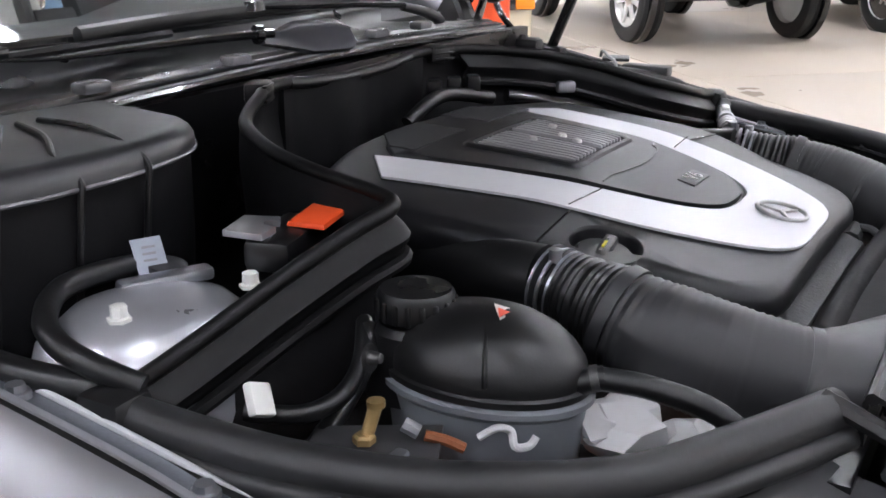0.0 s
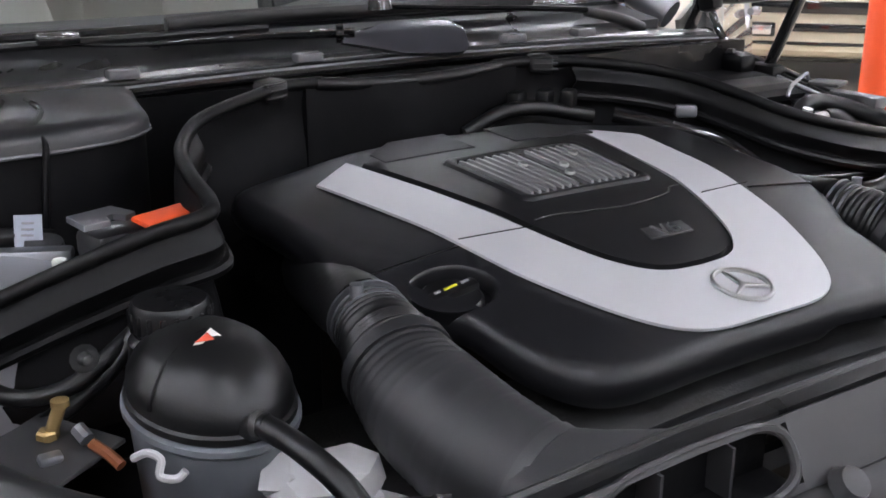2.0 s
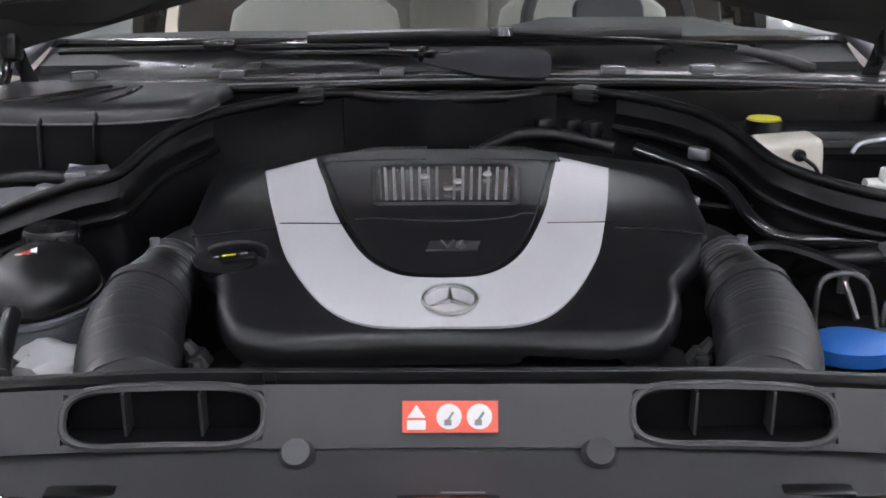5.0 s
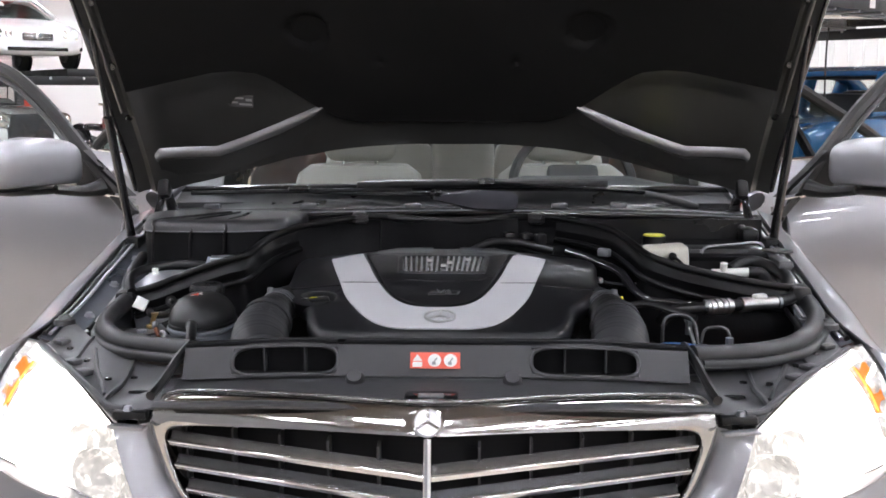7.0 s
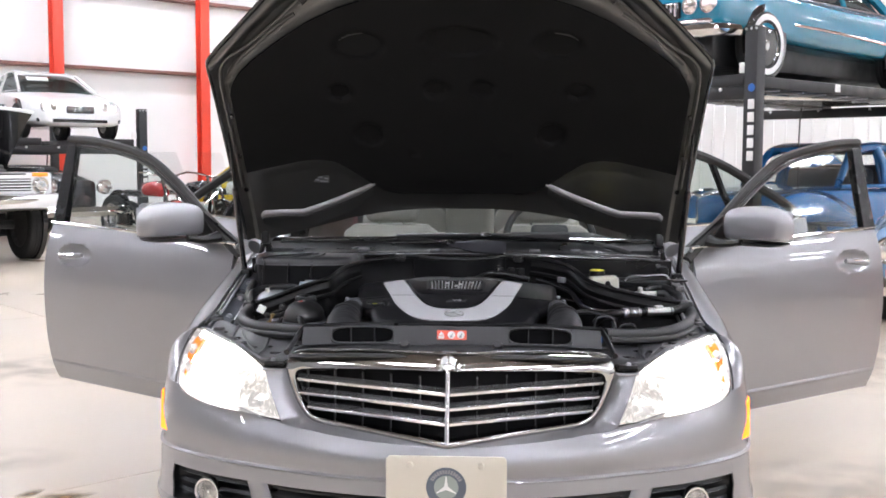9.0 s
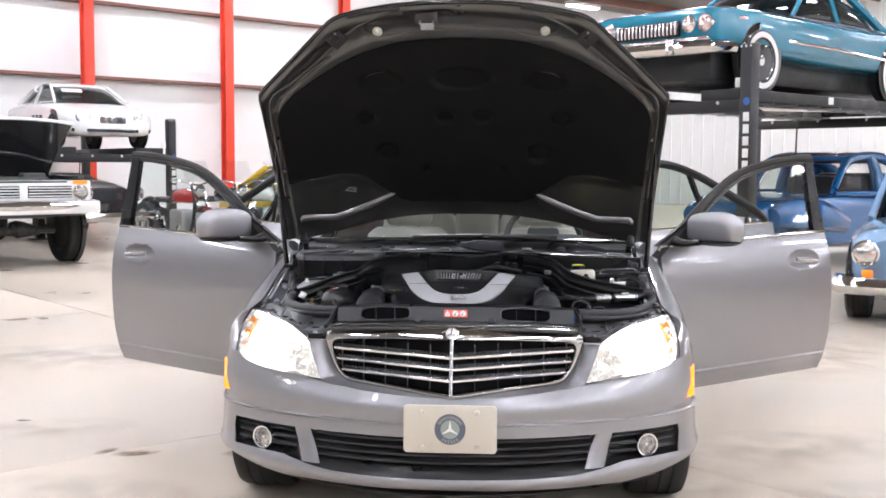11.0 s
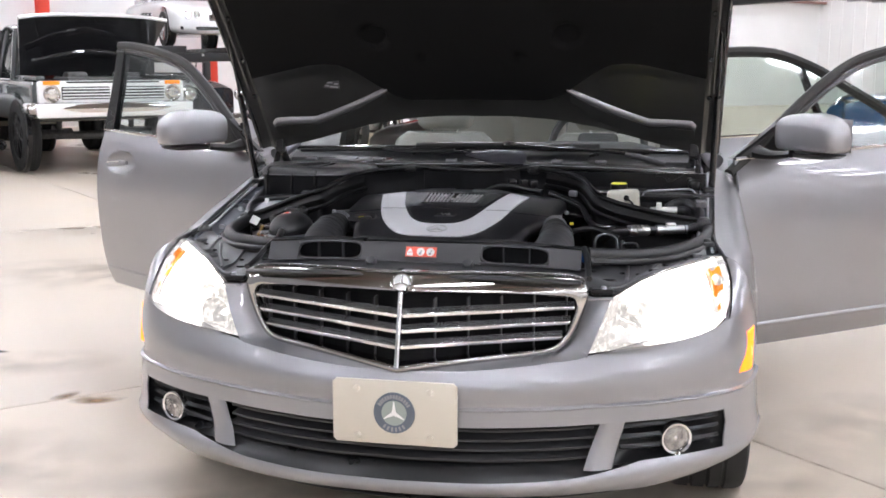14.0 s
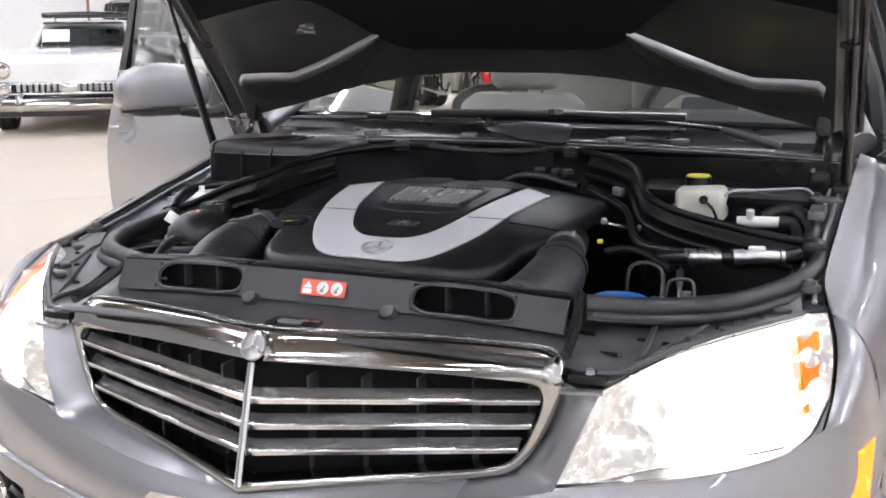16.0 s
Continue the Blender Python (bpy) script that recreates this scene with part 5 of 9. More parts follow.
tank = part("expansion_tank", lathe([(0.0, 0.043), (0.016, 0.0425), (0.032, 0.040), (0.046, 0.0355), (0.059, 0.0285), (0.070, 0.018), (0.0775, 0.006), (0.079, -0.004), (0.079, -0.008), (0.082, -0.010), (0.082, -0.015), (0.0, -0.015)], 40, Matrix.Translation(TC) @ Matrix.Diagonal((0.78, 1.10, 1.0, 1))), TANKBLK, car, "round black coolant expansion tank with screw cap")
part("tank_base", lathe([(0.081, -0.016), (0.085, -0.018), (0.085, -0.023), (0.079, -0.028), (0.070, -0.12), (0.0, -0.12)], 36, Matrix.Translation(TC) @ Matrix.Diagonal((0.78, 1.10, 1.0, 1))), GREYTANK, tank, "blue-grey lower tank half")
nk = Vector((-0.472, 0.668, 0.805))
part("tank_neck", lathe([(0.044, -0.06), (0.036, -0.012), (0.036, -0.004), (0.031, 0.002), (0.0, 0.002)], 28, Matrix.Translation(nk)), BLACK, tank)
cap = part("tank_cap", lathe([(0.030, 0.0), (0.0325, 0.003), (0.0325, 0.022), (0.030, 0.026), (0.0, 0.027)], 32, Matrix.Translation(nk + Vector((0, 0, 0.004)))), BLACK, tank, "ribbed black screw cap")
for k in range(18):
    a = k * math.pi / 9
    part("cap_rib", box((nk.x + 0.0322 * math.cos(a), nk.y + 0.0322 * math.sin(a), nk.z + 0.015), (0.005, 0.005, 0.018), 0.0022), BLACK, cap)
part("tank_seam", tube([tuple(TC + Vector((0.061 * math.cos(radians(200)) * math.cos(e), 0.086 * math.sin(radians(200)) * math.cos(e), 0.0412 * math.sin(e)))) for e in [k * math.pi / 20 for k in range(0, 11)]], 0.0022, 6, 2), BLACK, tank)
sm = Matrix.Translation(TC + Vector((-0.004, -0.016, 0.0428))) @ Matrix.Rotation(radians(14), 4, "X")
sk = part("tank_sticker", slab([(-0.014, -0.006), (0.012, -0.010), (0.006, 0.010)], 0.0008, sm @ Matrix.Diagonal((1, 1, 1, 1))), LABELWHT, tank)
part("sticker_print", slab([(-0.012, -0.004), (0.003, -0.006), (0.001, 0.004)], 0.0006, sm @ Matrix.Translation((0, 0, 0.0006))), LABELRED, sk)
nip = part("tank_nipple", tube([(-0.468, 0.527, 0.775), (-0.466, 0.518, 0.783), (-0.46, 0.505, 0.787)], 0.010, 12), BLACK, tank)
part("nipple_clamp", tube([(-0.4645, 0.515, 0.785), (-0.462, 0.509, 0.7865)], 0.0108, 14, 1, False), DARKMET, nip)
part("overflow_hose", tube([(-0.462, 0.509, 0.786), (-0.452, 0.47, 0.783), (-0.440, 0.42, 0.768), (-0.43, 0.38, 0.73), (-0.428, 0.36, 0.70)], 0.0095, 12), RUBBER, tank)
part("hose_clip", tube([(-0.540, 0.572, 0.754), (-0.533, 0.560, 0.762), (-0.526, 0.552, 0.758), (-0.529, 0.547, 0.748), (-0.519, 0.540, 0.746), (-0.513, 0.537, 0.752)], 0.0032, 8, 5), WRAP, tank, "curled white hose clip")
wrap_rnd = random.Random(3)
for c, rr in (((-0.418, 0.500, 0.728), 0.042), ((-0.395, 0.452, 0.712), 0.030), ((-0.440, 0.520, 0.735), 0.026)):
    wb = bmesh.new()
    bmesh.ops.create_icosphere(wb, subdivisions=2, radius=rr)
    for v in wb.verts:
        v.co *= 0.70 + 0.5 * wrap_rnd.random()
        v.co.z *= 0.6
    wb.transform(Matrix.Translation(c))
    part("crumpled_wrap", wb, WRAP, car, "crumpled pale plastic wrap", 30)
# brass fitting, connector and clutter by the tank
bf = part("brass_fitting", tube([(-0.583, 0.646, 0.748), (-0.5715, 0.642, 0.779)], 0.0052, 12, 1, False), BRASS, car, "brass hose fitting")
part("fitting_flange", lathe([(0.009, 0.0), (0.009, 0.005), (0.007, 0.007)], 6, Matrix.Translation((-0.583, 0.646, 0.750))), BRASS, bf)
part("fitting_tip", lathe([(0.0072, 0.0), (0.0072, 0.005), (0.0, 0.006)], 12, Matrix.Translation((-0.5722, 0.6422, 0.776))), BRASS, bf)
part("orange_connector", tube([(-0.560, 0.607, 0.756), (-0.553, 0.593, 0.752), (-0.547, 0.580, 0.746)], 0.0045, 8), COPPER, car)
part("connector_plug", tube([(-0.566, 0.622, 0.764), (-0.562, 0.611, 0.758)], 0.006, 8, 1, False), STEEL, car)
part("metal_tab", box((-0.61, 0.625, 0.742), (0.12, 0.10, 0.004), 0.001, Matrix.Rotation(radians(-8), 4, "Y") @ Matrix.Rotation(radians(25), 4, "Z")), GREYPL, car)
part("metal_tab", box((-0.59, 0.612, 0.750), (0.018, 0.012, 0.008), 0.003), STEEL, car)
part("white_clip", box((-0.622, 0.712, 0.785), (0.026, 0.008, 0.026), 0.002, Matrix.Rotation(radians(24), 4, "Y") @ Matrix.Rotation(radians(-30), 4, "X")), WHITEPL, car, "white plastic clip")
part("wall_stud", lathe([(0.0, 0.012), (0.004, 0.01), (0.006, 0.0), (0.012, 0.0)], 12, Matrix.Translation((-0.545, 0.665, 0.80)) @ Matrix.Rotation(radians(80), 4, "X")), DARKMET, car)
part("vacuum_hose", tube([(-0.70, 0.60, 0.742), (-0.66, 0.655, 0.735), (-0.60, 0.685, 0.735), (-0.555, 0.69, 0.75), (-0.52, 0.69, 0.775), (-0.49, 0.70, 0.80)], 0.0085, 10), RUBBER, car)

# -- partitions with rubber beads: from each fender to the middle of the bulkhead --
part_path = [(0.672, 0.80, 0.788), (0.61, 0.785, 0.808), (0.53, 0.762, 0.840), (0.46, 0.740, 0.866), (0.414, 0.728, 0.879), (0.400, 0.755, 0.885), (0.393, 0.82, 0.893), (0.375, 0.89, 0.902), (0.335, 0.955, 0.912), (0.29, 0.99, 0.918), (0.235, 1.02, 0.923), (0.19, 1.045, 0.926), (0.13, 1.055, 0.925)]
right_path = [(0.725, 0.775, 0.81), (0.65, 0.765, 0.822), (0.56, 0.757, 0.84), (0.48, 0.765, 0.858), (0.425, 0.80, 0.875), (0.398, 0.86, 0.893), (0.37, 0.93, 0.908), (0.32, 0.985, 0.918), (0.25, 1.03, 0.925), (0.19, 1.047, 0.927), (0.13, 1.055, 0.925)]


def wall_sheet(path, sg, drop, bulge):
    S = spline(path, 5)
    def f(u, v):
        i = u * (len(S) - 1)
        k = min(int(i), len(S) - 2)
        p = S[k] * (1 - (i - k)) + S[k + 1] * (i - k)
        t = Vector(S[k + 1] - S[k])
        n = Vector((t.y, -t.x, 0)).normalized()
        w = bulge * math.sin(v * math.pi * 2.2) * (0.6 + 0.4 * math.sin(u * 17))
        return Vector((sg * (p[0] + n.x * w), p[1] + n.y * w, p[2] - drop(u) * v))
    return sheet(f, len(S) - 1, 8, 0.006, sg < 0)


for sg, path in ((-1, part_path), (1, right_path)):
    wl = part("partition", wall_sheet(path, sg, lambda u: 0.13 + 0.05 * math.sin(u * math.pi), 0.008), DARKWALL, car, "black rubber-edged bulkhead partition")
    part("rubber_bead", tube([(sg * x, y, z + 0.002) for x, y, z in path], 0.0075, 12, 5), MATTRUB, wl)
    fold = [(sg * x * 0.982, y - 0.009, z - 0.046) for x, y, z in path[:9]]
    part("partition_fold", tube(fold, 0.0065, 8, 5), MATTRUB, wl)
    A_, B_ = spline([(sg * x, y, z) for x, y, z in path[:9]], 5), spline(fold, 5)
    part("partition_band", sheet(lambda u, v, A_=A_, B_=B_: Vector(A_[int(round(u * 40))] * (1 - v) + B_[int(round(u * 40))] * v) + Vector((0, -0.008 * math.sin(v * math.pi) + 0.004 * math.sin(v * math.pi * 3), 0)), 40, 8, 0.004, sg < 0), MATTRUB, wl)
    part("bead_clip", box((sg * 0.205, 1.045, 0.925), (0.035, 0.03, 0.026), 0.006, Matrix.Rotation(radians(-25 * sg), 4, "Z")), RUBBER, wl)
    for k in range(3):
        part("clip_rib", box((sg * 0.205, 1.031, 0.918 + k * 0.008), (0.036, 0.006, 0.003), 0.001, Matrix.Rotation(radians(-25 * sg), 4, "Z")), BLACK, wl)
    part("end_block", box((sg * (path[0][0] + 0.008), path[0][1], path[0][2] - 0.012), (0.045, 0.05, 0.045), 0.014), RUBBER, wl)
part("bulkhead_cover", sheet(lambda u, v: Vector(((2 * u - 1) * 0.16, 1.056 + 0.008 * math.sin(u * 12), 0.925 - 0.006 * math.sin(u * math.pi) - 0.14 * v)), 18, 6, 0.01), DARKWALL, car, "black padded bulkhead cover")
part("bulkhead_bead", tube([(-0.14, 1.053, 0.926), (-0.08, 1.05, 0.921), (0, 1.052, 0.918), (0.08, 1.05, 0.921), (0.14, 1.053, 0.926)], 0.008, 10, 5), RUBBER, car)

# front rubber seal from fender round to the slam panel, both sides
seals = {-1: [(0.668, 0.80, 0.786), (0.664, 0.73, 0.782), (0.655, 0.65, 0.780), (0.625, 0.55, 0.779), (0.56, 0.455, 0.779), (0.48, 0.40, 0.782), (0.40, 0.352, 0.788)],
         1: [(0.735, 0.80, 0.80), (0.732, 0.71, 0.79), (0.70, 0.60, 0.783), (0.63, 0.475, 0.779), (0.55, 0.405, 0.779), (0.48, 0.37, 0.782), (0.42, 0.345, 0.787)]}
for sg in (-1, 1):
    pts = [(x + 0.010, y - 0.010, z - 0.010) for x, y, z in seals[sg]]
    S = spline(pts, 5)
    nn = len(S) - 1
    sl = part("bay_seal", sided(tube(pts, 0.0175, 14, 6, flat=1.05), sg), SEAL, car, "black rubber bay seal")
    part("seal_ridge", sided(tube([(x + 0.014, y - 0.014, z - 0.012) for x, y, z in pts], 0.009, 10, 6), sg), SEAL, sl)
    def lipf(u, v, S=S, nn=nn, sg=sg):
        k = min(int(u * nn), nn - 1)
        t = Vector((S[k + 1][0] - S[k][0], S[k + 1][1] - S[k][1], 0)).normalized()
        n = Vector((-t.y, t.x, 0)) * -1
        n = n if n.x > 0 else -n
        p = Vector(S[min(int(round(u * nn)), nn)])
        return p + n * (0.006 + (0.010 if sg < 0 else 0.020) * v) + Vector((0, 0, 0.004 - 0.014 * v + 0.004 * math.sin(v * math.pi * 2)))
    part("seal_flange", sided(sheet(lipf, nn, 6, 0.005), sg), SEAL, sl)
    part("seal_skirt", sided(sheet(lambda u, v, S=S, nn=nn: Vector(S[min(int(round(u * nn)), nn)]) - Vector((0.004, -0.004, 0.1 * v)), nn, 2, 0.004), sg), BLACK, sl)
    if sg < 0:
        part("seal_strip", sided(tube([(0.668, 0.80, 0.786), (0.70, 0.87, 0.798), (0.715, 0.95, 0.812), (0.722, 1.05, 0.83)], 0.014, 10, 5), sg), RUBBER, sl)

# -- left rear corner: suspension turret, filter housing, battery post --
tur = part("suspension_turret", lathe([(0.0, 0.045), (0.04, 0.044), (0.075, 0.036), (0.105, 0.012), (0.12, -0.04), (0.125, -0.10)], 36, Matrix.Translation((-0.578, 0.862, 0.782)) @ Matrix.Rotation(radians(4), 4, "Y") @ Matrix.Diagonal((0.98, 0.74, 1, 1))), TURRET, car, "silver-grey suspension turret with white nuts")
for x, y, z in ((-0.526, 0.797, 0.840), (-0.630, 0.842, 0.836)):
    nt_ = part("turret_nut", lathe([(0.010, 0.0), (0.010, 0.003), (0.007, 0.004), (0.007, 0.013), (0.005, 0.014), (0.0, 0.014)], 6, Matrix.Translation((x, y, z - 0.012))), WHITEPL, tur)
part("turret_plate", box((-0.535, 0.885, 0.822), (0.085, 0.02, 0.012), 0.004, Matrix.Rotation(radians(-25), 4, "Z")), STEEL, tur)
part("suspension_turret", lathe([(0.0, 0.045), (0.04, 0.044), (0.075, 0.036), (0.105, 0.012), (0.12, -0.04), (0.125, -0.10)], 36, Matrix.Translation((0.60, 0.90, 0.745))), DARKMET, car, "dark suspension turret")
lid_o = spline([(-0.70, 1.165), (-0.70, 1.00), (-0.675, 0.955), (-0.62, 0.938), (-0.55, 0.934), (-0.49, 0.938), (-0.43, 0.952), (-0.395, 0.972), (-0.370, 1.000), (-0.360, 1.045), (-0.352, 1.10), (-0.37, 1.165)], 4, True)
fh = part("filter_housing", rimmed([(float(x), float(y)) for x, y in lid_o], ((0.022, 0.0), (0.012, -0.002), (0.005, -0.007), (0.001, -0.014), (0.0, -0.024), (0.003, -0.026)), Matrix.Translation((0, 0, 0.930))), HOUSING, car, "mid-grey plastic filter housing under the cowl", 50)
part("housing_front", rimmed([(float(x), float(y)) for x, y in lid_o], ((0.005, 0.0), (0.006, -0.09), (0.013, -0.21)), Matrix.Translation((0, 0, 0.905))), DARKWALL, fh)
part("housing_lip", tube([(float(x), float(y), 0.905) for x, y in lid_o[4:-8]], 0.0022, 6, 1), CLIPGREY, fh)
for k, (x0, x1) in enumerate(((-0.52, -0.66), (-0.50, -0.575), (-0.475, -0.497))):
    part("housing_rib", tube([(x0, 1.10, 0.931), ((x0 + x1) / 2 + 0.01, 1.03, 0.931), (x1, 0.962, 0.927), (x1 + 0.002, 0.937, 0.912), (x1 - 0.002, 0.934, 0.885), (x1 - 0.012, 0.945, 0.74)], 0.0034, 8, 5), BLACK, fh)
fr2 = part("filter_housing", sheet(lambda u, v: Vector((0.36 + 0.37 * u, 1.00 + 0.16 * v, 0.842 + 0.02 * math.sin(min(v * 1.5, 1) * math.pi / 2))), 14, 8, 0.01), DARKWALL, car, "black plastic housing under the cowl")
part("housing_front", box((0.545, 1.08, 0.78), (0.37, 0.12, 0.16), 0.01), BLACK, fr2)
part("battery_post_cover", slab([(-0.031, -0.017), (0.026, -0.022), (0.032, 0.016), (-0.026, 0.020)], 0.005, Matrix.Translation((-0.425, 0.80, 0.868)) @ Matrix.Rotation(radians(-4), 4, "Y") @ Matrix.Rotation(radians(15), 4, "Z"), 0.003), RED, car, "red-orange battery post cover")
part("post_block", box((-0.452, 0.815, 0.845), (0.10, 0.045, 0.03), 0.008, Matrix.Rotation(radians(15), 4, "Z")), BLACK, car)
part("post_terminal", slab([(-0.03, -0.018), (-0.004, -0.022), (0.0, -0.008), (0.010, -0.006), (0.014, -0.02), (0.028, -0.016), (0.026, 0.018), (-0.022, 0.02)], 0.006, Matrix.Translation((-0.478, 0.832, 0.866)) @ Matrix.Rotation(radians(20), 4, "Z"), 0.001), STEEL, car, "zinc plated battery terminal")
stk = part("service_tag", slab([(-0.014, -0.015), (0.013, -0.017), (0.015, 0.015), (-0.012, 0.018)], 0.001, Matrix.Translation((-0.527, 0.911, 0.837)) @ Matrix.Rotation(radians(-30), 4, "Z") @ Matrix.Rotation(radians(62), 4, "X") @ Matrix.Rotation(radians(8), 4, "Z")), TAGBLUE, car, "white service tag with grey print")
for k in range(3):
    part("tag_print", box((0, 0, 0), (0.012, 0.0022, 0.0006), 0, Matrix.Translation((-0.527, 0.9105, 0.837)) @ Matrix.Rotation(radians(-30), 4, "Z") @ Matrix.Rotation(radians(62), 4, "X") @ Matrix.Translation((0, -0.004 + k * 0.006, 0.0008))), LABELGRY, stk)
part("turret_hose", tube([(-0.50, 0.93, 0.82), (-0.558, 0.922, 0.832), (-0.615, 0.922, 0.832), (-0.664, 0.886, 0.829), (-0.682, 0.85, 0.820), (-0.678, 0.815, 0.808), (-0.665, 0.785, 0.795)], 0.010, 12), RUBBER, car)
part("drain_hose", tube([(-0.483, 0.712, 0.80), (-0.524, 0.688, 0.785), (-0.558, 0.683, 0.77), (-0.593, 0.695, 0.765), (-0.612, 0.735, 0.765)], 0.0075, 10, 4), RUBBER, car)
part("pump_knob", lathe([(0.0, 0.022), (0.018, 0.02), (0.022, 0.0)], 18, Matrix.Translation((-0.515, 0.905, 0.808)) @ Matrix.Rotation(radians(10), 4, "X")), GREYPL, car)

# -- right rear corner: brake fluid tank, pipes, fluid connectors --
rs = part("brake_fluid_tank", box((0.495, 1.0, 0.835), (0.10, 0.07, 0.07), 0.012, Matrix.Rotation(radians(-4), 4, "Y"), 3), MILKY, car, "milky white brake fluid tank with yellow-topped cap")
part("tank_cap", lathe([(0.027, -0.03), (0.027, 0.0), (0.0, 0.0)], 24, Matrix.Translation((0.478, 1.055, 0.884))), BLACK, rs)
part("cap_top", lathe([(0.025, 0.0), (0.024, 0.003), (0.0, 0.003)], 24, Matrix.Translation((0.478, 1.055, 0.884))), YELLOW, rs, "yellow cap top")
part("tank_plug", lathe([(0.009, 0.0), (0.009, 0.01), (0.0, 0.011)], 14, Matrix.Translation((0.505, 0.966, 0.85)) @ Matrix.Rotation(radians(90), 4, "X")), BLACK, rs)
part("tank_lead", tube([(0.505, 0.955, 0.85), (0.525, 0.945, 0.835), (0.535, 0.948, 0.81)], 0.003, 6), BLACK, rs)
for k, (y, z) in enumerate(((0.96, 0.80), (0.985, 0.805), (1.01, 0.82))):
    part("brake_pipe", tube([(0.42, y + 0.03, z + 0.02), (0.435, y, z + 0.01), (0.46, y - 0.02, z - 0.02)], 0.004, 8), STEEL, car)
part("servo_rod", tube([(0.55, 1.03, 0.85), (0.68, 1.05, 0.853)], 0.007, 10, 1, False), ALU, car)
wc = part("hose_connector", tube([(0.58, 0.90, 0.82), (0.66, 0.905, 0.823)], 0.011, 12, 1, False), WHITEPL, car, "white hose connector")
part("connector_tee", tube([(0.605, 0.90, 0.82), (0.605, 0.895, 0.845)], 0.008, 10, 1, False), WHITEPL, wc)
part("connector_hose", tube([(0.66, 0.905, 0.823), (0.69, 0.90, 0.82), (0.70, 0.87, 0.80), (0.695, 0.84, 0.785)], 0.014, 12), RUBBER, wc)
CP0, CP1 = Vector((0.524, 0.684, 0.789)), Vector((0.676, 0.737, 0.790))
cp = lambda f: tuple(CP0.lerp(CP1, f))
ac = part("pipe_coupling", tube([cp(0.0), cp(0.36)], 0.0135, 16, 1, False), ALU, car, "aluminium ribbed pipe coupling")
for k in range(4):
    part("coupling_rib", tube([cp(0.04 + 0.08 * k), cp(0.09 + 0.08 * k)], 0.0165, 16, 1, False), ALU, ac)
part("coupling_collar", tube([cp(0.37), cp(0.48)], 0.012, 14, 1, False), BLACK, ac)
part("coupling_ring", tube([cp(0.49), cp(0.62)], 0.0155, 16, 1, False), ALU, ac)
part("coupling_tube", tube([cp(0.62), cp(1.0)], 0.0128, 14, 1, False), ALU, ac, "smooth aluminium sleeve")
part("coupling_cap", box(tuple(CP0.lerp(CP1, 0.76) + Vector((0, 0, 0.014))), (0.03, 0.014, 0.012), 0.004, Matrix.Rotation(0.33, 4, "Z")), WHITEPL, ac)
part("coupling_elbow", tube([cp(1.0), (0.698, 0.745, 0.793), (0.715, 0.748, 0.80)], 0.012, 12), BLACK, ac)
part("elbow_band", tube([cp(1.02), cp(1.06)], 0.0132, 14, 1, False), STEEL, ac)
part("coupling_hose", tube([cp(0.02), (0.49, 0.685, 0.785), (0.462, 0.705, 0.775), (0.445, 0.74, 0.75)], 0.0125, 12), RUBBER, ac)
part("loop_pipe", tube([(0.43, 0.62, 0.70), (0.43, 0.625, 0.765), (0.445, 0.63, 0.783), (0.475, 0.63, 0.783), (0.492, 0.625, 0.765), (0.495, 0.60, 0.72)], 0.0036, 8), DARKMET, car, "bent metal pipe")
part("loop_pipe", tube([(0.50, 0.60, 0.70), (0.505, 0.61, 0.755), (0.53, 0.612, 0.765), (0.55, 0.60, 0.76), (0.555, 0.58, 0.72)], 0.003, 8), DARKMET, car)
part("pipe_block", box((0.495, 0.565, 0.725), (0.028, 0.028, 0.03), 0.005), ALU, car)
part("pipe_nut", lathe([(0.008, 0.0), (0.008, 0.02), (0.0, 0.021)], 6, Matrix.Translation((0.545, 0.565, 0.735))), STEEL, car)
part("pipe_nut", lathe([(0.008, 0.0), (0.008, 0.02), (0.0, 0.021)], 6, Matrix.Translation((0.525, 0.68, 0.785))), STEEL, car)
bc = part("washer_cap", lathe([(0.046, -0.01), (0.046, 0.006), (0.040, 0.010), (0.0, 0.011)], 28, Matrix.Translation((0.440, 0.530, 0.736)) @ Matrix.Diagonal((1.1, 0.85, 1, 1))), BLUE, car, "blue washer fluid cap")
part("cap_tab", box((0.493, 0.535, 0.738), (0.03, 0.02, 0.006), 0.003), BLUE, bc)
part("yellow_tag", box((0.357, 0.705, 0.802), (0.011, 0.008, 0.008), 0.002, Matrix.Rotation(radians(20), 4, "Z")), YELLOW, car, "yellow tag on the hose")
part("glossy_pipe", tube([(0.27, 0.96, 0.86), (0.33, 0.91, 0.845), (0.375, 0.86, 0.83), (0.40, 0.80, 0.80), (0.43, 0.775, 0.785), (0.50, 0.765, 0.782), (0.60, 0.76, 0.78)], 0.011, 12), GLOSSBLK, car, "glossy black pipe along the partition")
part("pipe_clip", box((0.345, 0.895, 0.868), (0.03, 0.014, 0.018), 0.004, Matrix.Rotation(radians(-40), 4, "Z")), STEEL, car)
part("harness", tube([(0.36, 0.74, 0.775), (0.40, 0.735, 0.785), (0.44, 0.71, 0.785), (0.50, 0.66, 0.77)], 0.008, 8), RUBBER, car)
for x, y in ((0.14, 1.01), (0.18, 1.0), (0.21, 0.985)):
    part("bulkhead_connector", box((x, y, 0.885), (0.026, 0.02, 0.024), 0.004, Matrix.Rotation(x * 3, 4, "Z")), BLACK, car)
part("bulkhead_hose", tube([(0.05, 1.0, 0.85), (0.10, 0.99, 0.875), (0.16, 0.99, 0.875), (0.24, 0.97, 0.86)], 0.010, 10), RUBBER, car)
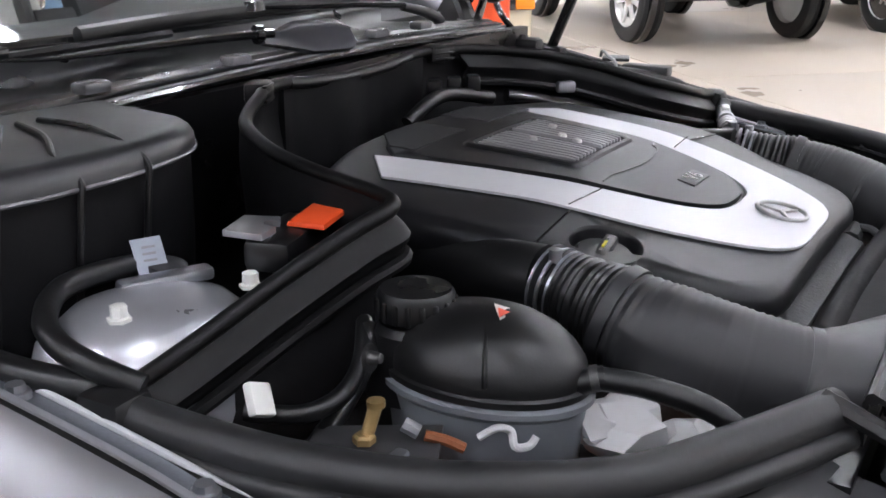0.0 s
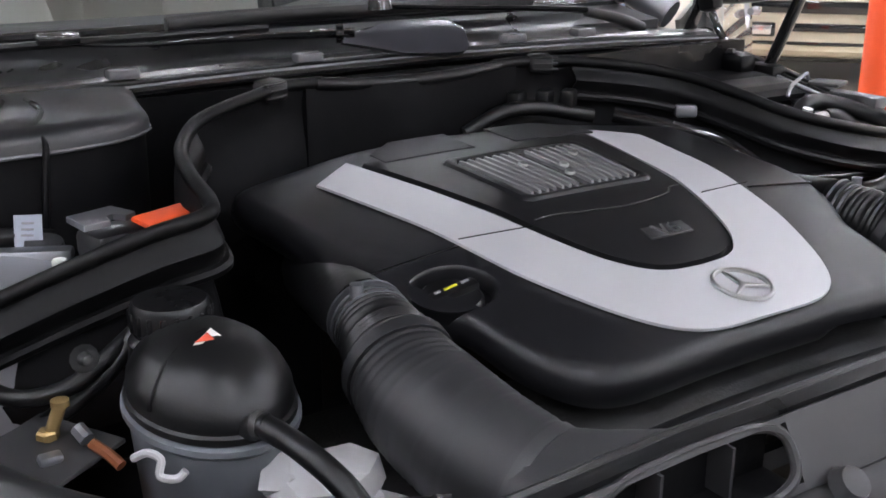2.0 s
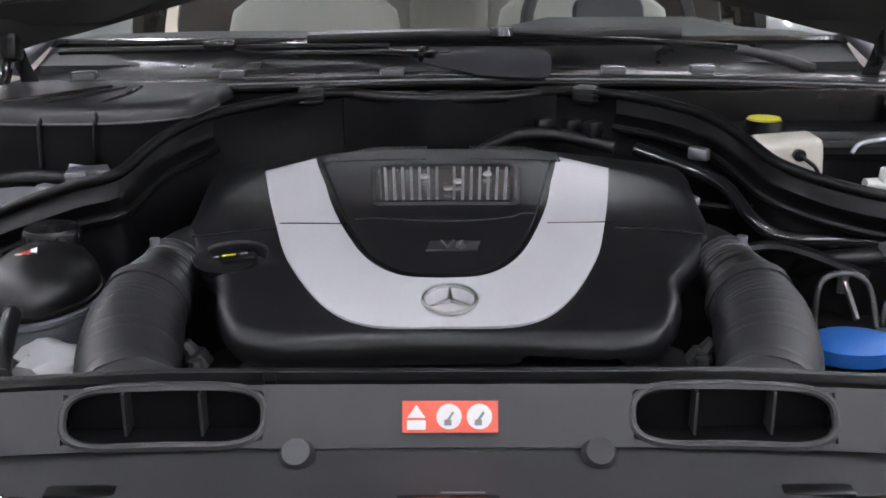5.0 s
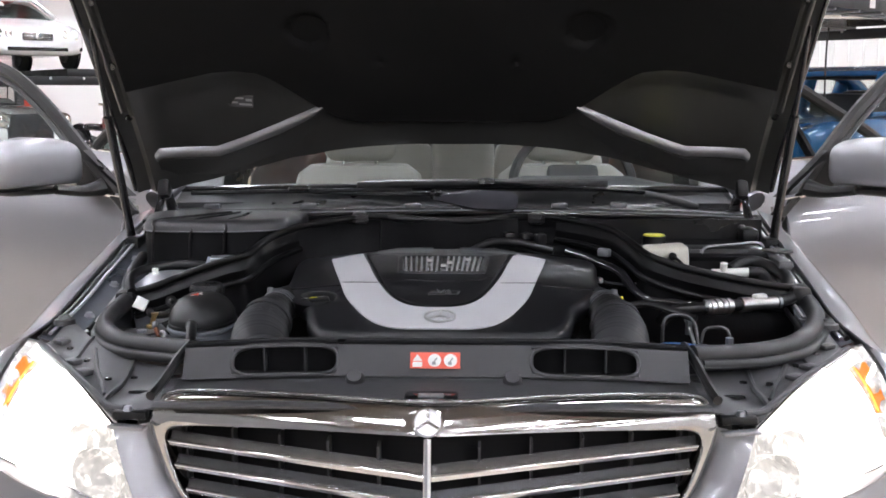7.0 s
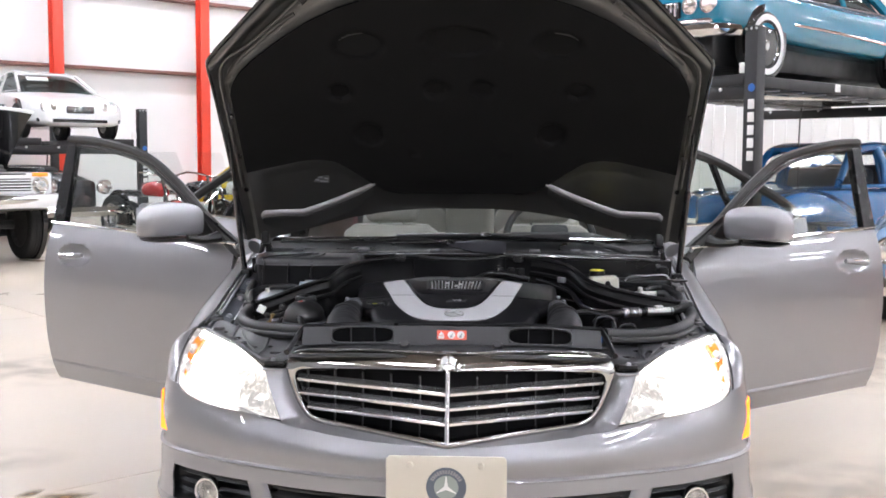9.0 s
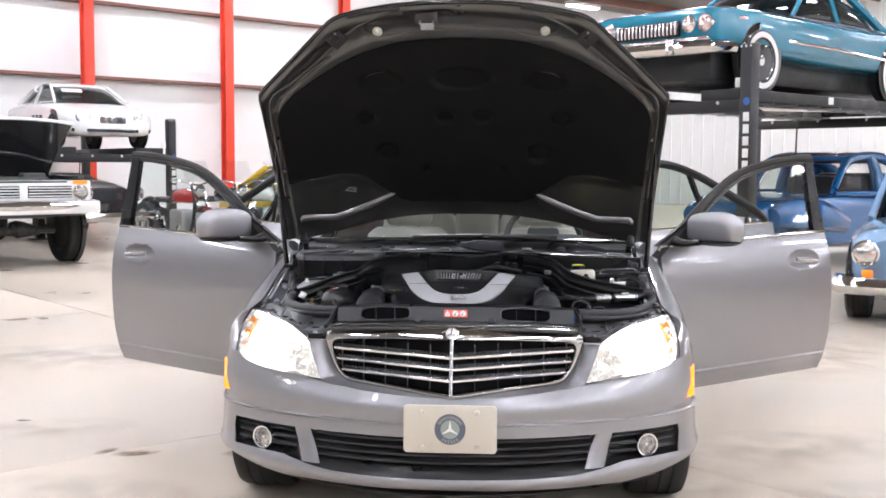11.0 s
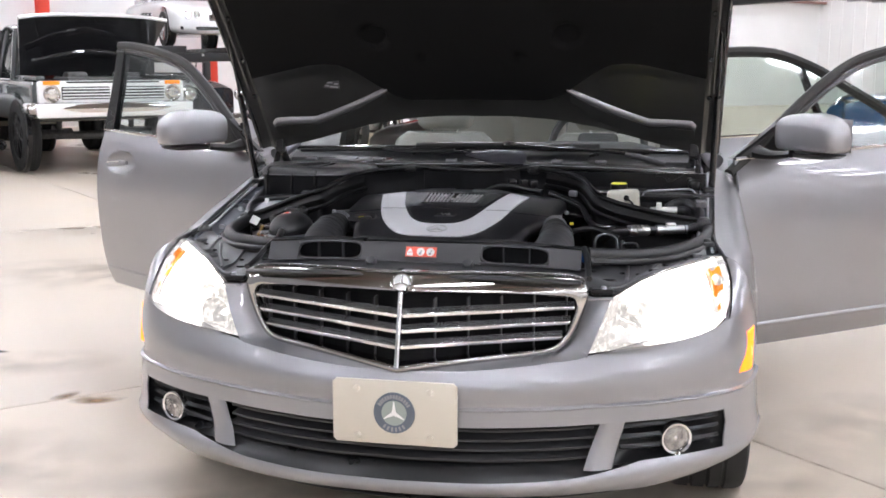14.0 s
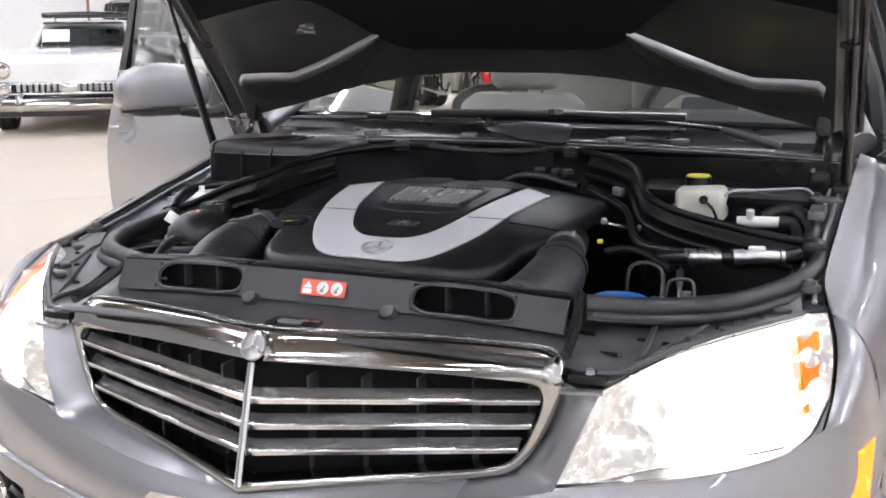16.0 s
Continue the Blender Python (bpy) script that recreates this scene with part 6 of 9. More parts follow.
for sg in (-1, 1):
    for k, (x, y, z) in enumerate(((0.262, 0.47, 0.735), (0.272, 0.50, 0.745), (0.25, 0.44, 0.73))):
        part("valve_fitting", sided(lathe([(0.0, 0.016), (0.007, 0.014), (0.009, 0.0), (0.014, -0.004), (0.014, -0.02)], 8, Matrix.Translation((x, y, z)) @ Matrix.Rotation(0.6 * k, 4, "Y")), sg), DARKMET, car)
    part("valve_lead", sided(tube([(0.27, 0.45, 0.73), (0.255, 0.42, 0.735), (0.23, 0.40, 0.73)], 0.005, 8), sg), STEEL, car)

part("bulkhead_pipe", tube([(0.555, 0.895, 0.868), (0.569, 0.902, 0.88), (0.617, 0.931, 0.88), (0.693, 0.974, 0.88), (0.712, 0.985, 0.868)], 0.003, 8, 4), STEEL, car, "bright metal pipe along the bulkhead")
part("loop_hose", tube([(0.63, 0.93, 0.825), (0.656, 0.936, 0.84), (0.692, 0.925, 0.84), (0.724, 0.85, 0.825), (0.716, 0.802, 0.80), (0.70, 0.78, 0.77)], 0.014, 12, 5), RUBBER, car, "black rubber hose loop")
part("wire_loom", tube([(0.300, 0.64, 0.79), (0.294, 0.70, 0.803), (0.296, 0.79, 0.81), (0.32, 0.838, 0.812), (0.37, 0.842, 0.806), (0.427, 0.831, 0.80)], 0.005, 8, 4, ribs=0.0006, rib_len=0.004), GLOSSBLK, car, "black corrugated wire loom")
for q in ((0.33, 0.84, 0.816), (0.40, 0.836, 0.807), (0.427, 0.831, 0.802)):
    part("loom_clip", box(q, (0.012, 0.016, 0.012), 0.003, Matrix.Rotation(0.3, 4, "Z")), STEEL, car)
part("service_line", tube([(0.492, 0.82, 0.74), (0.497, 0.78, 0.75), (0.502, 0.738, 0.74), (0.51, 0.70, 0.70)], 0.004, 8, 4), ALU, car, "thin aluminium service line")
part("line_nut", lathe([(0.008, -0.008), (0.008, 0.012), (0.0, 0.013)], 6, Matrix.Translation((0.586, 0.766, 0.745))), ALU, car)
part("line_nut", lathe([(0.007, -0.02), (0.007, 0.010), (0.0, 0.011)], 6, Matrix.Translation((0.502, 0.738, 0.742))), STEEL, car)
part("hinge_plate", box((0.738, 0.965, 0.862), (0.05, 0.05, 0.006), 0.002, Matrix.Rotation(0.35, 4, "Z")), DARKMET, car, "dark steel hinge plate")
part("hinge_plate", box((0.728, 0.90, 0.846), (0.03, 0.09, 0.02), 0.005), PAINT_UNDER, car)
# -- cowl, wipers, windshield --
def cowl_y(x):
    return 1.135 + 0.055 * (x + 0.7) / 1.4


cowl = part("cowl_panel", sheet(lambda u, v: Vector(((2 * u - 1) * 0.745, cowl_y((2 * u - 1) * 0.745) + (1.325 + 0.16 * (2 * u - 1) ** 2 - cowl_y((2 * u - 1) * 0.745)) * v, 0.922 - 0.02 * (2 * u - 1) ** 2 + 0.012 * min(v * 6, 1) - 0.022 * math.sin(min(max(v - 0.2, 0) * 1.25, 1) * math.pi) + 0.034 * v)), 40, 12, 0.006), BLACK, car, "black plastic cowl panel")
# pale tube that draws the bright highlight along the cowl's edge
COWLGLINT = mat("cowl_highlight_tone", (0.30, 0.30, 0.31), 0.25, var=0.2, scale=12)
part("cowl_glint", tube([(x, cowl_y(x) - 0.003, 0.9305 - 0.02 * (x / 0.745) ** 2) for x in [-0.745 + k * 0.149 for k in range(11)]], 0.0018, 6, 3), COWLGLINT, cowl, "thin pale line for the highlight along the cowl edge")
part("cowl_edge", tube([(x, cowl_y(x) - 0.002, 0.924 - 0.02 * (x / 0.745) ** 2) for x in [-0.745 + k * 0.149 for k in range(11)]], 0.006, 8, 3), GLOSSBLK, cowl)
part("cowl_ledge", sheet(lambda u, v: Vector(((2 * u - 1) * 0.735, cowl_y((2 * u - 1) * 0.735) + 0.012 + 0.028 * v, 0.9345 - 0.02 * (2 * u - 1) ** 2 + 0.003 * v)), 30, 2, 0.003), LEDGEGREY, cowl)
for x in (-0.345, -0.09, 0.267, 0.412, -0.58):
    y = cowl_y(x) + 0.018
    cl = part("cowl_clip", box((x, y, 0.940), (0.040, 0.026, 0.014), 0.005), CLIPGREY, cowl, "grey cowl clip")
part("glass_trim", tube([(x, 1.305 + 0.16 * (x / 0.745) ** 2, 0.972 - 0.018 * (x / 0.745) ** 2) for x in [-0.74 + k * 0.148 for k in range(11)]], 0.008, 8, 3), GLOSSBLK, cowl)


def glass_pt(u, v):
    x = (2 * u - 1)
    hw = 0.735 + (0.56 - 0.735) * v
    y = 1.315 + 0.16 * x * x + (2.06 + 0.06 * x * x - 1.315 - 0.16 * x * x) * v
    z = 0.972 - 0.018 * x * x + (1.405 - 0.03 * x * x - 0.972 + 0.018 * x * x) * (v + 0.10 * math.sin(v * math.pi))
    return Vector((x * hw, y, z))


ws = part("windshield", sheet(glass_pt, 24, 12, 0.005), WINDSHIELD, car, "clear greenish windshield")
ws.visible_shadow = False
wp = part("wiper", sheet(lambda u, v: Vector((-0.04 + 0.205 * u, 1.172 + (v - 0.5) * interp(u, [0, 0.2, 0.45, 0.88, 0.96, 1], [0.014, 0.028, 0.050, 0.052, 0.046, 0.030]) * 0.8, 0.962 - 0.010 * u + (v - 0.5) * interp(u, [0, 0.2, 0.45, 0.88, 0.96, 1], [0.014, 0.028, 0.050, 0.052, 0.046, 0.030]) * 0.8 + 0.006 * math.sin(v * math.pi))), 20, 6, 0.010), WIPERGREY, car, "grey windshield wiper with silver arm")
part("wiper_arm", tube([(-0.02, 1.172, 0.968), (-0.06, 1.190, 0.967), (-0.14, 1.225, 0.964), (-0.30, 1.262, 0.960), (-0.388, 1.283, 0.966)], [0.012, 0.011, 0.009, 0.005, 0.005], 8, 4, flat=0.6), GLOSSBLK, wp)
part("arm_collar", tube([(-0.034, 1.178, 0.9675), (-0.043, 1.182, 0.9675)], 0.0135, 10, 1, False), GLOSSBLK, wp)
part("wiper_joint", box((-0.388, 1.283, 0.972), (0.055, 0.02, 0.016), 0.006), GLOSSBLK, wp)
part("wiper_blade", tube([(-0.68, 1.335, 0.955), (-0.39, 1.29, 0.965), (-0.10, 1.28, 0.969)], 0.006, 6, 4), RUBBER, wp)
wp2 = part("wiper", tube([(0.62, 1.28, 0.925), (0.56, 1.272, 0.945), (0.488, 1.281, 0.961)], [0.011, 0.010, 0.008], 10, 5), GREYPL, car, "black windshield wiper on the driver side")
part("wiper_arm", tube([(0.488, 1.281, 0.963), (0.36, 1.283, 0.973), (0.22, 1.287, 0.980), (0.09, 1.292, 0.988)], [0.009, 0.008, 0.007, 0.006], 8, 4, flat=0.7), GLOSSBLK, wp2)
part("wiper_joint", lathe([(0.0, 0.010), (0.012, 0.008), (0.016, -0.006)], 16, Matrix.Translation((0.09, 1.292, 0.990)) @ Matrix.Diagonal((1.5, 0.8, 1, 1))), GLOSSBLK, wp2)
part("wiper_blade", tube([(-0.24, 1.300, 0.978), (-0.10, 1.296, 0.983), (0.09, 1.298, 0.984), (0.40, 1.32, 0.982)], 0.009, 8, 4, flat=1.3), RUBBER, wp2)

# -- hood: built shut, then swung up about its hinges --
HY, HZZ = 1.28, 0.93
HOOD = Matrix.Translation((0, HY - 0.06, HZZ + 0.07)) @ Matrix.Rotation(radians(-61), 4, "X") @ Matrix.Translation((0, -HY, -HZZ))
hz_mid = smooth_fn([(0.1, 0.742), (0.14, 0.762), (0.3, 0.822), (0.6, 0.897), (0.9, 0.95), (1.2, 0.99), (1.3, 1.0)])
H_FX, H_FY = [0, 0.13, 0.26, 0.40, 0.45, 0.49, 0.53, 0.775, 0.79], [0.155, 0.158, 0.168, 0.191, 0.204, 0.226, 0.266, 0.512, 0.53]
h_front = lambda x: interp(x, H_FX, H_FY)
h_rear = smooth_fn([(0, 1.20), (0.13, 1.20), (0.3, 1.216), (0.47, 1.258), (0.6, 1.29), (0.7, 1.305), (0.79, 1.31)])


def hood_z(x, y):
    d = 0.075 + 0.05 * min(max((1.2 - y) / 0.7, 0), 1)
    return hz_mid(y) - d * (abs(x) / 0.79) ** 2.2


def hood_pt(x, y, drop=0.0):
    return HOOD @ Vector((x, y, hood_z(x, y) - drop))



# pressed hollows of the pad: x, lowest y, half width, half height
DENTS = ((0.0, 0.560, 0.135, 0.060), (0.315, 0.562, 0.088, 0.055), (0.075, 0.716, 0.045, 0.036), (0.39, 0.716, 0.045, 0.036), (0.31, 0.906, 0.055, 0.05), (0.157, 0.958, 0.02, 0.018))


def dent(x, y):
    for cx, yb, rx, ry in DENTS:
        r = math.hypot((x - cx) / rx, (y - yb + ry) / ry)
        if r < 1:
            k = min((1 - r) / 0.2, 1)
            return 0.014 * k * k * (3 - 2 * k) * (1 if rx > 0.03 else 0.5)
    return 0.0


def hood_sheet(fr, rr, w, drop, nu, nv, thick, wave=0.0):
    def f(u, v):
        x = (2 * u - 1) * w
        a, b = fr(abs(x)), rr(abs(x))
        y = a + (b - a) * v
        d = drop + (wave * math.sin(v * math.pi) * math.sin(u * math.pi) - dent(abs(x), y) if wave else 0)
        return hood_pt(x, y, d)
    return sheet(f, nu, nv, thick)


hood = part("hood", hood_sheet(h_front, h_rear, 0.79, 0.0, 44, 24, 0.003), PAINT, car, "open silver-grey hood with black insulation underneath")
P_AX, P_AY = [0, 0.13, 0.255, 0.37, 0.465, 0.56, 0.65, 0.70, 0.722, 0.735], [0.318, 0.322, 0.335, 0.37, 0.413, 0.472, 0.537, 0.585, 0.618, 0.66]
pa = lambda x: interp(x, P_AX, P_AY)
P_BX, P_BY = [0, 0.22, 0.262, 0.30, 0.36, 0.41, 0.44, 0.49, 0.54, 0.735], [1.12, 1.118, 1.108, 1.08, 1.025, 0.982, 0.965, 0.955, 0.955, 0.987]
pb = lambda x: interp(x, P_BX, P_BY)


def emboss(x, y):
    """Depth of the pressed channel between the hood's edge and the pad."""
    a = abs(x)
    s = (y - h_front(a)) / max(pa(a) - h_front(a), 0.02)
    s = min(s, (0.79 - a) / 0.06) if y > 0.5 else s
    lift = 0.012 * min(max((s - 0.10) / 0.10, 0), 1) - 0.016 * min(max((s - 0.30) / 0.10, 0), 1) * min(max((0.80 - s) / 0.10, 0), 1)
    lobe = 0.010 * min(max((y - pb(a) - 0.02) / 0.03, 0), 1) * min(max((a - 0.34) / 0.05, 0), 1) * min(max((0.70 - a) / 0.04, 0), 1)
    return 0.012 + lift - lobe


def frame_pt(u, v):
    x = (2 * u - 1) * 0.782
    a, b = h_front(abs(x)) + 0.006, h_rear(abs(x)) - 0.004
    y = a + (b - a) * v
    return hood_pt(x, y, emboss(x, y))


part("inner_frame", sheet(frame_pt, 96, 90, 0.004), HOODINNER, hood, "taupe-grey pressed inner hood frame")
# folded rim round the edge
rim_pts = [(-0.785, h_rear(0.785) - 0.01)] + [(-0.785, y) for y in (1.1, 0.9, 0.75, 0.62, 0.55)] + [(-x, h_front(x) + 0.008) for x in (0.77, 0.7, 0.6, 0.54, 0.49, 0.45, 0.40, 0.26, 0.1)]
rim_all = rim_pts + [(-x, y) for x, y in rim_pts[::-1]]
part("hood_rim", tube([tuple(hood_pt(x, y, 0.012)) for x, y in rim_all], 0.008, 8, 2), GLOSSBLK, hood, "dark rubber-lipped hood edge")
for rb, rr in (([(-0.757, 1.05), (-0.757, 0.80), (-0.755, 0.62), (-0.732, 0.535), (-0.655, 0.487), (-0.537, 0.389), (-0.44, 0.30), (-0.393, 0.262), (-0.30, 0.215), (-0.23, 0.200)], 0.006),
               ([(-0.70, 0.545), (-0.62, 0.475), (-0.545, 0.415), (-0.50, 0.385)], 0.006),
               ([(-0.363, 0.244), (-0.36, 0.285), (-0.31, 0.305), (-0.237, 0.297), (-0.19, 0.28), (-0.091, 0.279), (0.0, 0.277)], 0.006)):
    for sg in (-1, 1):
        part("frame_rib", tube([tuple(hood_pt(-sg * x, y, 0.026)) for x, y in rb], rr, 8, 3), HOODINNER, hood)
pad = part("insulation_pad", hood_sheet(pa, pb, 0.735, 0.030, 160, 90, 0.006, 0.016), PAD, hood, "black felt insulation pad")
part("pad_edge", tube([tuple(hood_pt(-0.735 + 1.47 * k / 60, pb(abs(-0.735 + 1.47 * k / 60)), 0.030)) for k in range(61)], 0.006, 6, 1), PAD, pad)
for sg in (-1, 1):
    # ledge in paint lighter than the frame, for the highlight on the fold
    ledge = [(0.712, 1.200), (0.700, 1.186), (0.64, 1.188), (0.565, 1.194), (0.49, 1.168), (0.41, 1.135), (0.345, 1.105), (0.30, 1.075)]
    LX, LY = [p[0] for p in ledge], [p[1] for p in ledge]
    LU = [k / (len(ledge) - 1) for k in range(len(ledge))]
    def ledge_pt(u, v):
        w = 0.013 * min(1, (1 - u) / 0.2 + 0.25)
        return hood_pt(sg * interp(u, LU, LX), interp(u, LU, LY) + w * (2 * v - 1), 0.026 + 0.009 * math.sin(math.pi * v) ** 0.7)
    part("hood_ledge", sheet(ledge_pt, 28, 6, 0.004, sg > 0), PAINT, hood, "stiffening ledge, lighter silver-grey for the highlight on its fold")
    part("ledge_wall", sheet(lambda u, v: hood_pt(sg * interp(u, [0, 0.2, 0.45, 0.75, 1], [0.71, 0.64, 0.565, 0.41, 0.31]), interp(u, [0, 0.2, 0.45, 0.75, 1], [1.20, 1.20, 1.208, 1.15, 1.09]) + 0.06 * v, 0.034 - 0.016 * v), 20, 3, 0.004, sg > 0), HOODINNER, hood)
    lobe = [(0.40, 1.055), (0.455, 1.005), (0.52, 0.992), (0.62, 1.005), (0.695, 1.03), (0.700, 1.09), (0.685, 1.145), (0.60, 1.155), (0.52, 1.14), (0.44, 1.105), (0.40, 1.075), (0.40, 1.055)]
    part("frame_rib", tube([tuple(hood_pt(sg * x, y, 0.013)) for x, y in lobe], 0.005, 6, 3), HOODINNER, hood)
    # rear corner gusset behind the ledge
    part("corner_gusset", box((sg * 0.712, 1.215, 1.00), (0.030, 0.04, 0.09), 0.010, Matrix.Rotation(radians(-15), 4, "X")), BLACK, hood)
    part("latch_hook", lathe([(0.0, 0.010), (0.010, 0.010), (0.013, 0.004), (0.042, 0.004), (0.047, 0.0)], 4, HOOD @ Matrix.Translation((sg * 0.468, 0.303, hood_z(0.468, 0.303) - 0.031)) @ Matrix.Rotation(math.pi, 4, "X") @ Matrix.Rotation(math.pi / 2, 4, "Z")), BLACK, hood, "black diamond-shaped hood catch")
    for dx, dy in ((0, -0.026), (0, 0.026)):
        part("catch_rivet", lathe([(0.0, 0.004), (0.004, 0.003), (0.005, 0.0)], 10, HOOD @ Matrix.Translation((sg * 0.468 + dx, 0.303 + dy, hood_z(0.468, 0.303 + dy) - 0.035)) @ Matrix.Rotation(math.pi, 4, "X")), STEEL, hood)
    part("hood_bump", lathe([(0.0, 0.016), (0.008, 0.015), (0.010, 0.005), (0.017, 0.003), (0.019, 0.0)], 16, HOOD @ Matrix.Translation((sg * 0.314, 0.285, hood_z(0.314, 0.285) - 0.022)) @ Matrix.Rotation(math.pi, 4, "X")), MILKY, hood, "pale rubber buffer")
    for y in (0.75, 0.92, 1.07):
        part("rim_hole", lathe([(0.0, 0.003), (0.007, 0.003), (0.009, 0.0)], 12, HOOD @ Matrix.Translation((sg * 0.748, y, hood_z(0.748, y) - 0.026)) @ Matrix.Rotation(math.pi, 4, "X")), GLOSSBLK, hood)
    st = part("gas_strut", tube([(sg * 0.768, 1.112, 0.868), (sg * 0.77, 0.99, 1.16)], 0.0105, 12, 1, False), GLOSSBLK, car, "black hood gas strut")
    part("strut_rod", tube([(sg * 0.77, 0.99, 1.16), (sg * 0.772, 0.905, 1.365)], 0.005, 10, 1, False), GLOSSBLK, st)
    part("strut_foot", box((sg * 0.76, 1.11, 0.858), (0.035, 0.06, 0.03), 0.008), BLACK, st)
    hg = part("hood_hinge", tube([(sg * 0.70, 1.25, 0.90), (sg * 0.712, 1.23, 0.97), (sg * 0.705, 1.20, 1.03)], [0.016, 0.012, 0.014], 8, 4, flat=0.5), GLOSSBLK, car, "black hood hinge")
    part("hinge_arm", tube([(sg * 0.725, 1.14, 0.875), (sg * 0.725, 1.20, 0.93), (sg * 0.715, 1.225, 1.0)], 0.010, 8, 4, flat=0.5), GLOSSBLK, hg)
    part("hinge_base", box((sg * 0.715, 1.19, 0.875), (0.04, 0.16, 0.035), 0.01), BLACK, hg)
    for k in range(3):
        part("hinge_bolt", lathe([(0.0, 0.007), (0.007, 0.006), (0.010, 0.0)], 6, Matrix.Translation((sg * 0.70, 1.14 + 0.04 * k, 0.893))), DARKMET, hg)
lmx = HOOD @ Matrix.Translation((-0.50, 1.053, hood_z(0.5, 1.053) - 0.018)) @ Matrix.Rotation(math.pi, 4, "X") @ Matrix.Rotation(radians(-4), 4, "Z")
tagp = part("hood_label", box((0, 0, 0.0), (0.078, 0.030, 0.002), 0.0, lmx), LABELDRK, hood, "small worn printed label")
for dx, dy, w, hh in ((-0.024, 0.007, 0.024, 0.007), (0.006, 0.009, 0.02, 0.005), (0.028, 0.005, 0.014, 0.006), (-0.026, -0.005, 0.016, 0.008), (-0.004, -0.003, 0.014, 0.005), (0.02, -0.007, 0.03, 0.005), (-0.03, 0.0, 0.008, 0.004)):
    part("label_bar", box((0, 0, 0), (w, hh, 0.001), 0, lmx @ Matrix.Translation((dx, dy, 0.0014))), LABELGRY, tagp)
striker = part("hood_striker", box(tuple(hood_pt(-0.125, 0.225, 0.030)), (0.085, 0.05, 0.016), 0.005, Matrix.Rotation(radians(-61), 4, "X")), DARKMET, hood, "dark steel hood striker")
part("striker_plate", box(tuple(hood_pt(-0.125, 0.262, 0.034)), (0.05, 0.03, 0.008), 0.003, Matrix.Rotation(radians(-61), 4, "X")), STEEL, striker)
part("striker_loop", tube([tuple(hood_pt(-0.15, 0.235, 0.03)), tuple(hood_pt(-0.146, 0.235, 0.07)), tuple(hood_pt(-0.104, 0.235, 0.07)), tuple(hood_pt(-0.10, 0.235, 0.03))], 0.004, 8, 3), STEEL, striker)
part("release_lever", tube([tuple(hood_pt(-0.21, 0.205, 0.03)), tuple(hood_pt(-0.15, 0.20, 0.036)), tuple(hood_pt(-0.06, 0.19, 0.034)), tuple(hood_pt(-0.03, 0.20, 0.03))], [0.008, 0.010, 0.008, 0.005], 8, 3, flat=0.5), BLACK, hood, "black release lever")
part("ring_hole", lathe([(0.0, 0.001), (0.010, 0.001), (0.012, 0.006), (0.018, 0.005), (0.020, 0.0)], 20, HOOD @ Matrix.Translation((-0.005, 0.193, hood_z(0, 0.193) - 0.022)) @ Matrix.Rotation(math.pi, 4, "X")), GLOSSBLK, hood)
part("front_seal", tube([tuple(hood_pt(x, h_front(abs(x)) + 0.018, 0.022)) for x in (-0.42, -0.36, -0.28, -0.22)], 0.007, 8, 3), RUBBER, hood)
part("front_seal", tube([tuple(hood_pt(x, h_front(abs(x)) + 0.018, 0.022)) for x in (0.42, 0.36, 0.28, 0.22)], 0.007, 8, 3), RUBBER, hood)

# -- cabin --
def roof_pt(u, v):
    x = 2 * u - 1
    y = 2.05 + (3.15 - 2.05) * v
    hw = 0.575 - 0.03 * v
    z = 1.408 + 0.038 * math.sin(min(v * 1.1, 1) * math.pi * 0.8) - 0.05 * v ** 3 - 0.05 * x * x
    return Vector((x * hw, y + 0.05 * x * x * (1 - 2 * v), z))


part("roof", sheet(roof_pt, 16, 14, 0.02), PAINT, car, "silver-grey roof")
part("rear_window", sheet(lambda u, v: Vector(((2 * u - 1) * (0.545 + 0.1 * v), 3.12 + 0.58 * v - 0.05 * (2 * u - 1) ** 2, 1.39 - 0.40 * v - 0.04 * (2 * u - 1) ** 2)), 12, 8, 0.005), SIDEGLASS, car).visible_shadow = False
part("trunk_lid", sheet(lambda u, v: Vector(((2 * u - 1) * 0.70, 3.68 + 0.72 * v - 0.04 * (2 * u - 1) ** 2, 0.995 - 0.02 * v ** 2 - 0.05 * (2 * u - 1) ** 2 - 0.5 * max(v - 0.9, 0))), 14, 12, 0.01), PAINT, car, "silver-grey trunk lid")
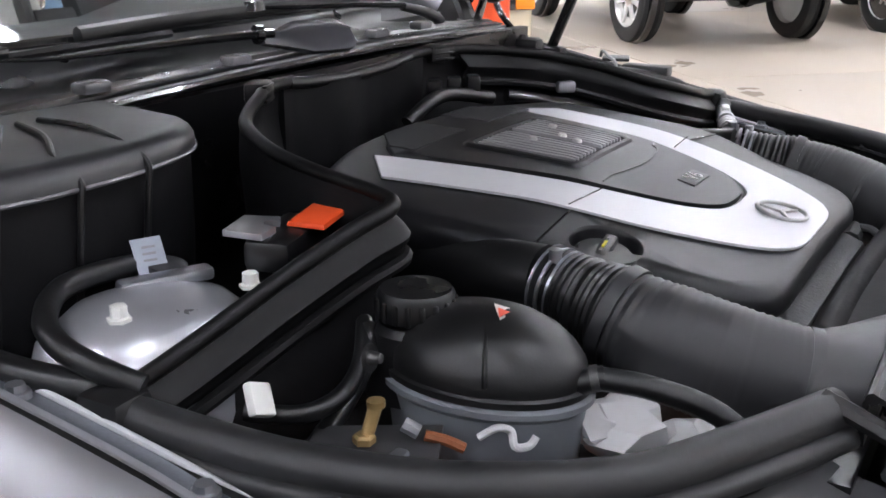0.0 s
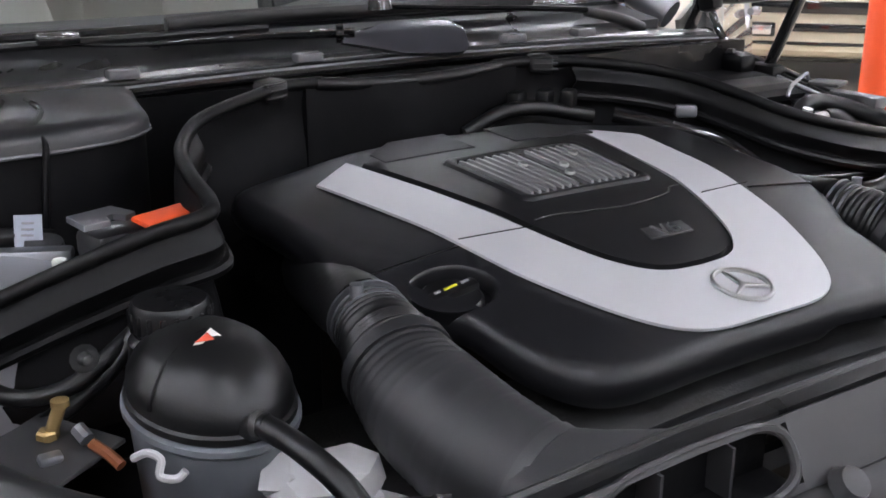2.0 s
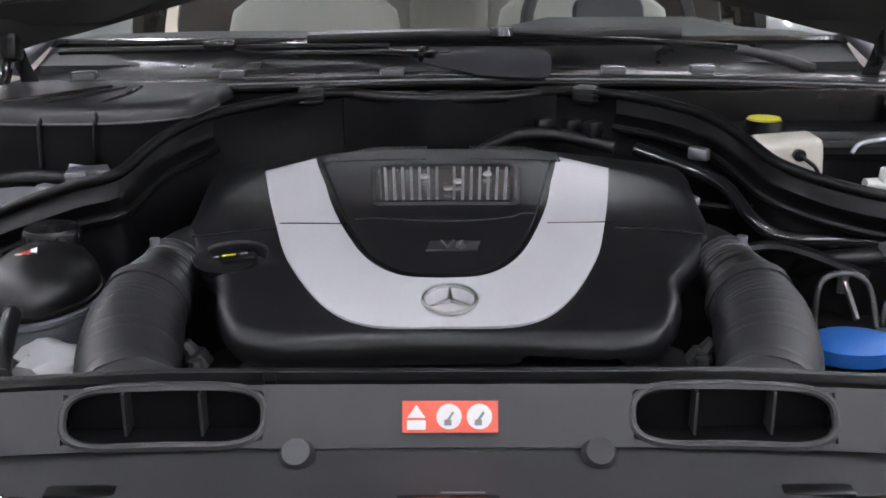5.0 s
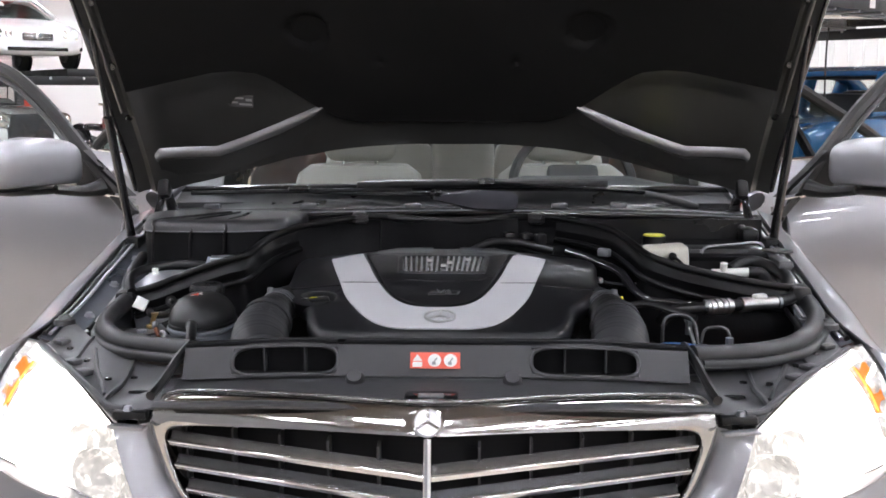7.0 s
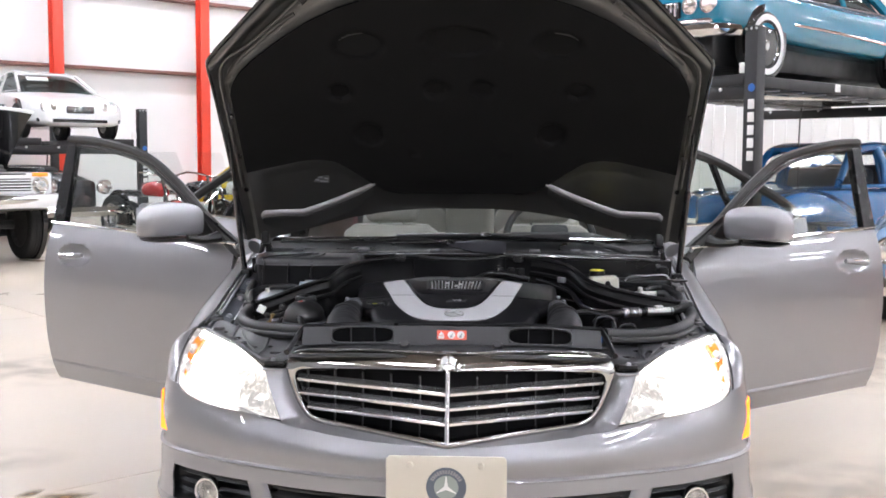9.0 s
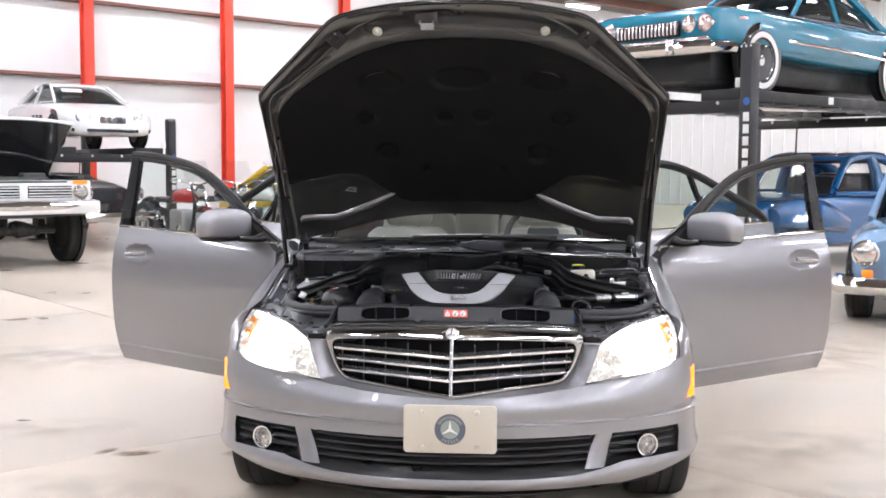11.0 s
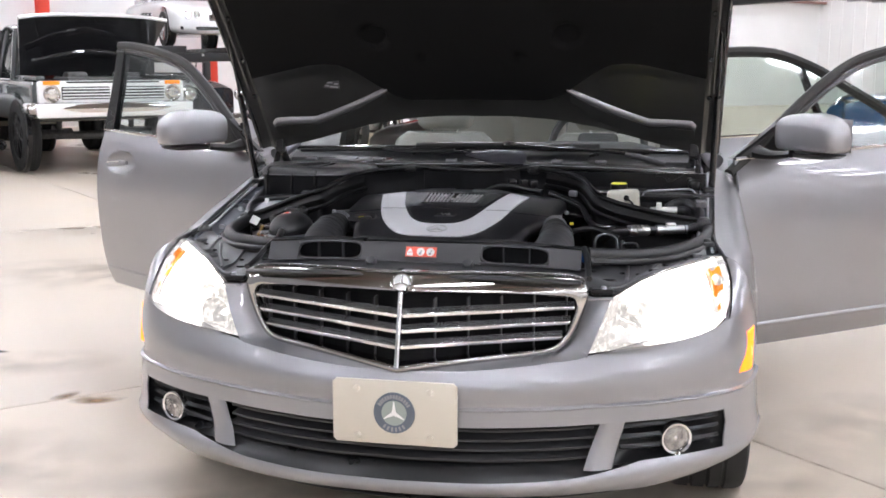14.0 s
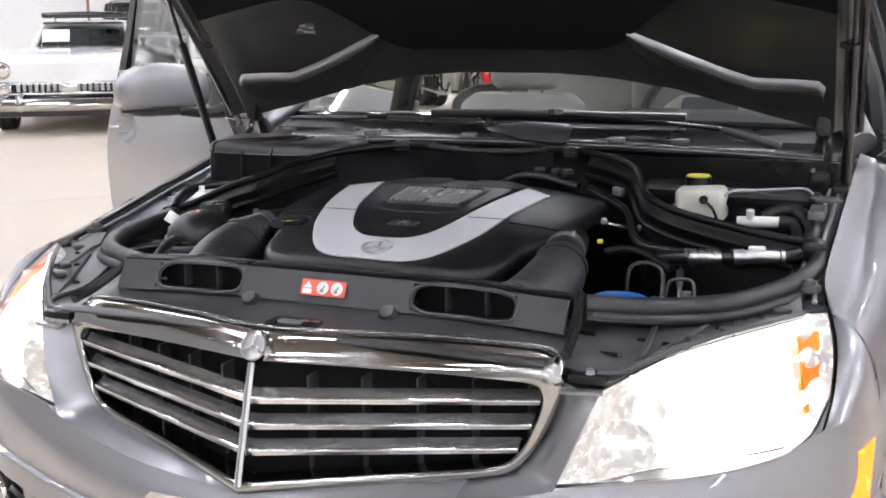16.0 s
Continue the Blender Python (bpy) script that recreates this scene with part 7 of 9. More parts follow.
for sg in (-1, 1):
    def quarter(u, v, sg=sg):
        y = 3.02 + 1.5 * u
        w = interp(y, [3.0, 3.6, 4.2, 4.52], [0.885, 0.885, 0.84, 0.70])
        zl = max(arch_low(y, 3.59), 0.27)
        if v < 0.3:
            a = v / 0.3 * math.pi / 2
            return Vector((sg * (0.70 + (w - 0.70) * math.sin(a)), y, 0.955 - 0.1 * (1 - math.cos(a))))
        return Vector((sg * (w + 0.004), y, 0.855 + (zl - 0.855) * (v - 0.3) / 0.7))
    part("rear_quarter", sheet(quarter, 40, 12, 0.006, sg < 0), PAINT, car)
    part("sill", box((sg * 0.84, 2.17, 0.29), (0.12, 1.75, 0.16), 0.03), PAINT, car, "grey sill")
    part("a_pillar", tube([(sg * 0.79, 1.38, 0.93), (sg * 0.735, 1.52, 1.02), (sg * 0.66, 1.78, 1.23), (sg * 0.585, 2.08, 1.395)], [0.03, 0.034, 0.034, 0.032], 10, 5), PAINT, car)
    part("roof_rail", tube([(sg * 0.585, 2.08, 1.395), (sg * 0.575, 2.5, 1.43), (sg * 0.57, 2.95, 1.40), (sg * 0.61, 3.3, 1.25), (sg * 0.69, 3.7, 1.0)], 0.035, 10, 5), PAINT, car)
    part("b_pillar", tube([(sg * 0.80, 2.30, 0.32), (sg * 0.79, 2.30, 0.9), (sg * 0.69, 2.36, 1.2), (sg * 0.585, 2.40, 1.41)], 0.045, 8, 4), BLACK, car)
    part("inner_sill", box((sg * 0.70, 1.9, 0.42), (0.14, 1.2, 0.12), 0.02), GREYPL, car)
    part("firewall_side", box((sg * 0.80, 1.34, 0.60), (0.10, 0.06, 0.60), 0.02), PAINT, car)
    # seats
    for yy, nm, hh in ((2.25, "front_seat", 0.10), (3.05, "rear_seat", 0.04)):
        seat = part(nm, box((sg * 0.36, yy - 0.2, 0.48), (0.50, 0.52, 0.18), 0.05, None, 3), LEATHER, car, "taupe-grey leather seat")
        part("backrest", loft([[(sg * 0.36 + 0.25 * w * math.copysign(abs(math.cos(a)) ** 0.5, math.cos(a)), yy + dy + 0.07 * math.copysign(abs(math.sin(a)) ** 0.6, math.sin(a)), z - hh * (z - 0.46) / 0.6) for a in [k * math.pi / 10 for k in range(20)]] for z, w, dy in ((0.46, 0.95, 0.0), (0.60, 1.0, 0.02), (0.85, 1.0, 0.09), (1.02, 0.88, 0.14), (1.06, 0.70, 0.15))]), LEATHER, seat)
        hr = part("headrest", box((sg * 0.36, yy + 0.18, 1.145 - hh), (0.26, 0.10, 0.15), 0.045, Matrix.Rotation(radians(-12), 4, "X"), 3), LEATHER, seat)
        for dx in (-0.06, 0.06):
            part("headrest_post", tube([(sg * 0.36 + dx, yy + 0.16, 1.0 - hh), (sg * 0.36 + dx, yy + 0.175, 1.1 - hh)], 0.007, 8, 1, False), CHROME, hr)
bench = part("rear_seat_middle", box((0, 3.10, 0.78), (0.26, 0.14, 0.60), 0.05, Matrix.Rotation(0, 4, "X"), 3), LEATHER, car, "taupe-grey leather rear seat middle")
part("headrest", box((0, 3.20, 1.12), (0.24, 0.09, 0.13), 0.04, None, 3), LEATHER, bench)
part("dashboard", loft([[(x, y, z) for y, z in ((1.34, 0.93), (1.50, 0.955 + 0.02 * h), (1.68, 0.945 + 0.03 * h), (1.78, 0.88), (1.76, 0.70), (1.36, 0.62))] for x, h in ((-0.72, 0), (-0.5, 0.2), (-0.15, 0.2), (0.1, 0.3), (0.2, 1.0), (0.5, 1.0), (0.6, 0.3), (0.72, 0))]), DASH, car, "dark dashboard")
sw = Matrix.Translation((0.36, 1.90, 0.93)) @ Matrix.Rotation(radians(65), 4, "X")
wheel_s = part("steering_wheel", tube([tuple(sw @ Vector((0.185 * math.cos(k * math.pi / 16), 0.185 * math.sin(k * math.pi / 16), 0))) for k in range(33)], 0.015, 8, 1, False), DASH, car, "dark steering wheel")
part("wheel_hub", box((0, 0, 0), (0.16, 0.13, 0.05), 0.02, sw), DASH, wheel_s)
part("wheel_spoke", box((0, 0, 0), (0.34, 0.035, 0.02), 0.008, sw), DASH, wheel_s)
part("cabin_floor", box((0, 2.35, 0.30), (1.5, 2.1, 0.04), 0), DASH, car)
part("headliner", box((0, 2.6, 1.36), (0.98, 0.95, 0.02), 0.005), LEATHER, car)
mr = part("rear_view_mirror", box((0.0, 2.0, 1.30), (0.23, 0.03, 0.07), 0.02), BLACK, car, "black interior mirror")
part("mirror_stem", tube([(0, 2.0, 1.32), (0, 1.99, 1.38)], 0.012, 8, 1, False), BLACK, mr)
part("rear_bumper", sheet(lambda u, v: Vector(((2 * u - 1) * 0.84, 4.56 - 0.16 * abs(2 * u - 1) ** 3, 0.25 + 0.40 * v)), 20, 6, 0.01, True), PAINT, car)
part("rear_panel", sheet(lambda u, v: Vector(((2 * u - 1) * 0.76, 4.52 - 0.14 * abs(2 * u - 1) ** 3 - 0.06 * v, 0.63 + 0.34 * v)), 20, 6, 0.01, True), PAINT, car)
for sg in (-1, 1):
    part("tail_lamp", box((sg * 0.64, 4.47, 0.78), (0.26, 0.10, 0.17), 0.03), RED, car, "red tail lamp")

# -- doors: built along local +y from the hinge, outer side to -x for the left door --
DOOR_BULGE = smooth_fn([(0.26, -0.045), (0.30, -0.025), (0.35, -0.006), (0.45, 0.010), (0.58, 0.021), (0.70, 0.024), (0.78, 0.019), (0.84, 0.011), (0.90, -0.004), (0.98, -0.034)])


def door(sg, hinge, length, ang, front):
    """Local frame: l along the door, o outwards."""
    M = Matrix.Translation(hinge) @ Matrix.Rotation(radians(-ang * sg), 4, "Z")
    def P(l, o, z):
        return M @ Vector((sg * o, l, z))
    def bulge(z):
        return DOOR_BULGE(z)
    back = (lambda z: length + (0.0 if front else 0.10 * max(z - 0.6, 0) - 0.16 * max(0.62 - z, 0)) - (0.10 * max(0.45 - z, 0) if front else 0))
    belt = lambda l: 0.945 + 0.035 * l / length
    hl_, hz = (length - 0.21, 0.845)
    def dish(l, z):
        e = 1 - ((l - hl_) / 0.115) ** 2 - ((z - hz) / 0.046) ** 2
        return 0.045 * math.sqrt(e) if e > 0 else 0.0
    def skin_d(u, v):
        z = 0.28 + (belt(u * length) - 0.28) * v
        l = back(0.28 + (belt(0) - 0.28) * v) * u
        return P(l, bulge(z) - dish(l, z), z)
    d = part("front_door" if front else "rear_door", sheet(skin_d, 90, 70, 0.006, sg < 0), PAINT, car, "open silver-grey car door")
    part("inner_trim", sheet(lambda u, v: P(0.04 + (back(0.5) - 0.08) * u, -0.075 + 0.03 * math.sin(v * math.pi), 0.30 + (belt(u * length) - 0.33) * v), 12, 10, 0.01, sg < 0), LEATHER, d)
    part("door_edge", sheet(lambda u, v: P(back(0.29 + 0.66 * u) - 0.004, bulge(0.29 + 0.66 * u) - 0.075 * v, 0.29 + 0.66 * u), 14, 2, 0.01, sg > 0), PAINT, d)
    part("door_bottom", sheet(lambda u, v: P(length * u, -0.04 - 0.05 * v, 0.285), 8, 2, 0.01), PAINT, d)
    part("belt_strip", tube([tuple(P(length * k / 8, bulge(belt(length * k / 8)) + 0.004, belt(length * k / 8))) for k in range(9)], 0.007, 6, 2), CHROME, d, "chrome belt strip")
    if front:
        fr = [(-0.02, -0.02, 0.895), (0.045, -0.028, 0.935), (0.23, -0.053, 1.055), (0.42, -0.078, 1.172), (0.62, -0.098, 1.268), (0.83, -0.108, 1.315), (1.04, -0.113, 1.342), (1.19, -0.115, 1.348)]
    else:
        fr = [(0.0, -0.03, 0.98), (-0.01, -0.11, 1.15), (-0.015, -0.18, 1.30), (0.15, -0.185, 1.316), (0.38, -0.185, 1.31), (0.58, -0.165, 1.245), (0.74, -0.125, 1.155), (0.90, -0.06, 1.05), (0.96, -0.03, 0.985)]
    part("window_frame", tube([tuple(P(*q)) for q in fr], 0.019 if front else 0.024, 8, 5), DOORFRAME, d, "dark satin window frame")
    if front:
        part("frame_seal", tube([tuple(P(l + 0.02, o, z - 0.024)) for l, o, z in fr[2:]], 0.010, 6, 5), RUBBER, d)
    w0, w1, lt, lb = (0.060, 0.085, 1.200, 1.205) if front else (0.022, 0.022, 0.53, 0.59)
    def cover_strip(u, v):
        zt = 1.355 if front else 1.262
        l1 = lb + (lt - lb) * v
        w = w1 + (w0 - w1) * v
        return P(l1 - w + w * u, interp(v, [0, 0.45, 1], [-0.022, -0.066 if front else -0.105, -0.112 if front else -0.165]), 0.972 + (zt - 0.972) * v)
    part("pillar_cover", sheet(cover_strip, 4, 10, 0.03, sg < 0), TRIMBLK, d, "black pillar cover")
    def glass(u, v):
        S = spline(fr, 6)
        k = min(int(u * (len(S) - 1)), len(S) - 2)
        t = S[k] + (S[k + 1] - S[k]) * (u * (len(S) - 1) - k)
        return P(float(t[0]), -0.03 + (float(t[1]) + 0.03) * v, 0.94 + (float(t[2]) - 0.94) * v)
    g = part("door_glass", sheet(glass, 24, 6, 0.004, sg < 0), SIDEGLASS if front else REARGLASS, d)
    g.visible_shadow = False
    # handle in a dished recess
    part("door_handle", tube([tuple(P(hl_ - 0.075, bulge(hz) + 0.012, hz + 0.004)), tuple(P(hl_ - 0.03, bulge(hz) + 0.024, hz + 0.002)), tuple(P(hl_ + 0.05, bulge(hz) + 0.024, hz - 0.006)), tuple(P(hl_ + 0.085, bulge(hz) + 0.01, hz - 0.010))], [0.010, 0.013, 0.013, 0.010], 10, 4), PAINT, d, "painted door handle with chrome insert")
    part("handle_insert", tube([tuple(P(hl_ - 0.05, bulge(hz) + 0.033, hz + 0.010)), tuple(P(hl_ + 0.06, bulge(hz) + 0.033, hz + 0.002))], 0.004, 8, 1, False), CHROME, d)
    part("rub_strip", sheet(lambda u, v: P(0.01 + (back(0.36) - 0.02) * u, bulge(0.36) + 0.004 + 0.004 * math.sin(v * math.pi), 0.352 + 0.018 * v), 10, 3, 0.006, sg < 0), PAINT, d)
    if front:
        # mirror on the front corner
        mc = (0.215, 0.105, 1.025)
        def mir(a, b, clip=0.17):
            ca, sa, cb, sb = math.cos(a), math.sin(a), math.cos(b), math.sin(b)
            q = lambda c: math.copysign(abs(c) ** 0.56, c)
            out = q(sa) * q(cb)
            tall = 0.148 * (1 - 0.20 * max(out, 0) ** 2 - 0.06 * max(-out, 0))
            return P(mc[0] - 0.012 + 0.075 * q(ca) * q(cb) * (1 - 0.15 * max(out, 0)), mc[1] + 0.024 + 0.133 * out, mc[2] - 0.072 + tall * max(0.5 + 0.5 * q(sb), clip))
        rings = [[tuple(mir(a * 2 * math.pi / 28, b)) for a in range(28)] for b in [-1.35 + k * 2.7 / 14 for k in range(15)]]
        mi = part("door_mirror", loft(rings), PAINT, d, "silver-grey door mirror", 60)
        base = [[tuple(mir(a * 2 * math.pi / 28, b, 0.02) - Vector((0, 0, 0.004))) for a in range(28)] for b in (-1.45, -1.2, -0.9, -0.62)]
        base = [[(M @ Vector((0, 0, 0)) * 0 + Vector(p)) for p in r] for r in base]
        ctr = P(mc[0] - 0.012, mc[1] + 0.02, mc[2] - 0.05)
        part("mirror_base", loft([[tuple(ctr + (p - ctr) * 1.02) for p in r] for r in base]), BLACK, mi, "black lower mirror shell", 60)
        part("mirror_arm", tube([tuple(P(0.14, 0.10, 0.965)), tuple(P(0.12, 0.03, 0.957)), tuple(P(0.10, -0.02, 0.965))], [0.022, 0.026, 0.04], 10, 4, flat=0.6), BLACK, mi)
        part("mirror_glass", box((0, 0, 0), (0.002, 0.20, 0.11), 0.0, M @ Matrix.Translation((sg * (mc[1] + 0.02), mc[0] + 0.062, mc[2])) @ Matrix.Rotation(radians(90), 4, "Z")), CHROME, mi)
        part("mirror_sail", slab([(0.0, 0.945), (0.24, 0.955), (0.20, 1.06), (0.10, 1.0)], 0.02, M @ Matrix(((0, 0, sg, sg * -0.03), (1, 0, 0, 0), (0, 1, 0, 0), (0, 0, 0, 1)))), BLACK, d)
    return d


for sg in (-1, 1):
    door(sg, (sg * 0.862, 1.325, 0), 1.21, 55.5 if sg < 0 else 51.5, True)
    door(sg, (sg * 0.845, 2.44, 0), 0.98, 50 if sg < 0 else 63, False)

# ---- other vehicles and fittings of the hall ----
def heading(x, y, hx, hy, z=0.0):
    """Local -y is the vehicle's front."""
    return Matrix.Translation((x, y, z)) @ Matrix.Rotation(math.atan2(hx, -hy), 4, "Z")


def ring(w, zb, zt, y, n=28, p=0.32, tumble=0.0):
    out = []
    for k in range(n):
        a = 2 * math.pi * (k + 0.5) / n
        c, s = math.cos(a), math.sin(a)
        px = math.copysign(abs(c) ** p, c)
        pz = math.copysign(abs(s) ** p, s)
        t = (pz + 1) / 2
        out.append((px * w * (1 - tumble * t), y, zb + (zt - zb) * t))
    return out


def vehicle(name, label, m, paint, L=4.8, body=(), cabin=None, tyre=0.33, axles=(0.85, 3.6), track=0.74, white=False, rim=None,
            belt=None, lamps=(), bumper_z=None, bumper_y=0.0, bumper_w=0.85, roof=None, p=0.32, glass=None, z0=0.0, group=""):
    """body: stations (y, half width, bottom, top). cabin: stations (y, half width at the belt, z belt, z top)."""
    g = thing(name, label, "car", m, group)
    st = spline([tuple(map(float, s)) for s in body], 5)
    b = part("body", loft([ring(s[1], s[2], s[3], s[0], p=p) for s in st]), paint, g, "", 50)
    if cabin:
        ca = spline([tuple(map(float, s)) for s in cabin], 5)
        part("greenhouse", loft([ring(s[1], s[2] - 0.05, s[3] - 0.02, s[0], p=0.5, tumble=0.24) for s in ca]), glass or DARKGLASS, g, "dark car glass", 60)
        top = [s for s in ca if s[3] > max(q[3] for q in ca) - 0.09]
        rf = part("roof", loft([ring(s[1] * 0.80, s[3] - 0.05, s[3] + 0.012, s[0], p=0.55) for s in top]), roof or paint, g, "", 60)
        y0, y1 = top[0], top[-1]
        for sg in (-1, 1):
            part("windshield_pillar", tube([(sg * ca[0][1] * 0.97, ca[0][0], ca[0][2]), (sg * y0[1] * 0.79, y0[0], y0[3] - 0.02)], 0.032, 8, 1, False), roof or paint, g)
            part("rear_pillar", tube([(sg * ca[-1][1] * 0.97, ca[-1][0], ca[-1][2]), (sg * y1[1] * 0.79, y1[0], y1[3] - 0.02)], 0.06, 8, 1, False), roof or paint, g)
            ym = (y0[0] + y1[0]) / 2
            part("door_pillar", tube([(sg * 0.99 * max(s[1] for s in ca), ym, ca[0][2]), (sg * 0.80 * max(s[1] for s in ca), ym, y0[3])], 0.03, 8, 1, False), roof or paint, g)
            zb = ca[len(ca) // 2][2]
            part("belt_moulding", tube([(sg * (s[1] * 1.0 + 0.005), s[0], s[2] + 0.005) for s in ca[::5]], 0.012, 6, 2), CHROME, g)
    for y in axles:
        hw = interp(y, [q[0] for q in body], [q[1] for q in body])
        tk = max(track, hw - 0.08)
        for sg in (-1, 1):
            wheel(g, sg * tk, y, tyre + z0, sg, tyre, 0.9, None, 0, white, rim)
            part("wheel_opening", lathe([(0.0, -0.05), (tyre * 1.13, -0.05), (tyre * 1.16, 0.0), (tyre * 1.13, 0.004), (0.0, 0.002)], 28, Matrix.Translation((sg * max(hw, track + 0.055), y, tyre + z0 + 0.03)) @ Matrix.Rotation(radians(90 * sg), 4, "Y")), GLOSSBLK, b)
    for (x, y, z, r) in lamps:
        for sg in (-1, 1):
            lm_ = Matrix.Translation((sg * x, y, z)) @ Matrix.Rotation(radians(90), 4, "X")
            h = part("headlamp", lathe([(0.0, 0.03), (r * 0.6, 0.025), (r * 0.92, 0.005), (r * 0.92, -0.04)], 24, lm_), LAMPDIM, g, "round clear headlamp")
            part("lamp_ring", lathe([(r * 0.9, 0.0), (r * 0.95, 0.02), (r * 1.1, 0.012), (r * 1.12, -0.05)], 24, lm_, False), CHROME, h)
    if bumper_z is not None:
        pts = [(-bumper_w, bumper_y + 0.28, bumper_z), (-bumper_w * 0.97, bumper_y + 0.08, bumper_z), (-bumper_w * 0.75, bumper_y - 0.02, bumper_z), (0, bumper_y - 0.05, bumper_z), (bumper_w * 0.75, bumper_y - 0.02, bumper_z), (bumper_w * 0.97, bumper_y + 0.08, bumper_z), (bumper_w, bumper_y + 0.28, bumper_z)]
        part("bumper", tube(pts, 0.085, 10, 5, flat=0.9), CHROME, g, "chrome bumper")
        part("rear_bumper", tube([(-x, L - y, z) for x, y, z in pts], 0.075, 10, 5), CHROME, g)
    return g


def bars(g, name, x0, x1, z0, z1, y, n, material, d=0.03, vertical=False, parent=None):
    for k in range(n):
        if vertical:
            x = x0 + (x1 - x0) * (k + 0.5) / n
            part(name, box((x, y, (z0 + z1) / 2), (abs(x1 - x0) / n * 0.5, d, z1 - z0), 0.004), material, parent or g)
        else:
            z = z0 + (z1 - z0) * (k + 0.5) / n
            part(name, box(((x0 + x1) / 2, y, z), (x1 - x0, d, (z1 - z0) / n * 0.45), 0.004), material, parent or g)


HR = (UX, -UY)   # heading of the row along the far wall
HL = (-UX, -UY)  # heading of the row on the other side
P_TEAL = car_paint("teal_car_paint", (0.012, 0.17, 0.26))
P_BLUE = car_paint("medium_blue_car_paint", (0.008, 0.095, 0.26))
P_LBLUE = car_paint("pale_blue_car_paint", (0.20, 0.33, 0.50))
P_WHITE = car_paint("white_car_paint", (0.84, 0.84, 0.83))
P_CREAM = car_paint("cream_car_paint", (0.75, 0.67, 0.50))
P_BLACK = car_paint("black_car_paint", (0.015, 0.015, 0.017))
P_DARK = car_paint("dark_green_grey_car_paint", (0.06, 0.065, 0.065))
P_YELLOW = car_paint("yellow_car_paint", (0.75, 0.50, 0.03))

# pickup with its hood up
g = vehicle("pickup_truck", "white and black lifted pickup truck with its hood up", heading(-5.80, 9.45, *HR), P_DARK, 4.9,
            ((0.06, 0.86, 0.70, 1.04), (0.2, 0.92, 0.62, 1.10), (1.2, 0.95, 0.60, 1.12), (2.6, 0.96, 0.60, 1.12), (4.85, 0.95, 0.62, 1.10)),
            ((1.35, 0.86, 1.10, 1.14), (1.75, 0.86, 1.10, 1.72), (2.5, 0.86, 1.10, 1.74), (2.75, 0.86, 1.10, 1.14)), 0.44, (0.8, 4.0), 0.86, p=0.22, bumper_z=0.78, bumper_y=-0.06, bumper_w=0.93, rim=DARKMET)
part("white_front", box((0, 0.03, 0.96), (1.74, 0.10, 0.28), 0.03), P_WHITE, g, "white grille panel")
for sx in (-1, 1):
    part("grille_recess", box((sx * 0.33, -0.015, 0.955), (0.56, 0.03, 0.15), 0.01), GLOSSBLK, g)
    bars(g, "grille_bar", sx * 0.33 - 0.27, sx * 0.33 + 0.27, 0.885, 1.025, -0.03, 4, P_WHITE)
    lm_ = Matrix.Translation((sx * 0.72, -0.03, 0.95)) @ Matrix.Rotation(radians(90), 4, "X")
    part("headlamp", lathe([(0.0, 0.03), (0.06, 0.025), (0.085, 0.0), (0.10, 0.012), (0.105, -0.03)], 24, lm_), LAMPDIM, g, "round headlamp")
    part("turn_lamp", box((sx * 0.72, -0.025, 1.075), (0.19, 0.03, 0.045), 0.01), AMBERDIM, g, "amber turn lamp")
    part("hood_side", box((sx * 0.80, 0.62, 1.13), (0.1, 1.0, 0.06), 0.02), P_DARK, g)
part("bumper_face", box((0, -0.14, 0.76), (1.86, 0.06, 0.17), 0.03), P_WHITE, g, "cream-white front bumper")
part("grille_top_strip", box((0, -0.02, 1.08), (1.1, 0.02, 0.02), 0.004), GLOSSBLK, g)
hd = part("open_hood", sheet(lambda u, v: Vector(((2 * u - 1) * (0.90 - 0.12 * (1 - v)), 1.20 - 0.62 * v, 1.16 + 0.72 * v + 0.05 * math.sin(v * math.pi) - 0.05 * abs(2 * u - 1) ** 3)), 16, 10, 0.03), P_BLACK, g, "raised black hood")
part("hood_lip", tube([((2 * u / 10 - 1) * 0.90, 0.575, 1.885 - 0.05 * abs(2 * u / 10 - 1) ** 3) for u in range(11)], 0.022, 8, 2), P_WHITE, hd, "pale hood lip")
part("hood_brace", tube([(-0.7, 0.9, 1.33), (0, 0.75, 1.45), (0.7, 0.9, 1.33)], 0.03, 8, 4), P_BLACK, hd)
part("engine_clutter", join(box((0, 0.62, 1.09), (0.9, 0.7, 0.1), 0.03), box((-0.3, 0.5, 1.15), (0.25, 0.25, 0.1), 0.04), box((0.35, 0.6, 1.15), (0.3, 0.2, 0.08), 0.03)), DARKMET, g)
for sx in (-1, 1):
    part("axle_arm", tube([(sx * 0.3, 0.8, 0.45), (sx * 0.7, 0.8, 0.44)], 0.06, 8, 1, False), DARKMET, g)
    part("suspension_spring", tube([(sx * 0.45, 0.8, 0.45), (sx * 0.45, 0.78, 0.7)], 0.05, 10, 6, True, 0.012, 0.03), DARKMET, g)
part("axle_beam", tube([(-0.5, 0.8, 0.42), (0.1, 0.8, 0.42), (0.2, 0.8, 0.45), (0.5, 0.8, 0.42)], [0.05, 0.06, 0.12, 0.05], 10, 4), DARKMET, g)


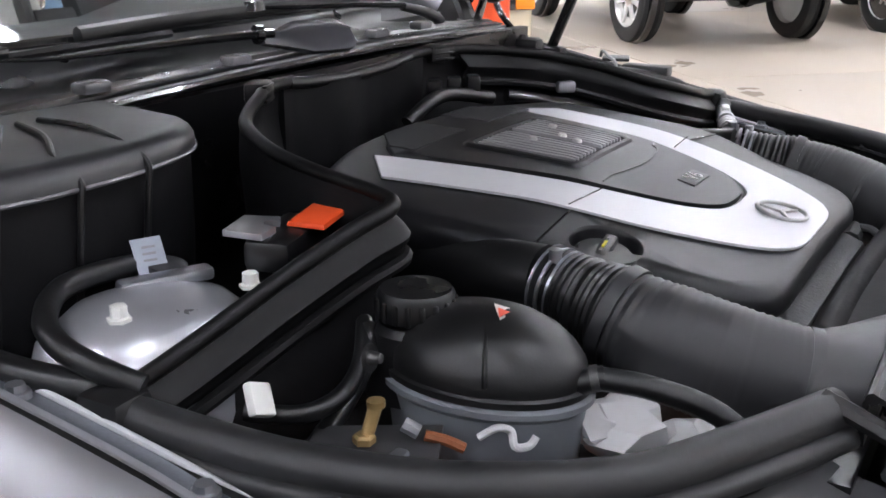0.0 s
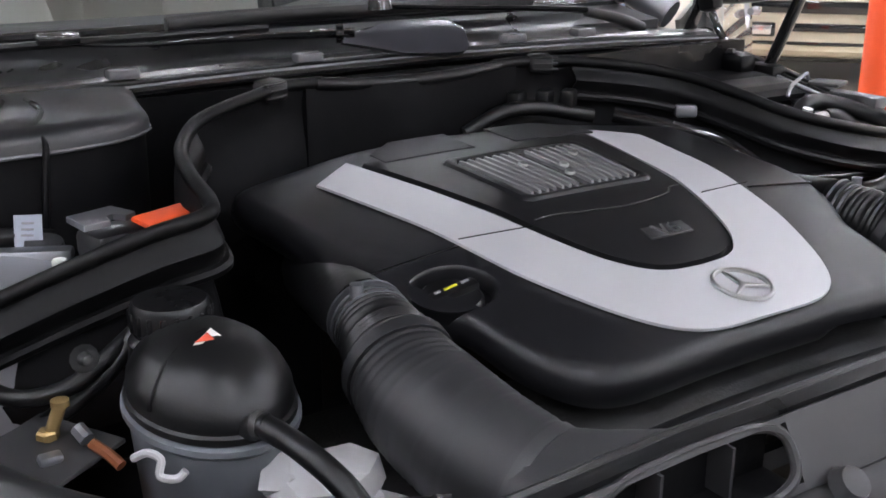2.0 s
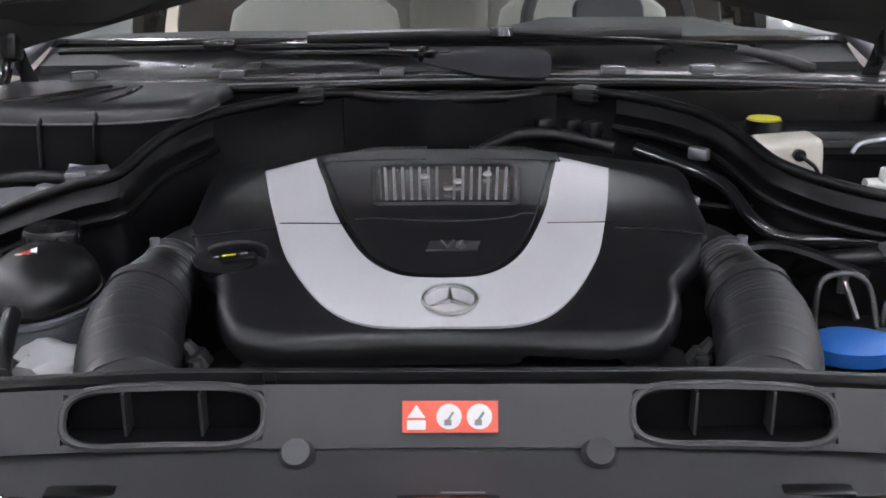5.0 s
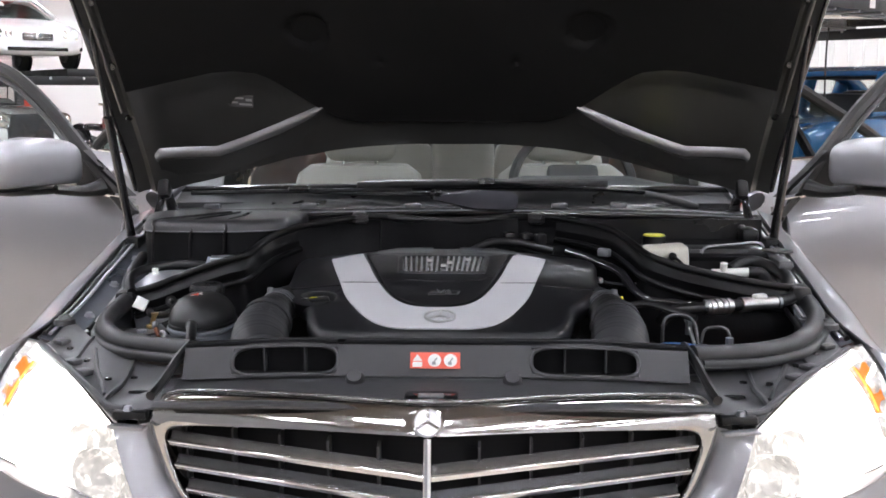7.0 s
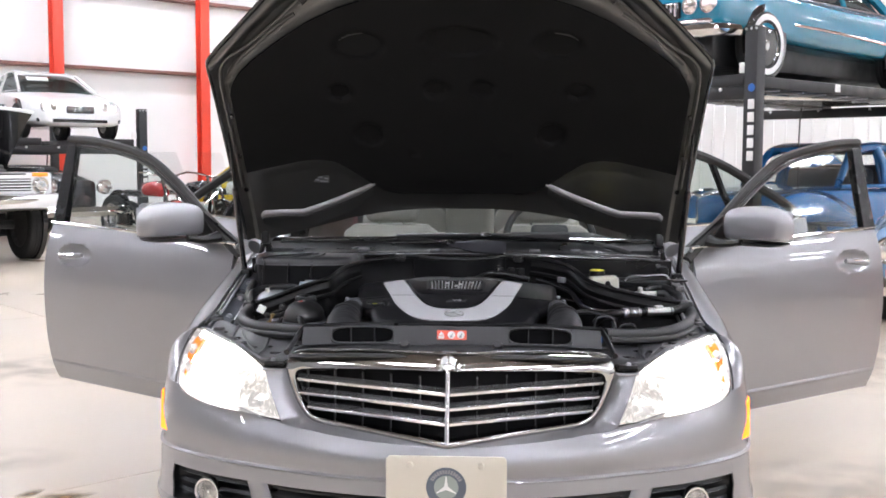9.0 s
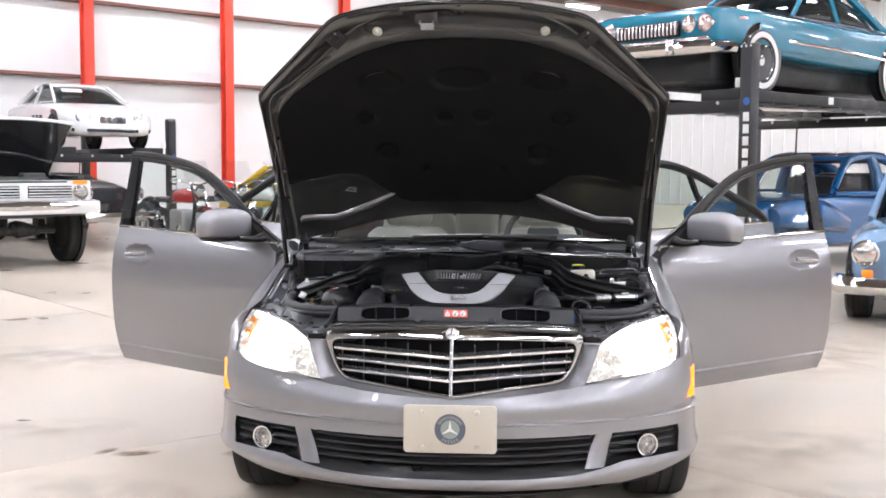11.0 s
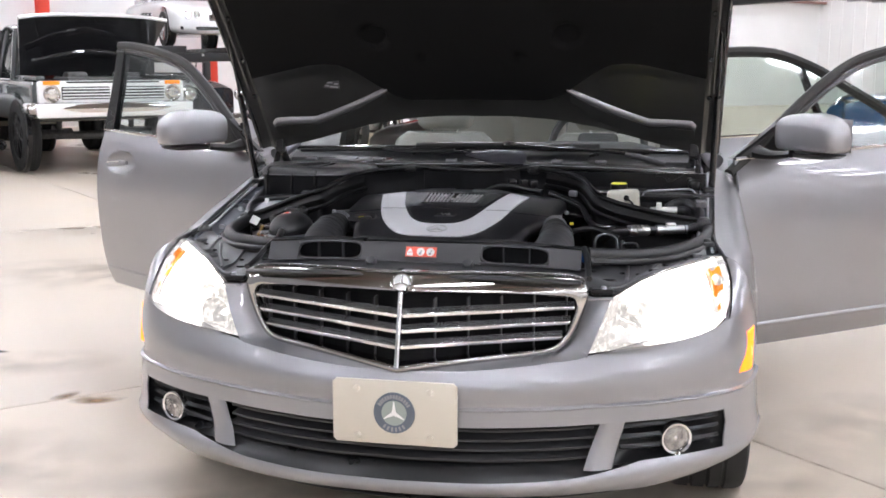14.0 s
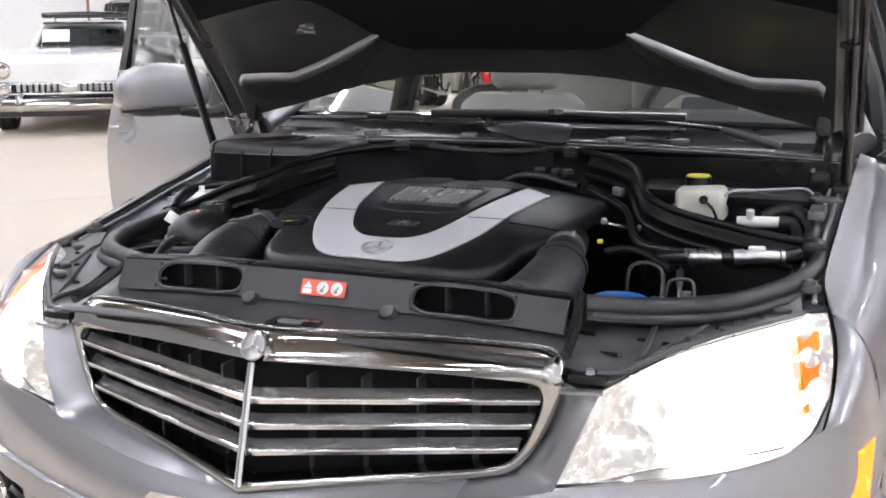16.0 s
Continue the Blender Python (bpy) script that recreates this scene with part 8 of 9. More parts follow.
# parking lifts
def lift(m, label, hz, wid, length, post_h, shift=0.0, gauge=0.80):
    g = thing("car_lift", label, "car lift", m, "parking lifts")
    for sx in (-1, 1):
        for y in (0.0, length):
            ps = part("post", box((sx * wid / 2, y, post_h / 2), (0.15, 0.17, post_h), 0.012), LIFTBLK, g, "black lift post")
            part("foot_plate", box((sx * wid / 2, y, 0.012), (0.36, 0.36, 0.024), 0.004), LIFTBLK, ps)
            for k in range(3):
                part("post_bolt", lathe([(0.0, 0.008), (0.012, 0.006), (0.014, 0.0)], 8, Matrix.Translation((sx * wid / 2 - 0.06 + 0.06 * k, y - 0.085, post_h - 0.03)) @ Matrix.Rotation(radians(90), 4, "X")), ALU, ps)
            if sx > 0 and y == 0:
                part("label_disc", lathe([(0.0, 0.004), (0.04, 0.004), (0.042, 0.0)], 20, Matrix.Translation((sx * wid / 2 + 0.02, -0.086, hz - 0.16)) @ Matrix.Rotation(radians(90), 4, "X")), BLUE, ps, "round blue maker's disc")
                for k in range(5):
                    part("label_bar", box((sx * wid / 2 + 0.02, -0.087, hz - 0.33 - k * 0.135), (0.075, 0.006, 0.10), 0.002), LABELWHT, ps, "white vertical label bar")
                part("post_tag", box((sx * wid / 2 - 0.14, 0.0, hz + 0.06), (0.09, 0.01, 0.11), 0.002), LABELWHT, g)
        rx_ = shift + sx * gauge
        rw = part("runway", box((rx_, length / 2, hz - 0.07), (0.52, length, 0.13), 0.012), LIFTBLK, g, "black runway")
        for k in range(10):
            part("runway_rib", box((rx_, 0.25 + k * (length - 0.5) / 9, hz - 0.145), (0.46, 0.04, 0.02), 0.004), STEEL, rw)
        part("runway_tag", box((rx_ + sx * 0.262, 2.0, hz - 0.06), (0.004, 0.12, 0.09), 0), LABELWHT, rw)
    for y in (0.05, length - 0.05):
        cb = part("cross_beam", box((0, y, hz - 0.20), (wid - 0.1, 0.14, 0.14), 0.012), LIFTBLK, g)
        for k in range(4):
            part("beam_bolt", lathe([(0.0, 0.01), (0.02, 0.008), (0.022, 0.0)], 8, Matrix.Translation((-wid / 2 + 0.4 + k * (wid - 0.8) / 3, y - 0.07, hz - 0.16)) @ Matrix.Rotation(radians(90), 4, "X")), ALU, cb)
    part("drip_tray", box((shift, length / 2, hz - 0.12), (2 * gauge - 0.5, length * 0.8, 0.02), 0.004), GLOSSBLK, g)
    part("lift_cable", tube([(wid / 2 - 0.9, length * 0.5, hz - 0.25), (wid / 2 - 0.92, length * 0.5, hz - 0.6), (wid / 2 - 0.9, length * 0.5, 0.4)], 0.012, 6, 3), RUBBER, g)
    return g


PL = Vector((2.87, 8.78))  # the lift's front left post
wid = 2.5
LIFT_SIDE = 1 if (heading(0, 0, *HL) @ Vector((1, 0, 0))).dot(Vector((VX, VY, 0))) > 0 else -1
cx, cy = PL.x - VX * wid / 2, PL.y - VY * wid / 2
lift(heading(PL.x - VX * 1.6, PL.y - VY * 1.6, *HL), "black four-post parking lift holding a teal car", 2.2, 3.2, 5.1, 2.68, LIFT_SIDE * 0.35, 0.86)
g = vehicle("teal_car", "teal late-fifties sedan with chrome bumper and whitewall tyres on a lift", heading(cx - 0.2 * UX, cy - 0.2 * UY, *HL, 2.2), P_TEAL, 5.4,
            ((0.0, 0.88, 0.56, 0.86), (0.2, 0.97, 0.48, 0.96), (1.4, 1.0, 0.38, 0.98), (3.0, 1.0, 0.34, 0.96), (4.6, 1.0, 0.36, 0.98), (5.4, 0.92, 0.44, 0.92)),
            ((1.75, 0.84, 0.96, 1.0), (2.3, 0.84, 0.96, 1.42), (3.4, 0.84, 0.96, 1.42), (4.1, 0.84, 0.96, 1.0)), 0.36, (0.84, 4.05), 0.86, True, CHROME,
            lamps=((0.80, -0.02, 0.74, 0.09), (0.58, -0.03, 0.74, 0.09)), bumper_z=0.46, bumper_y=-0.05, bumper_w=0.99)
part("grille_recess", box((0, -0.03, 0.70), (0.92, 0.06, 0.18), 0.02), GLOSSBLK, g)
bars(g, "grille_bar", -0.45, 0.45, 0.63, 0.78, -0.06, 16, CHROME, 0.03, True)
part("bumper_valance", box((0, 0.0, 0.56), (1.7, 0.1, 0.07), 0.03), CHROME, g)
part("under_panel", box((0, 2.65, 0.28), (1.46, 4.9, 0.36), 0.06), LIFTBLK, g, "black underbody")
for sx in (-1, 1):
    part("side_spear", tube([(sx * 0.995, 1.4, 0.62), (sx * 1.012, 2.6, 0.60), (sx * 1.005, 4.8, 0.52)], 0.016, 6, 4), CHROME, g, "chrome side spear")
    part("script_badge", box((sx * 0.985, 0.45, 0.82), (0.012, 0.16, 0.03), 0.004), CHROME, g)
    part("bumper_guard", box((sx * 0.42, -0.14, 0.48), (0.12, 0.1, 0.2), 0.04), CHROME, g)

g = vehicle("blue_sedan", "medium blue rounded vintage sedan under the lift", heading(cx + 1.19 * UX + 0.16 * VX, cy + 1.19 * UY + 0.16 * VY, *HL) @ Matrix.Scale(0.97, 4), P_BLUE, 4.7,
            ((0.05, 0.42, 0.40, 0.80), (0.3, 0.62, 0.32, 0.92), (1.3, 0.80, 0.26, 1.0), (2.4, 0.86, 0.24, 1.0), (3.6, 0.86, 0.26, 0.98), (4.3, 0.72, 0.30, 0.85), (4.7, 0.50, 0.40, 0.66)),
            ((1.55, 0.66, 0.98, 1.02), (2.0, 0.72, 0.98, 1.50), (2.7, 0.74, 0.98, 1.56), (3.4, 0.70, 0.98, 1.46), (4.05, 0.58, 0.96, 1.02)), 0.34, (0.8, 3.6), 0.68, rim=DARKMET, glass=SIDEGLASS,
            lamps=((0.62, 0.25, 0.78, 0.10),), bumper_z=0.45, bumper_y=-0.05, bumper_w=0.78)
for sx in (-1, 1):
    part("front_fender", loft([ring(w, zb, zt, y, 20, 0.6) for y, w, zb, zt in ((0.1, 0.08, 0.5, 0.8), (0.35, 0.16, 0.35, 0.92), (0.9, 0.18, 0.38, 0.95), (1.5, 0.14, 0.38, 0.85), (2.0, 0.05, 0.4, 0.6))]) if False else tube([(sx * 0.62, 0.15, 0.70), (sx * 0.70, 0.5, 0.74), (sx * 0.74, 1.0, 0.72), (sx * 0.78, 1.6, 0.60)], [0.13, 0.21, 0.22, 0.14], 16, 5), P_BLUE, g)
    part("rear_fender", tube([(sx * 0.76, 2.9, 0.55), (sx * 0.76, 3.4, 0.66), (sx * 0.70, 4.0, 0.62), (sx * 0.6, 4.4, 0.5)], [0.12, 0.2, 0.19, 0.1], 14, 5), P_BLUE, g)
    part("roof_rail", tube([(sx * 0.64, 1.62, 1.06), (sx * 0.62, 1.90, 1.36), (sx * 0.60, 2.15, 1.47), (sx * 0.60, 2.7, 1.52), (sx * 0.58, 3.3, 1.45), (sx * 0.56, 3.7, 1.28), (sx * 0.55, 4.0, 1.02)], [0.05, 0.055, 0.07, 0.07, 0.09, 0.13, 0.14], 12, 5), P_BLUE, g)
for sx in (-1, 1):
    part("door_pillar", tube([(sx * 0.80, 2.60, 0.98), (sx * 0.755, 2.62, 1.25), (sx * 0.64, 2.62, 1.50)], [0.07, 0.062, 0.06], 10, 4), P_BLUE, g)
    part("rear_quarter", tube([(sx * 0.76, 3.52, 0.96), (sx * 0.70, 3.46, 1.22), (sx * 0.58, 3.36, 1.46)], [0.13, 0.11, 0.09], 12, 4), P_BLUE, g)
    part("belt_moulding", tube([(sx * 0.72, 1.5, 1.0), (sx * 0.82, 2.3, 1.0), (sx * 0.82, 3.2, 0.99), (sx * 0.70, 3.9, 0.96)], 0.03, 8, 4), P_BLUE, g)
for yy, zt in ((2.55, 1.24), (3.35, 1.28)):
    part("bench_seat", box((0, yy, (0.7 + zt) / 2), (1.24, 0.22, zt - 0.7), 0.09, Matrix.Rotation(radians(-8), 4, "X")), DASH, g)
part("headliner", box((0, 2.75, 1.44), (1.05, 1.2, 0.05), 0.02), DASH, g)

g = vehicle("pale_blue_car", "small pale blue fifties car with black oval grille", heading(3.62, 5.35, -0.40, -0.92), P_LBLUE, 3.9,
            ((0.02, 0.52, 0.34, 0.72), (0.25, 0.66, 0.28, 0.80), (1.1, 0.74, 0.24, 0.86), (2.4, 0.75, 0.24, 0.85), (3.5, 0.68, 0.28, 0.78), (3.9, 0.5, 0.36, 0.66)),
            ((1.2, 0.62, 0.84, 0.88), (1.6, 0.62, 0.84, 1.26), (2.4, 0.62, 0.84, 1.28), (3.0, 0.6, 0.82, 0.88)), 0.31, (0.55, 2.9), 0.60,
            lamps=((0.52, -0.02, 0.60, 0.10),), bumper_z=0.34, bumper_y=-0.10, bumper_w=0.74, p=0.45)
part("grille_oval", lathe([(0.0, 0.02), (0.20, 0.02), (0.22, 0.0)], 32, Matrix.Translation((0, -0.02, 0.55)) @ Matrix.Rotation(radians(90), 4, "X") @ Matrix.Diagonal((1.2, 0.6, 1, 1))), GLOSSBLK, g, "black oval grille")
part("grille_ring", tube([(0.26 * math.cos(k * math.pi / 12), -0.03, 0.55 + 0.135 * math.sin(k * math.pi / 12)) for k in range(25)], 0.014, 8, 1, False), CHROME, g)
for sx in (-1, 1):
    part("turn_lamp", box((sx * 0.50, -0.03, 0.435), (0.09, 0.04, 0.06), 0.015), AMBERDIM, g, "orange turn lamp")

# white coupe on a second lift
WX, WY = -7.0, 15.4
HC = (0.64, -0.768)  # the coupe's heading
lift(heading(WX, WY, *HC), "black four-post parking lift holding a white coupe", 1.62, 2.4, 4.9, 2.15)
g = vehicle("white_coupe", "white coupe with dark grille on a parking lift", heading(WX + 0.35 * HC[0], WY + 0.35 * HC[1], *HC, 1.62) @ Matrix.Scale(0.93, 4), P_WHITE, 4.6,
            ((0.0, 0.62, 0.26, 0.52), (0.15, 0.80, 0.20, 0.64), (0.7, 0.88, 0.20, 0.78), (1.5, 0.89, 0.20, 0.90), (3.4, 0.89, 0.22, 0.94), (4.4, 0.80, 0.28, 0.90), (4.6, 0.66, 0.34, 0.70)),
            ((1.2, 0.74, 0.88, 0.92), (1.95, 0.72, 0.90, 1.26), (2.8, 0.70, 0.92, 1.28), (3.8, 0.70, 0.92, 0.96)), 0.32, (0.85, 3.55), 0.76, p=0.4)
part("grille", box((0, -0.005, 0.50), (0.50, 0.06, 0.13), 0.02), GLOSSBLK, g, "dark grille")
bars(g, "grille_bar", -0.24, 0.24, 0.45, 0.56, -0.03, 4, CHROME, 0.02)
part("round_badge", lathe([(0.0, 0.012), (0.05, 0.01), (0.06, 0.0)], 20, Matrix.Translation((0, -0.04, 0.51)) @ Matrix.Rotation(radians(90), 4, "X")), CHROME, g)
part("lower_intake", box((0, 0.02, 0.30), (1.0, 0.06, 0.07), 0.02), GLOSSBLK, g)
part("screen_paper", box((-0.3, 1.50, 1.13), (0.4, 0.01, 0.12), 0, Matrix.Rotation(radians(-55), 4, "X")), LABELWHT, g)
for sx in (-1, 1):
    part("fog_opening", box((sx * 0.66, 0.08, 0.31), (0.2, 0.06, 0.07), 0.02), GLOSSBLK, g)
    for dx, r in ((0.46, 0.06), (0.62, 0.075)):
        part("lamp_pair", lathe([(0.0, 0.03), (r * 0.8, 0.02), (r, 0.0)], 20, Matrix.Translation((sx * dx, 0.02 + 0.12 * (dx - 0.46), 0.55)) @ Matrix.Rotation(radians(75), 4, "X") @ Matrix.Diagonal((1, 1.3, 1, 1))), LAMPDIM, g, "oval headlamp")

# white fifties car
g = vehicle("white_fifties_car", "white fifties sedan with dark roof rack and chrome bumper", heading(-7.80, 8.45, 0.575, -0.818) @ Matrix.Scale(0.97, 4), P_WHITE, 5.0,
            ((0.0, 0.80, 0.46, 0.82), (0.25, 0.90, 0.36, 0.92), (1.4, 0.95, 0.30, 0.98), (3.0, 0.95, 0.28, 0.98), (4.6, 0.93, 0.32, 0.96), (5.0, 0.84, 0.44, 0.86)),
            ((1.7, 0.68, 0.95, 0.99), (2.1, 0.66, 0.95, 1.27), (3.2, 0.66, 0.95, 1.29), (3.9, 0.66, 0.95, 0.99)), 0.34, (0.85, 3.8), 0.77, True,
            lamps=((0.74, -0.02, 0.74, 0.095), (0.74, -0.03, 0.52, 0.085)), bumper_z=0.35, bumper_y=-0.07, bumper_w=0.95, p=0.26)
part("grille_recess", box((0, -0.005, 0.50), (1.5, 0.06, 0.22), 0.02), GLOSSBLK, g)
part("lower_valance", box((0, 0.06, 0.26), (1.7, 0.10, 0.12), 0.03), GLOSSBLK, g, "dark lower valance")
for sx in (-0.55, 0.55):
    part("bumper_guard", box((sx, -0.14, 0.37), (0.10, 0.09, 0.20), 0.03), CHROME, g)
part("grille_panel", box((0, -0.03, 0.595), (1.35, 0.06, 0.03), 0.01), CHROME, g, "chrome grille")
part("grille_panel", box((0, -0.03, 0.475), (1.35, 0.06, 0.03), 0.01), CHROME, g)
bars(g, "grille_bar", -0.6, 0.6, 0.50, 0.58, -0.06, 18, STEEL, 0.03, True)
part("grille_centre", box((0, -0.06, 0.54), (0.18, 0.05, 0.11), 0.02), CHROME, g)
part("hood_ornament", box((0, 0.2, 0.93), (0.03, 0.12, 0.05), 0.01), CHROME, g)
part("screen_paper", box((-0.34, 1.80, 1.12), (0.34, 0.01, 0.20), 0, Matrix.Rotation(radians(-40), 4, "X")), LABELWHT, g)
part("roof_carrier", tube([(-0.56, 2.35, 1.385), (-0.51, 2.35, 1.385), (0.0, 2.33, 1.39), (0.51, 2.35, 1.385), (0.56, 2.35, 1.385)], [0.02, 0.045, 0.05, 0.045, 0.02], 12, 5, flat=0.9), P_BLACK, g, "black roof carrier")
for sx in (-0.4, 0.4):
    part("carrier_foot", box((sx, 2.35, 1.315), (0.04, 0.06, 0.10), 0.01), CHROME, g)
part("visor", box((0, 2.02, 1.28), (1.02, 0.16, 0.03), 0.01), P_BLACK, g)

# black roadster behind, yellow car, red-tank motorcycles
g = vehicle("black_roadster", "black and chrome vintage roadster", heading(-5.75, 12.6, *HR), P_BLACK, 4.2,
            ((0.3, 0.30, 0.5, 0.95), (0.8, 0.36, 0.45, 1.02), (1.8, 0.6, 0.40, 1.06), (3.2, 0.7, 0.40, 1.0), (4.0, 0.5, 0.45, 0.8)),
            ((1.9, 0.6, 1.00, 1.03), (2.2, 0.6, 1.00, 1.14), (3.0, 0.6, 1.00, 1.14), (3.4, 0.58, 0.98, 1.02)), 0.36, (0.5, 3.3), 0.72, rim=CHROME,
            lamps=((0.42, 0.25, 0.85, 0.10),), bumper_z=0.50, bumper_y=0.1, bumper_w=0.8)
g = vehicle("black_hot_rod", "black vintage car with yellow headlamps and chrome trim", heading(-8.7, 11.5, *HR), P_BLACK, 4.2,
            ((0.2, 0.34, 0.45, 0.98), (0.8, 0.42, 0.42, 1.05), (1.8, 0.62, 0.40, 1.06), (3.2, 0.7, 0.40, 1.0), (4.0, 0.5, 0.45, 0.8)),
            ((1.9, 0.6, 1.04, 1.08), (2.2, 0.6, 1.04, 1.55), (3.0, 0.6, 1.04, 1.55), (3.4, 0.58, 1.0, 1.06)), 0.36, (0.5, 3.3), 0.72, rim=CHROME, bumper_z=0.50, bumper_y=-0.05, bumper_w=0.8)
for sx in (-1, 1):
    part("headlamp", lathe([(0.0, 0.04), (0.06, 0.03), (0.10, 0.0), (0.11, -0.02), (0.0, -0.12)], 24, Matrix.Translation((sx * 0.46, 0.15, 0.86)) @ Matrix.Rotation(radians(90), 4, "X")), YELLOW, g, "yellow headlamp")
    part("front_fender", tube([(sx * 0.72, 0.05, 0.55), (sx * 0.74, 0.3, 0.80), (sx * 0.74, 0.7, 0.82), (sx * 0.72, 1.3, 0.55)], [0.08, 0.14, 0.14, 0.08], 12, 5), P_BLACK, g)
part("grille_shell", box((0, 0.14, 0.75), (0.42, 0.08, 0.46), 0.06), CHROME, g)
g = vehicle("yellow_car", "yellow coupe parked by the wall", heading(-2.1, 15.5, *HR), P_YELLOW, 4.3,
            ((0.0, 0.7, 0.3, 0.65), (0.2, 0.8, 0.25, 0.75), (1.2, 0.85, 0.22, 0.85), (3.4, 0.85, 0.22, 0.88), (4.3, 0.72, 0.32, 0.75)),
            ((1.2, 0.7, 0.85, 0.9), (1.8, 0.7, 0.85, 1.28), (2.8, 0.7, 0.85, 1.28), (3.6, 0.7, 0.85, 0.9)), 0.31, (0.8, 3.4), 0.72, lamps=((0.6, -0.02, 0.55, 0.09),), bumper_z=0.36, bumper_y=-0.05, bumper_w=0.82)


def motorcycle(m, tank_mat, label):
    g = thing("motorcycle", label, "motorcycle", m, "motorcycles by the wall")
    for y in (0.0, 1.45):
        mm = Matrix.Translation((0, y, 0.32)) @ Matrix.Rotation(radians(90), 4, "Y")
        w = part("wheel", lathe([(0.24, -0.03), (0.30, -0.06), (0.32, 0.0), (0.30, 0.06), (0.24, 0.03), (0.23, 0.0)], 28, mm, False), TYRE, g)
        part("rim", lathe([(0.20, -0.03), (0.24, -0.03), (0.24, 0.03), (0.20, 0.03)], 28, mm, False), CHROME, w)
        part("hub", lathe([(0.0, -0.06), (0.05, -0.06), (0.05, 0.06), (0.0, 0.06)], 14, mm), ALU, w)
        for k in range(8):
            a = k * math.pi / 4
            part("spoke", tube([(0, y, 0.32), (0, y + 0.22 * math.cos(a), 0.32 + 0.22 * math.sin(a))], 0.006, 5, 1, False), CHROME, w)
    part("frame", tube([(0, 0.35, 0.85), (0, 0.5, 0.3), (0, 1.0, 0.28), (0, 1.45, 0.34)], 0.03, 8, 4), P_BLACK, g)
    part("engine", box((0, 0.72, 0.45), (0.3, 0.42, 0.34), 0.05), ALU, g, "aluminium engine")
    part("fuel_tank", loft([ring(w, 0.72, zt, y, 20, 0.6) for y, w, zt in ((0.38, 0.07, 0.84), (0.55, 0.15, 0.95), (0.85, 0.14, 0.93), (1.0, 0.06, 0.82))]), tank_mat, g)
    part("seat", box((0, 1.2, 0.76), (0.26, 0.5, 0.1), 0.04), P_BLACK, g)
    for sx in (-1, 1):
        part("fork", tube([(sx * 0.09, 0.0, 0.32), (sx * 0.09, 0.3, 1.0)], 0.022, 8, 1, False), CHROME, g)
        part("exhaust", tube([(sx * 0.14, 0.6, 0.4), (sx * 0.18, 0.7, 0.25), (sx * 0.18, 1.5, 0.28)], 0.04, 8, 4), CHROME, g)
    part("handlebar", tube([(-0.38, 0.42, 1.08), (-0.2, 0.3, 1.05), (0, 0.28, 1.0), (0.2, 0.3, 1.05), (0.38, 0.42, 1.08)], 0.014, 8, 4), CHROME, g)
    part("headlamp", lathe([(0.0, 0.06), (0.07, 0.04), (0.09, 0.0), (0.0, -0.1)], 18, Matrix.Translation((0, 0.2, 0.92)) @ Matrix.Rotation(radians(90), 4, "X")), CHROME, g)
    part("screen", sheet(lambda u, v: Vector(((2 * u - 1) * 0.22, 0.22 + 0.2 * v, 1.05 + 0.32 * v)), 6, 4, 0.004), CLEAR, g)
    part("front_mudguard", tube([(0, -0.3, 0.42), (0, -0.15, 0.6), (0, 0.05, 0.67), (0, 0.25, 0.6)], 0.06, 8, 4, flat=0.4), tank_mat, g)
    return g


P_RED = car_paint("red_tank_paint", (0.45, 0.02, 0.02))
for k, (x, y, pm_) in enumerate(((-4.3, 12.3, P_RED), (-3.8, 12.9, P_BLACK), (-3.3, 13.4, P_WHITE), (-2.8, 13.9, P_RED), (-2.3, 14.5, P_BLACK))):
    motorcycle(heading(x, y, *HR), pm_, ("red", "black", "white", "red", "black")[k] + " and chrome motorcycle parked in a row")

# cream sports car, bollard, jeep on the driver's side
g = vehicle("cream_sports_car", "cream eighties sports car with black bumper strip", heading(4.83, 3.91, *HL), P_CREAM, 4.2,
            ((0.0, 0.78, 0.26, 0.60), (0.15, 0.84, 0.20, 0.68), (0.8, 0.86, 0.18, 0.74), (1.6, 0.86, 0.18, 0.84), (3.3, 0.86, 0.18, 0.86), (4.2, 0.78, 0.28, 0.74)),
            ((1.3, 0.72, 0.82, 0.86), (2.0, 0.68, 0.84, 1.24), (2.8, 0.66, 0.84, 1.24), (3.7, 0.66, 0.84, 0.88)), 0.31, (0.82, 3.25), 0.74, p=0.28)
part("bumper_strip", box((0, -0.01, 0.52), (1.60, 0.05, 0.075), 0.01), GLOSSBLK, g, "black bumper strip")
part("air_slot", box((0, -0.008, 0.40), (0.72, 0.04, 0.05), 0.01), GLOSSBLK, g)
part("chin_groove", box((0, 0.0, 0.305), (1.3, 0.04, 0.02), 0.004), GLOSSBLK, g)
for sx in (-1, 1):
    part("turn_lamp", box((sx * 0.74, -0.02, 0.525), (0.13, 0.06, 0.07), 0.012), AMBERDIM, g, "orange turn lamp")
    fl = part("fog_lamp", box((sx * 0.53, -0.012, 0.385), (0.20, 0.05, 0.085), 0.01), GLOSSBLK, g)
    part("fog_lens", box((sx * 0.53, -0.038, 0.385), (0.15, 0.02, 0.06), 0.008), LAMPDIM, fl)
# added black slab that stands in for the shade under the car
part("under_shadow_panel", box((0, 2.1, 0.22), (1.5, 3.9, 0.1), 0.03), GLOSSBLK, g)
bo = thing("bollard", "orange-red plastic bollard standing beside the car", "bollard", Matrix.Translation((3.02, 2.42, 0)))
part("sleeve", lathe([(0.085, 0.0), (0.085, 1.05), (0.07, 1.11), (0.0, 1.13)], 32), ORANGE, bo)
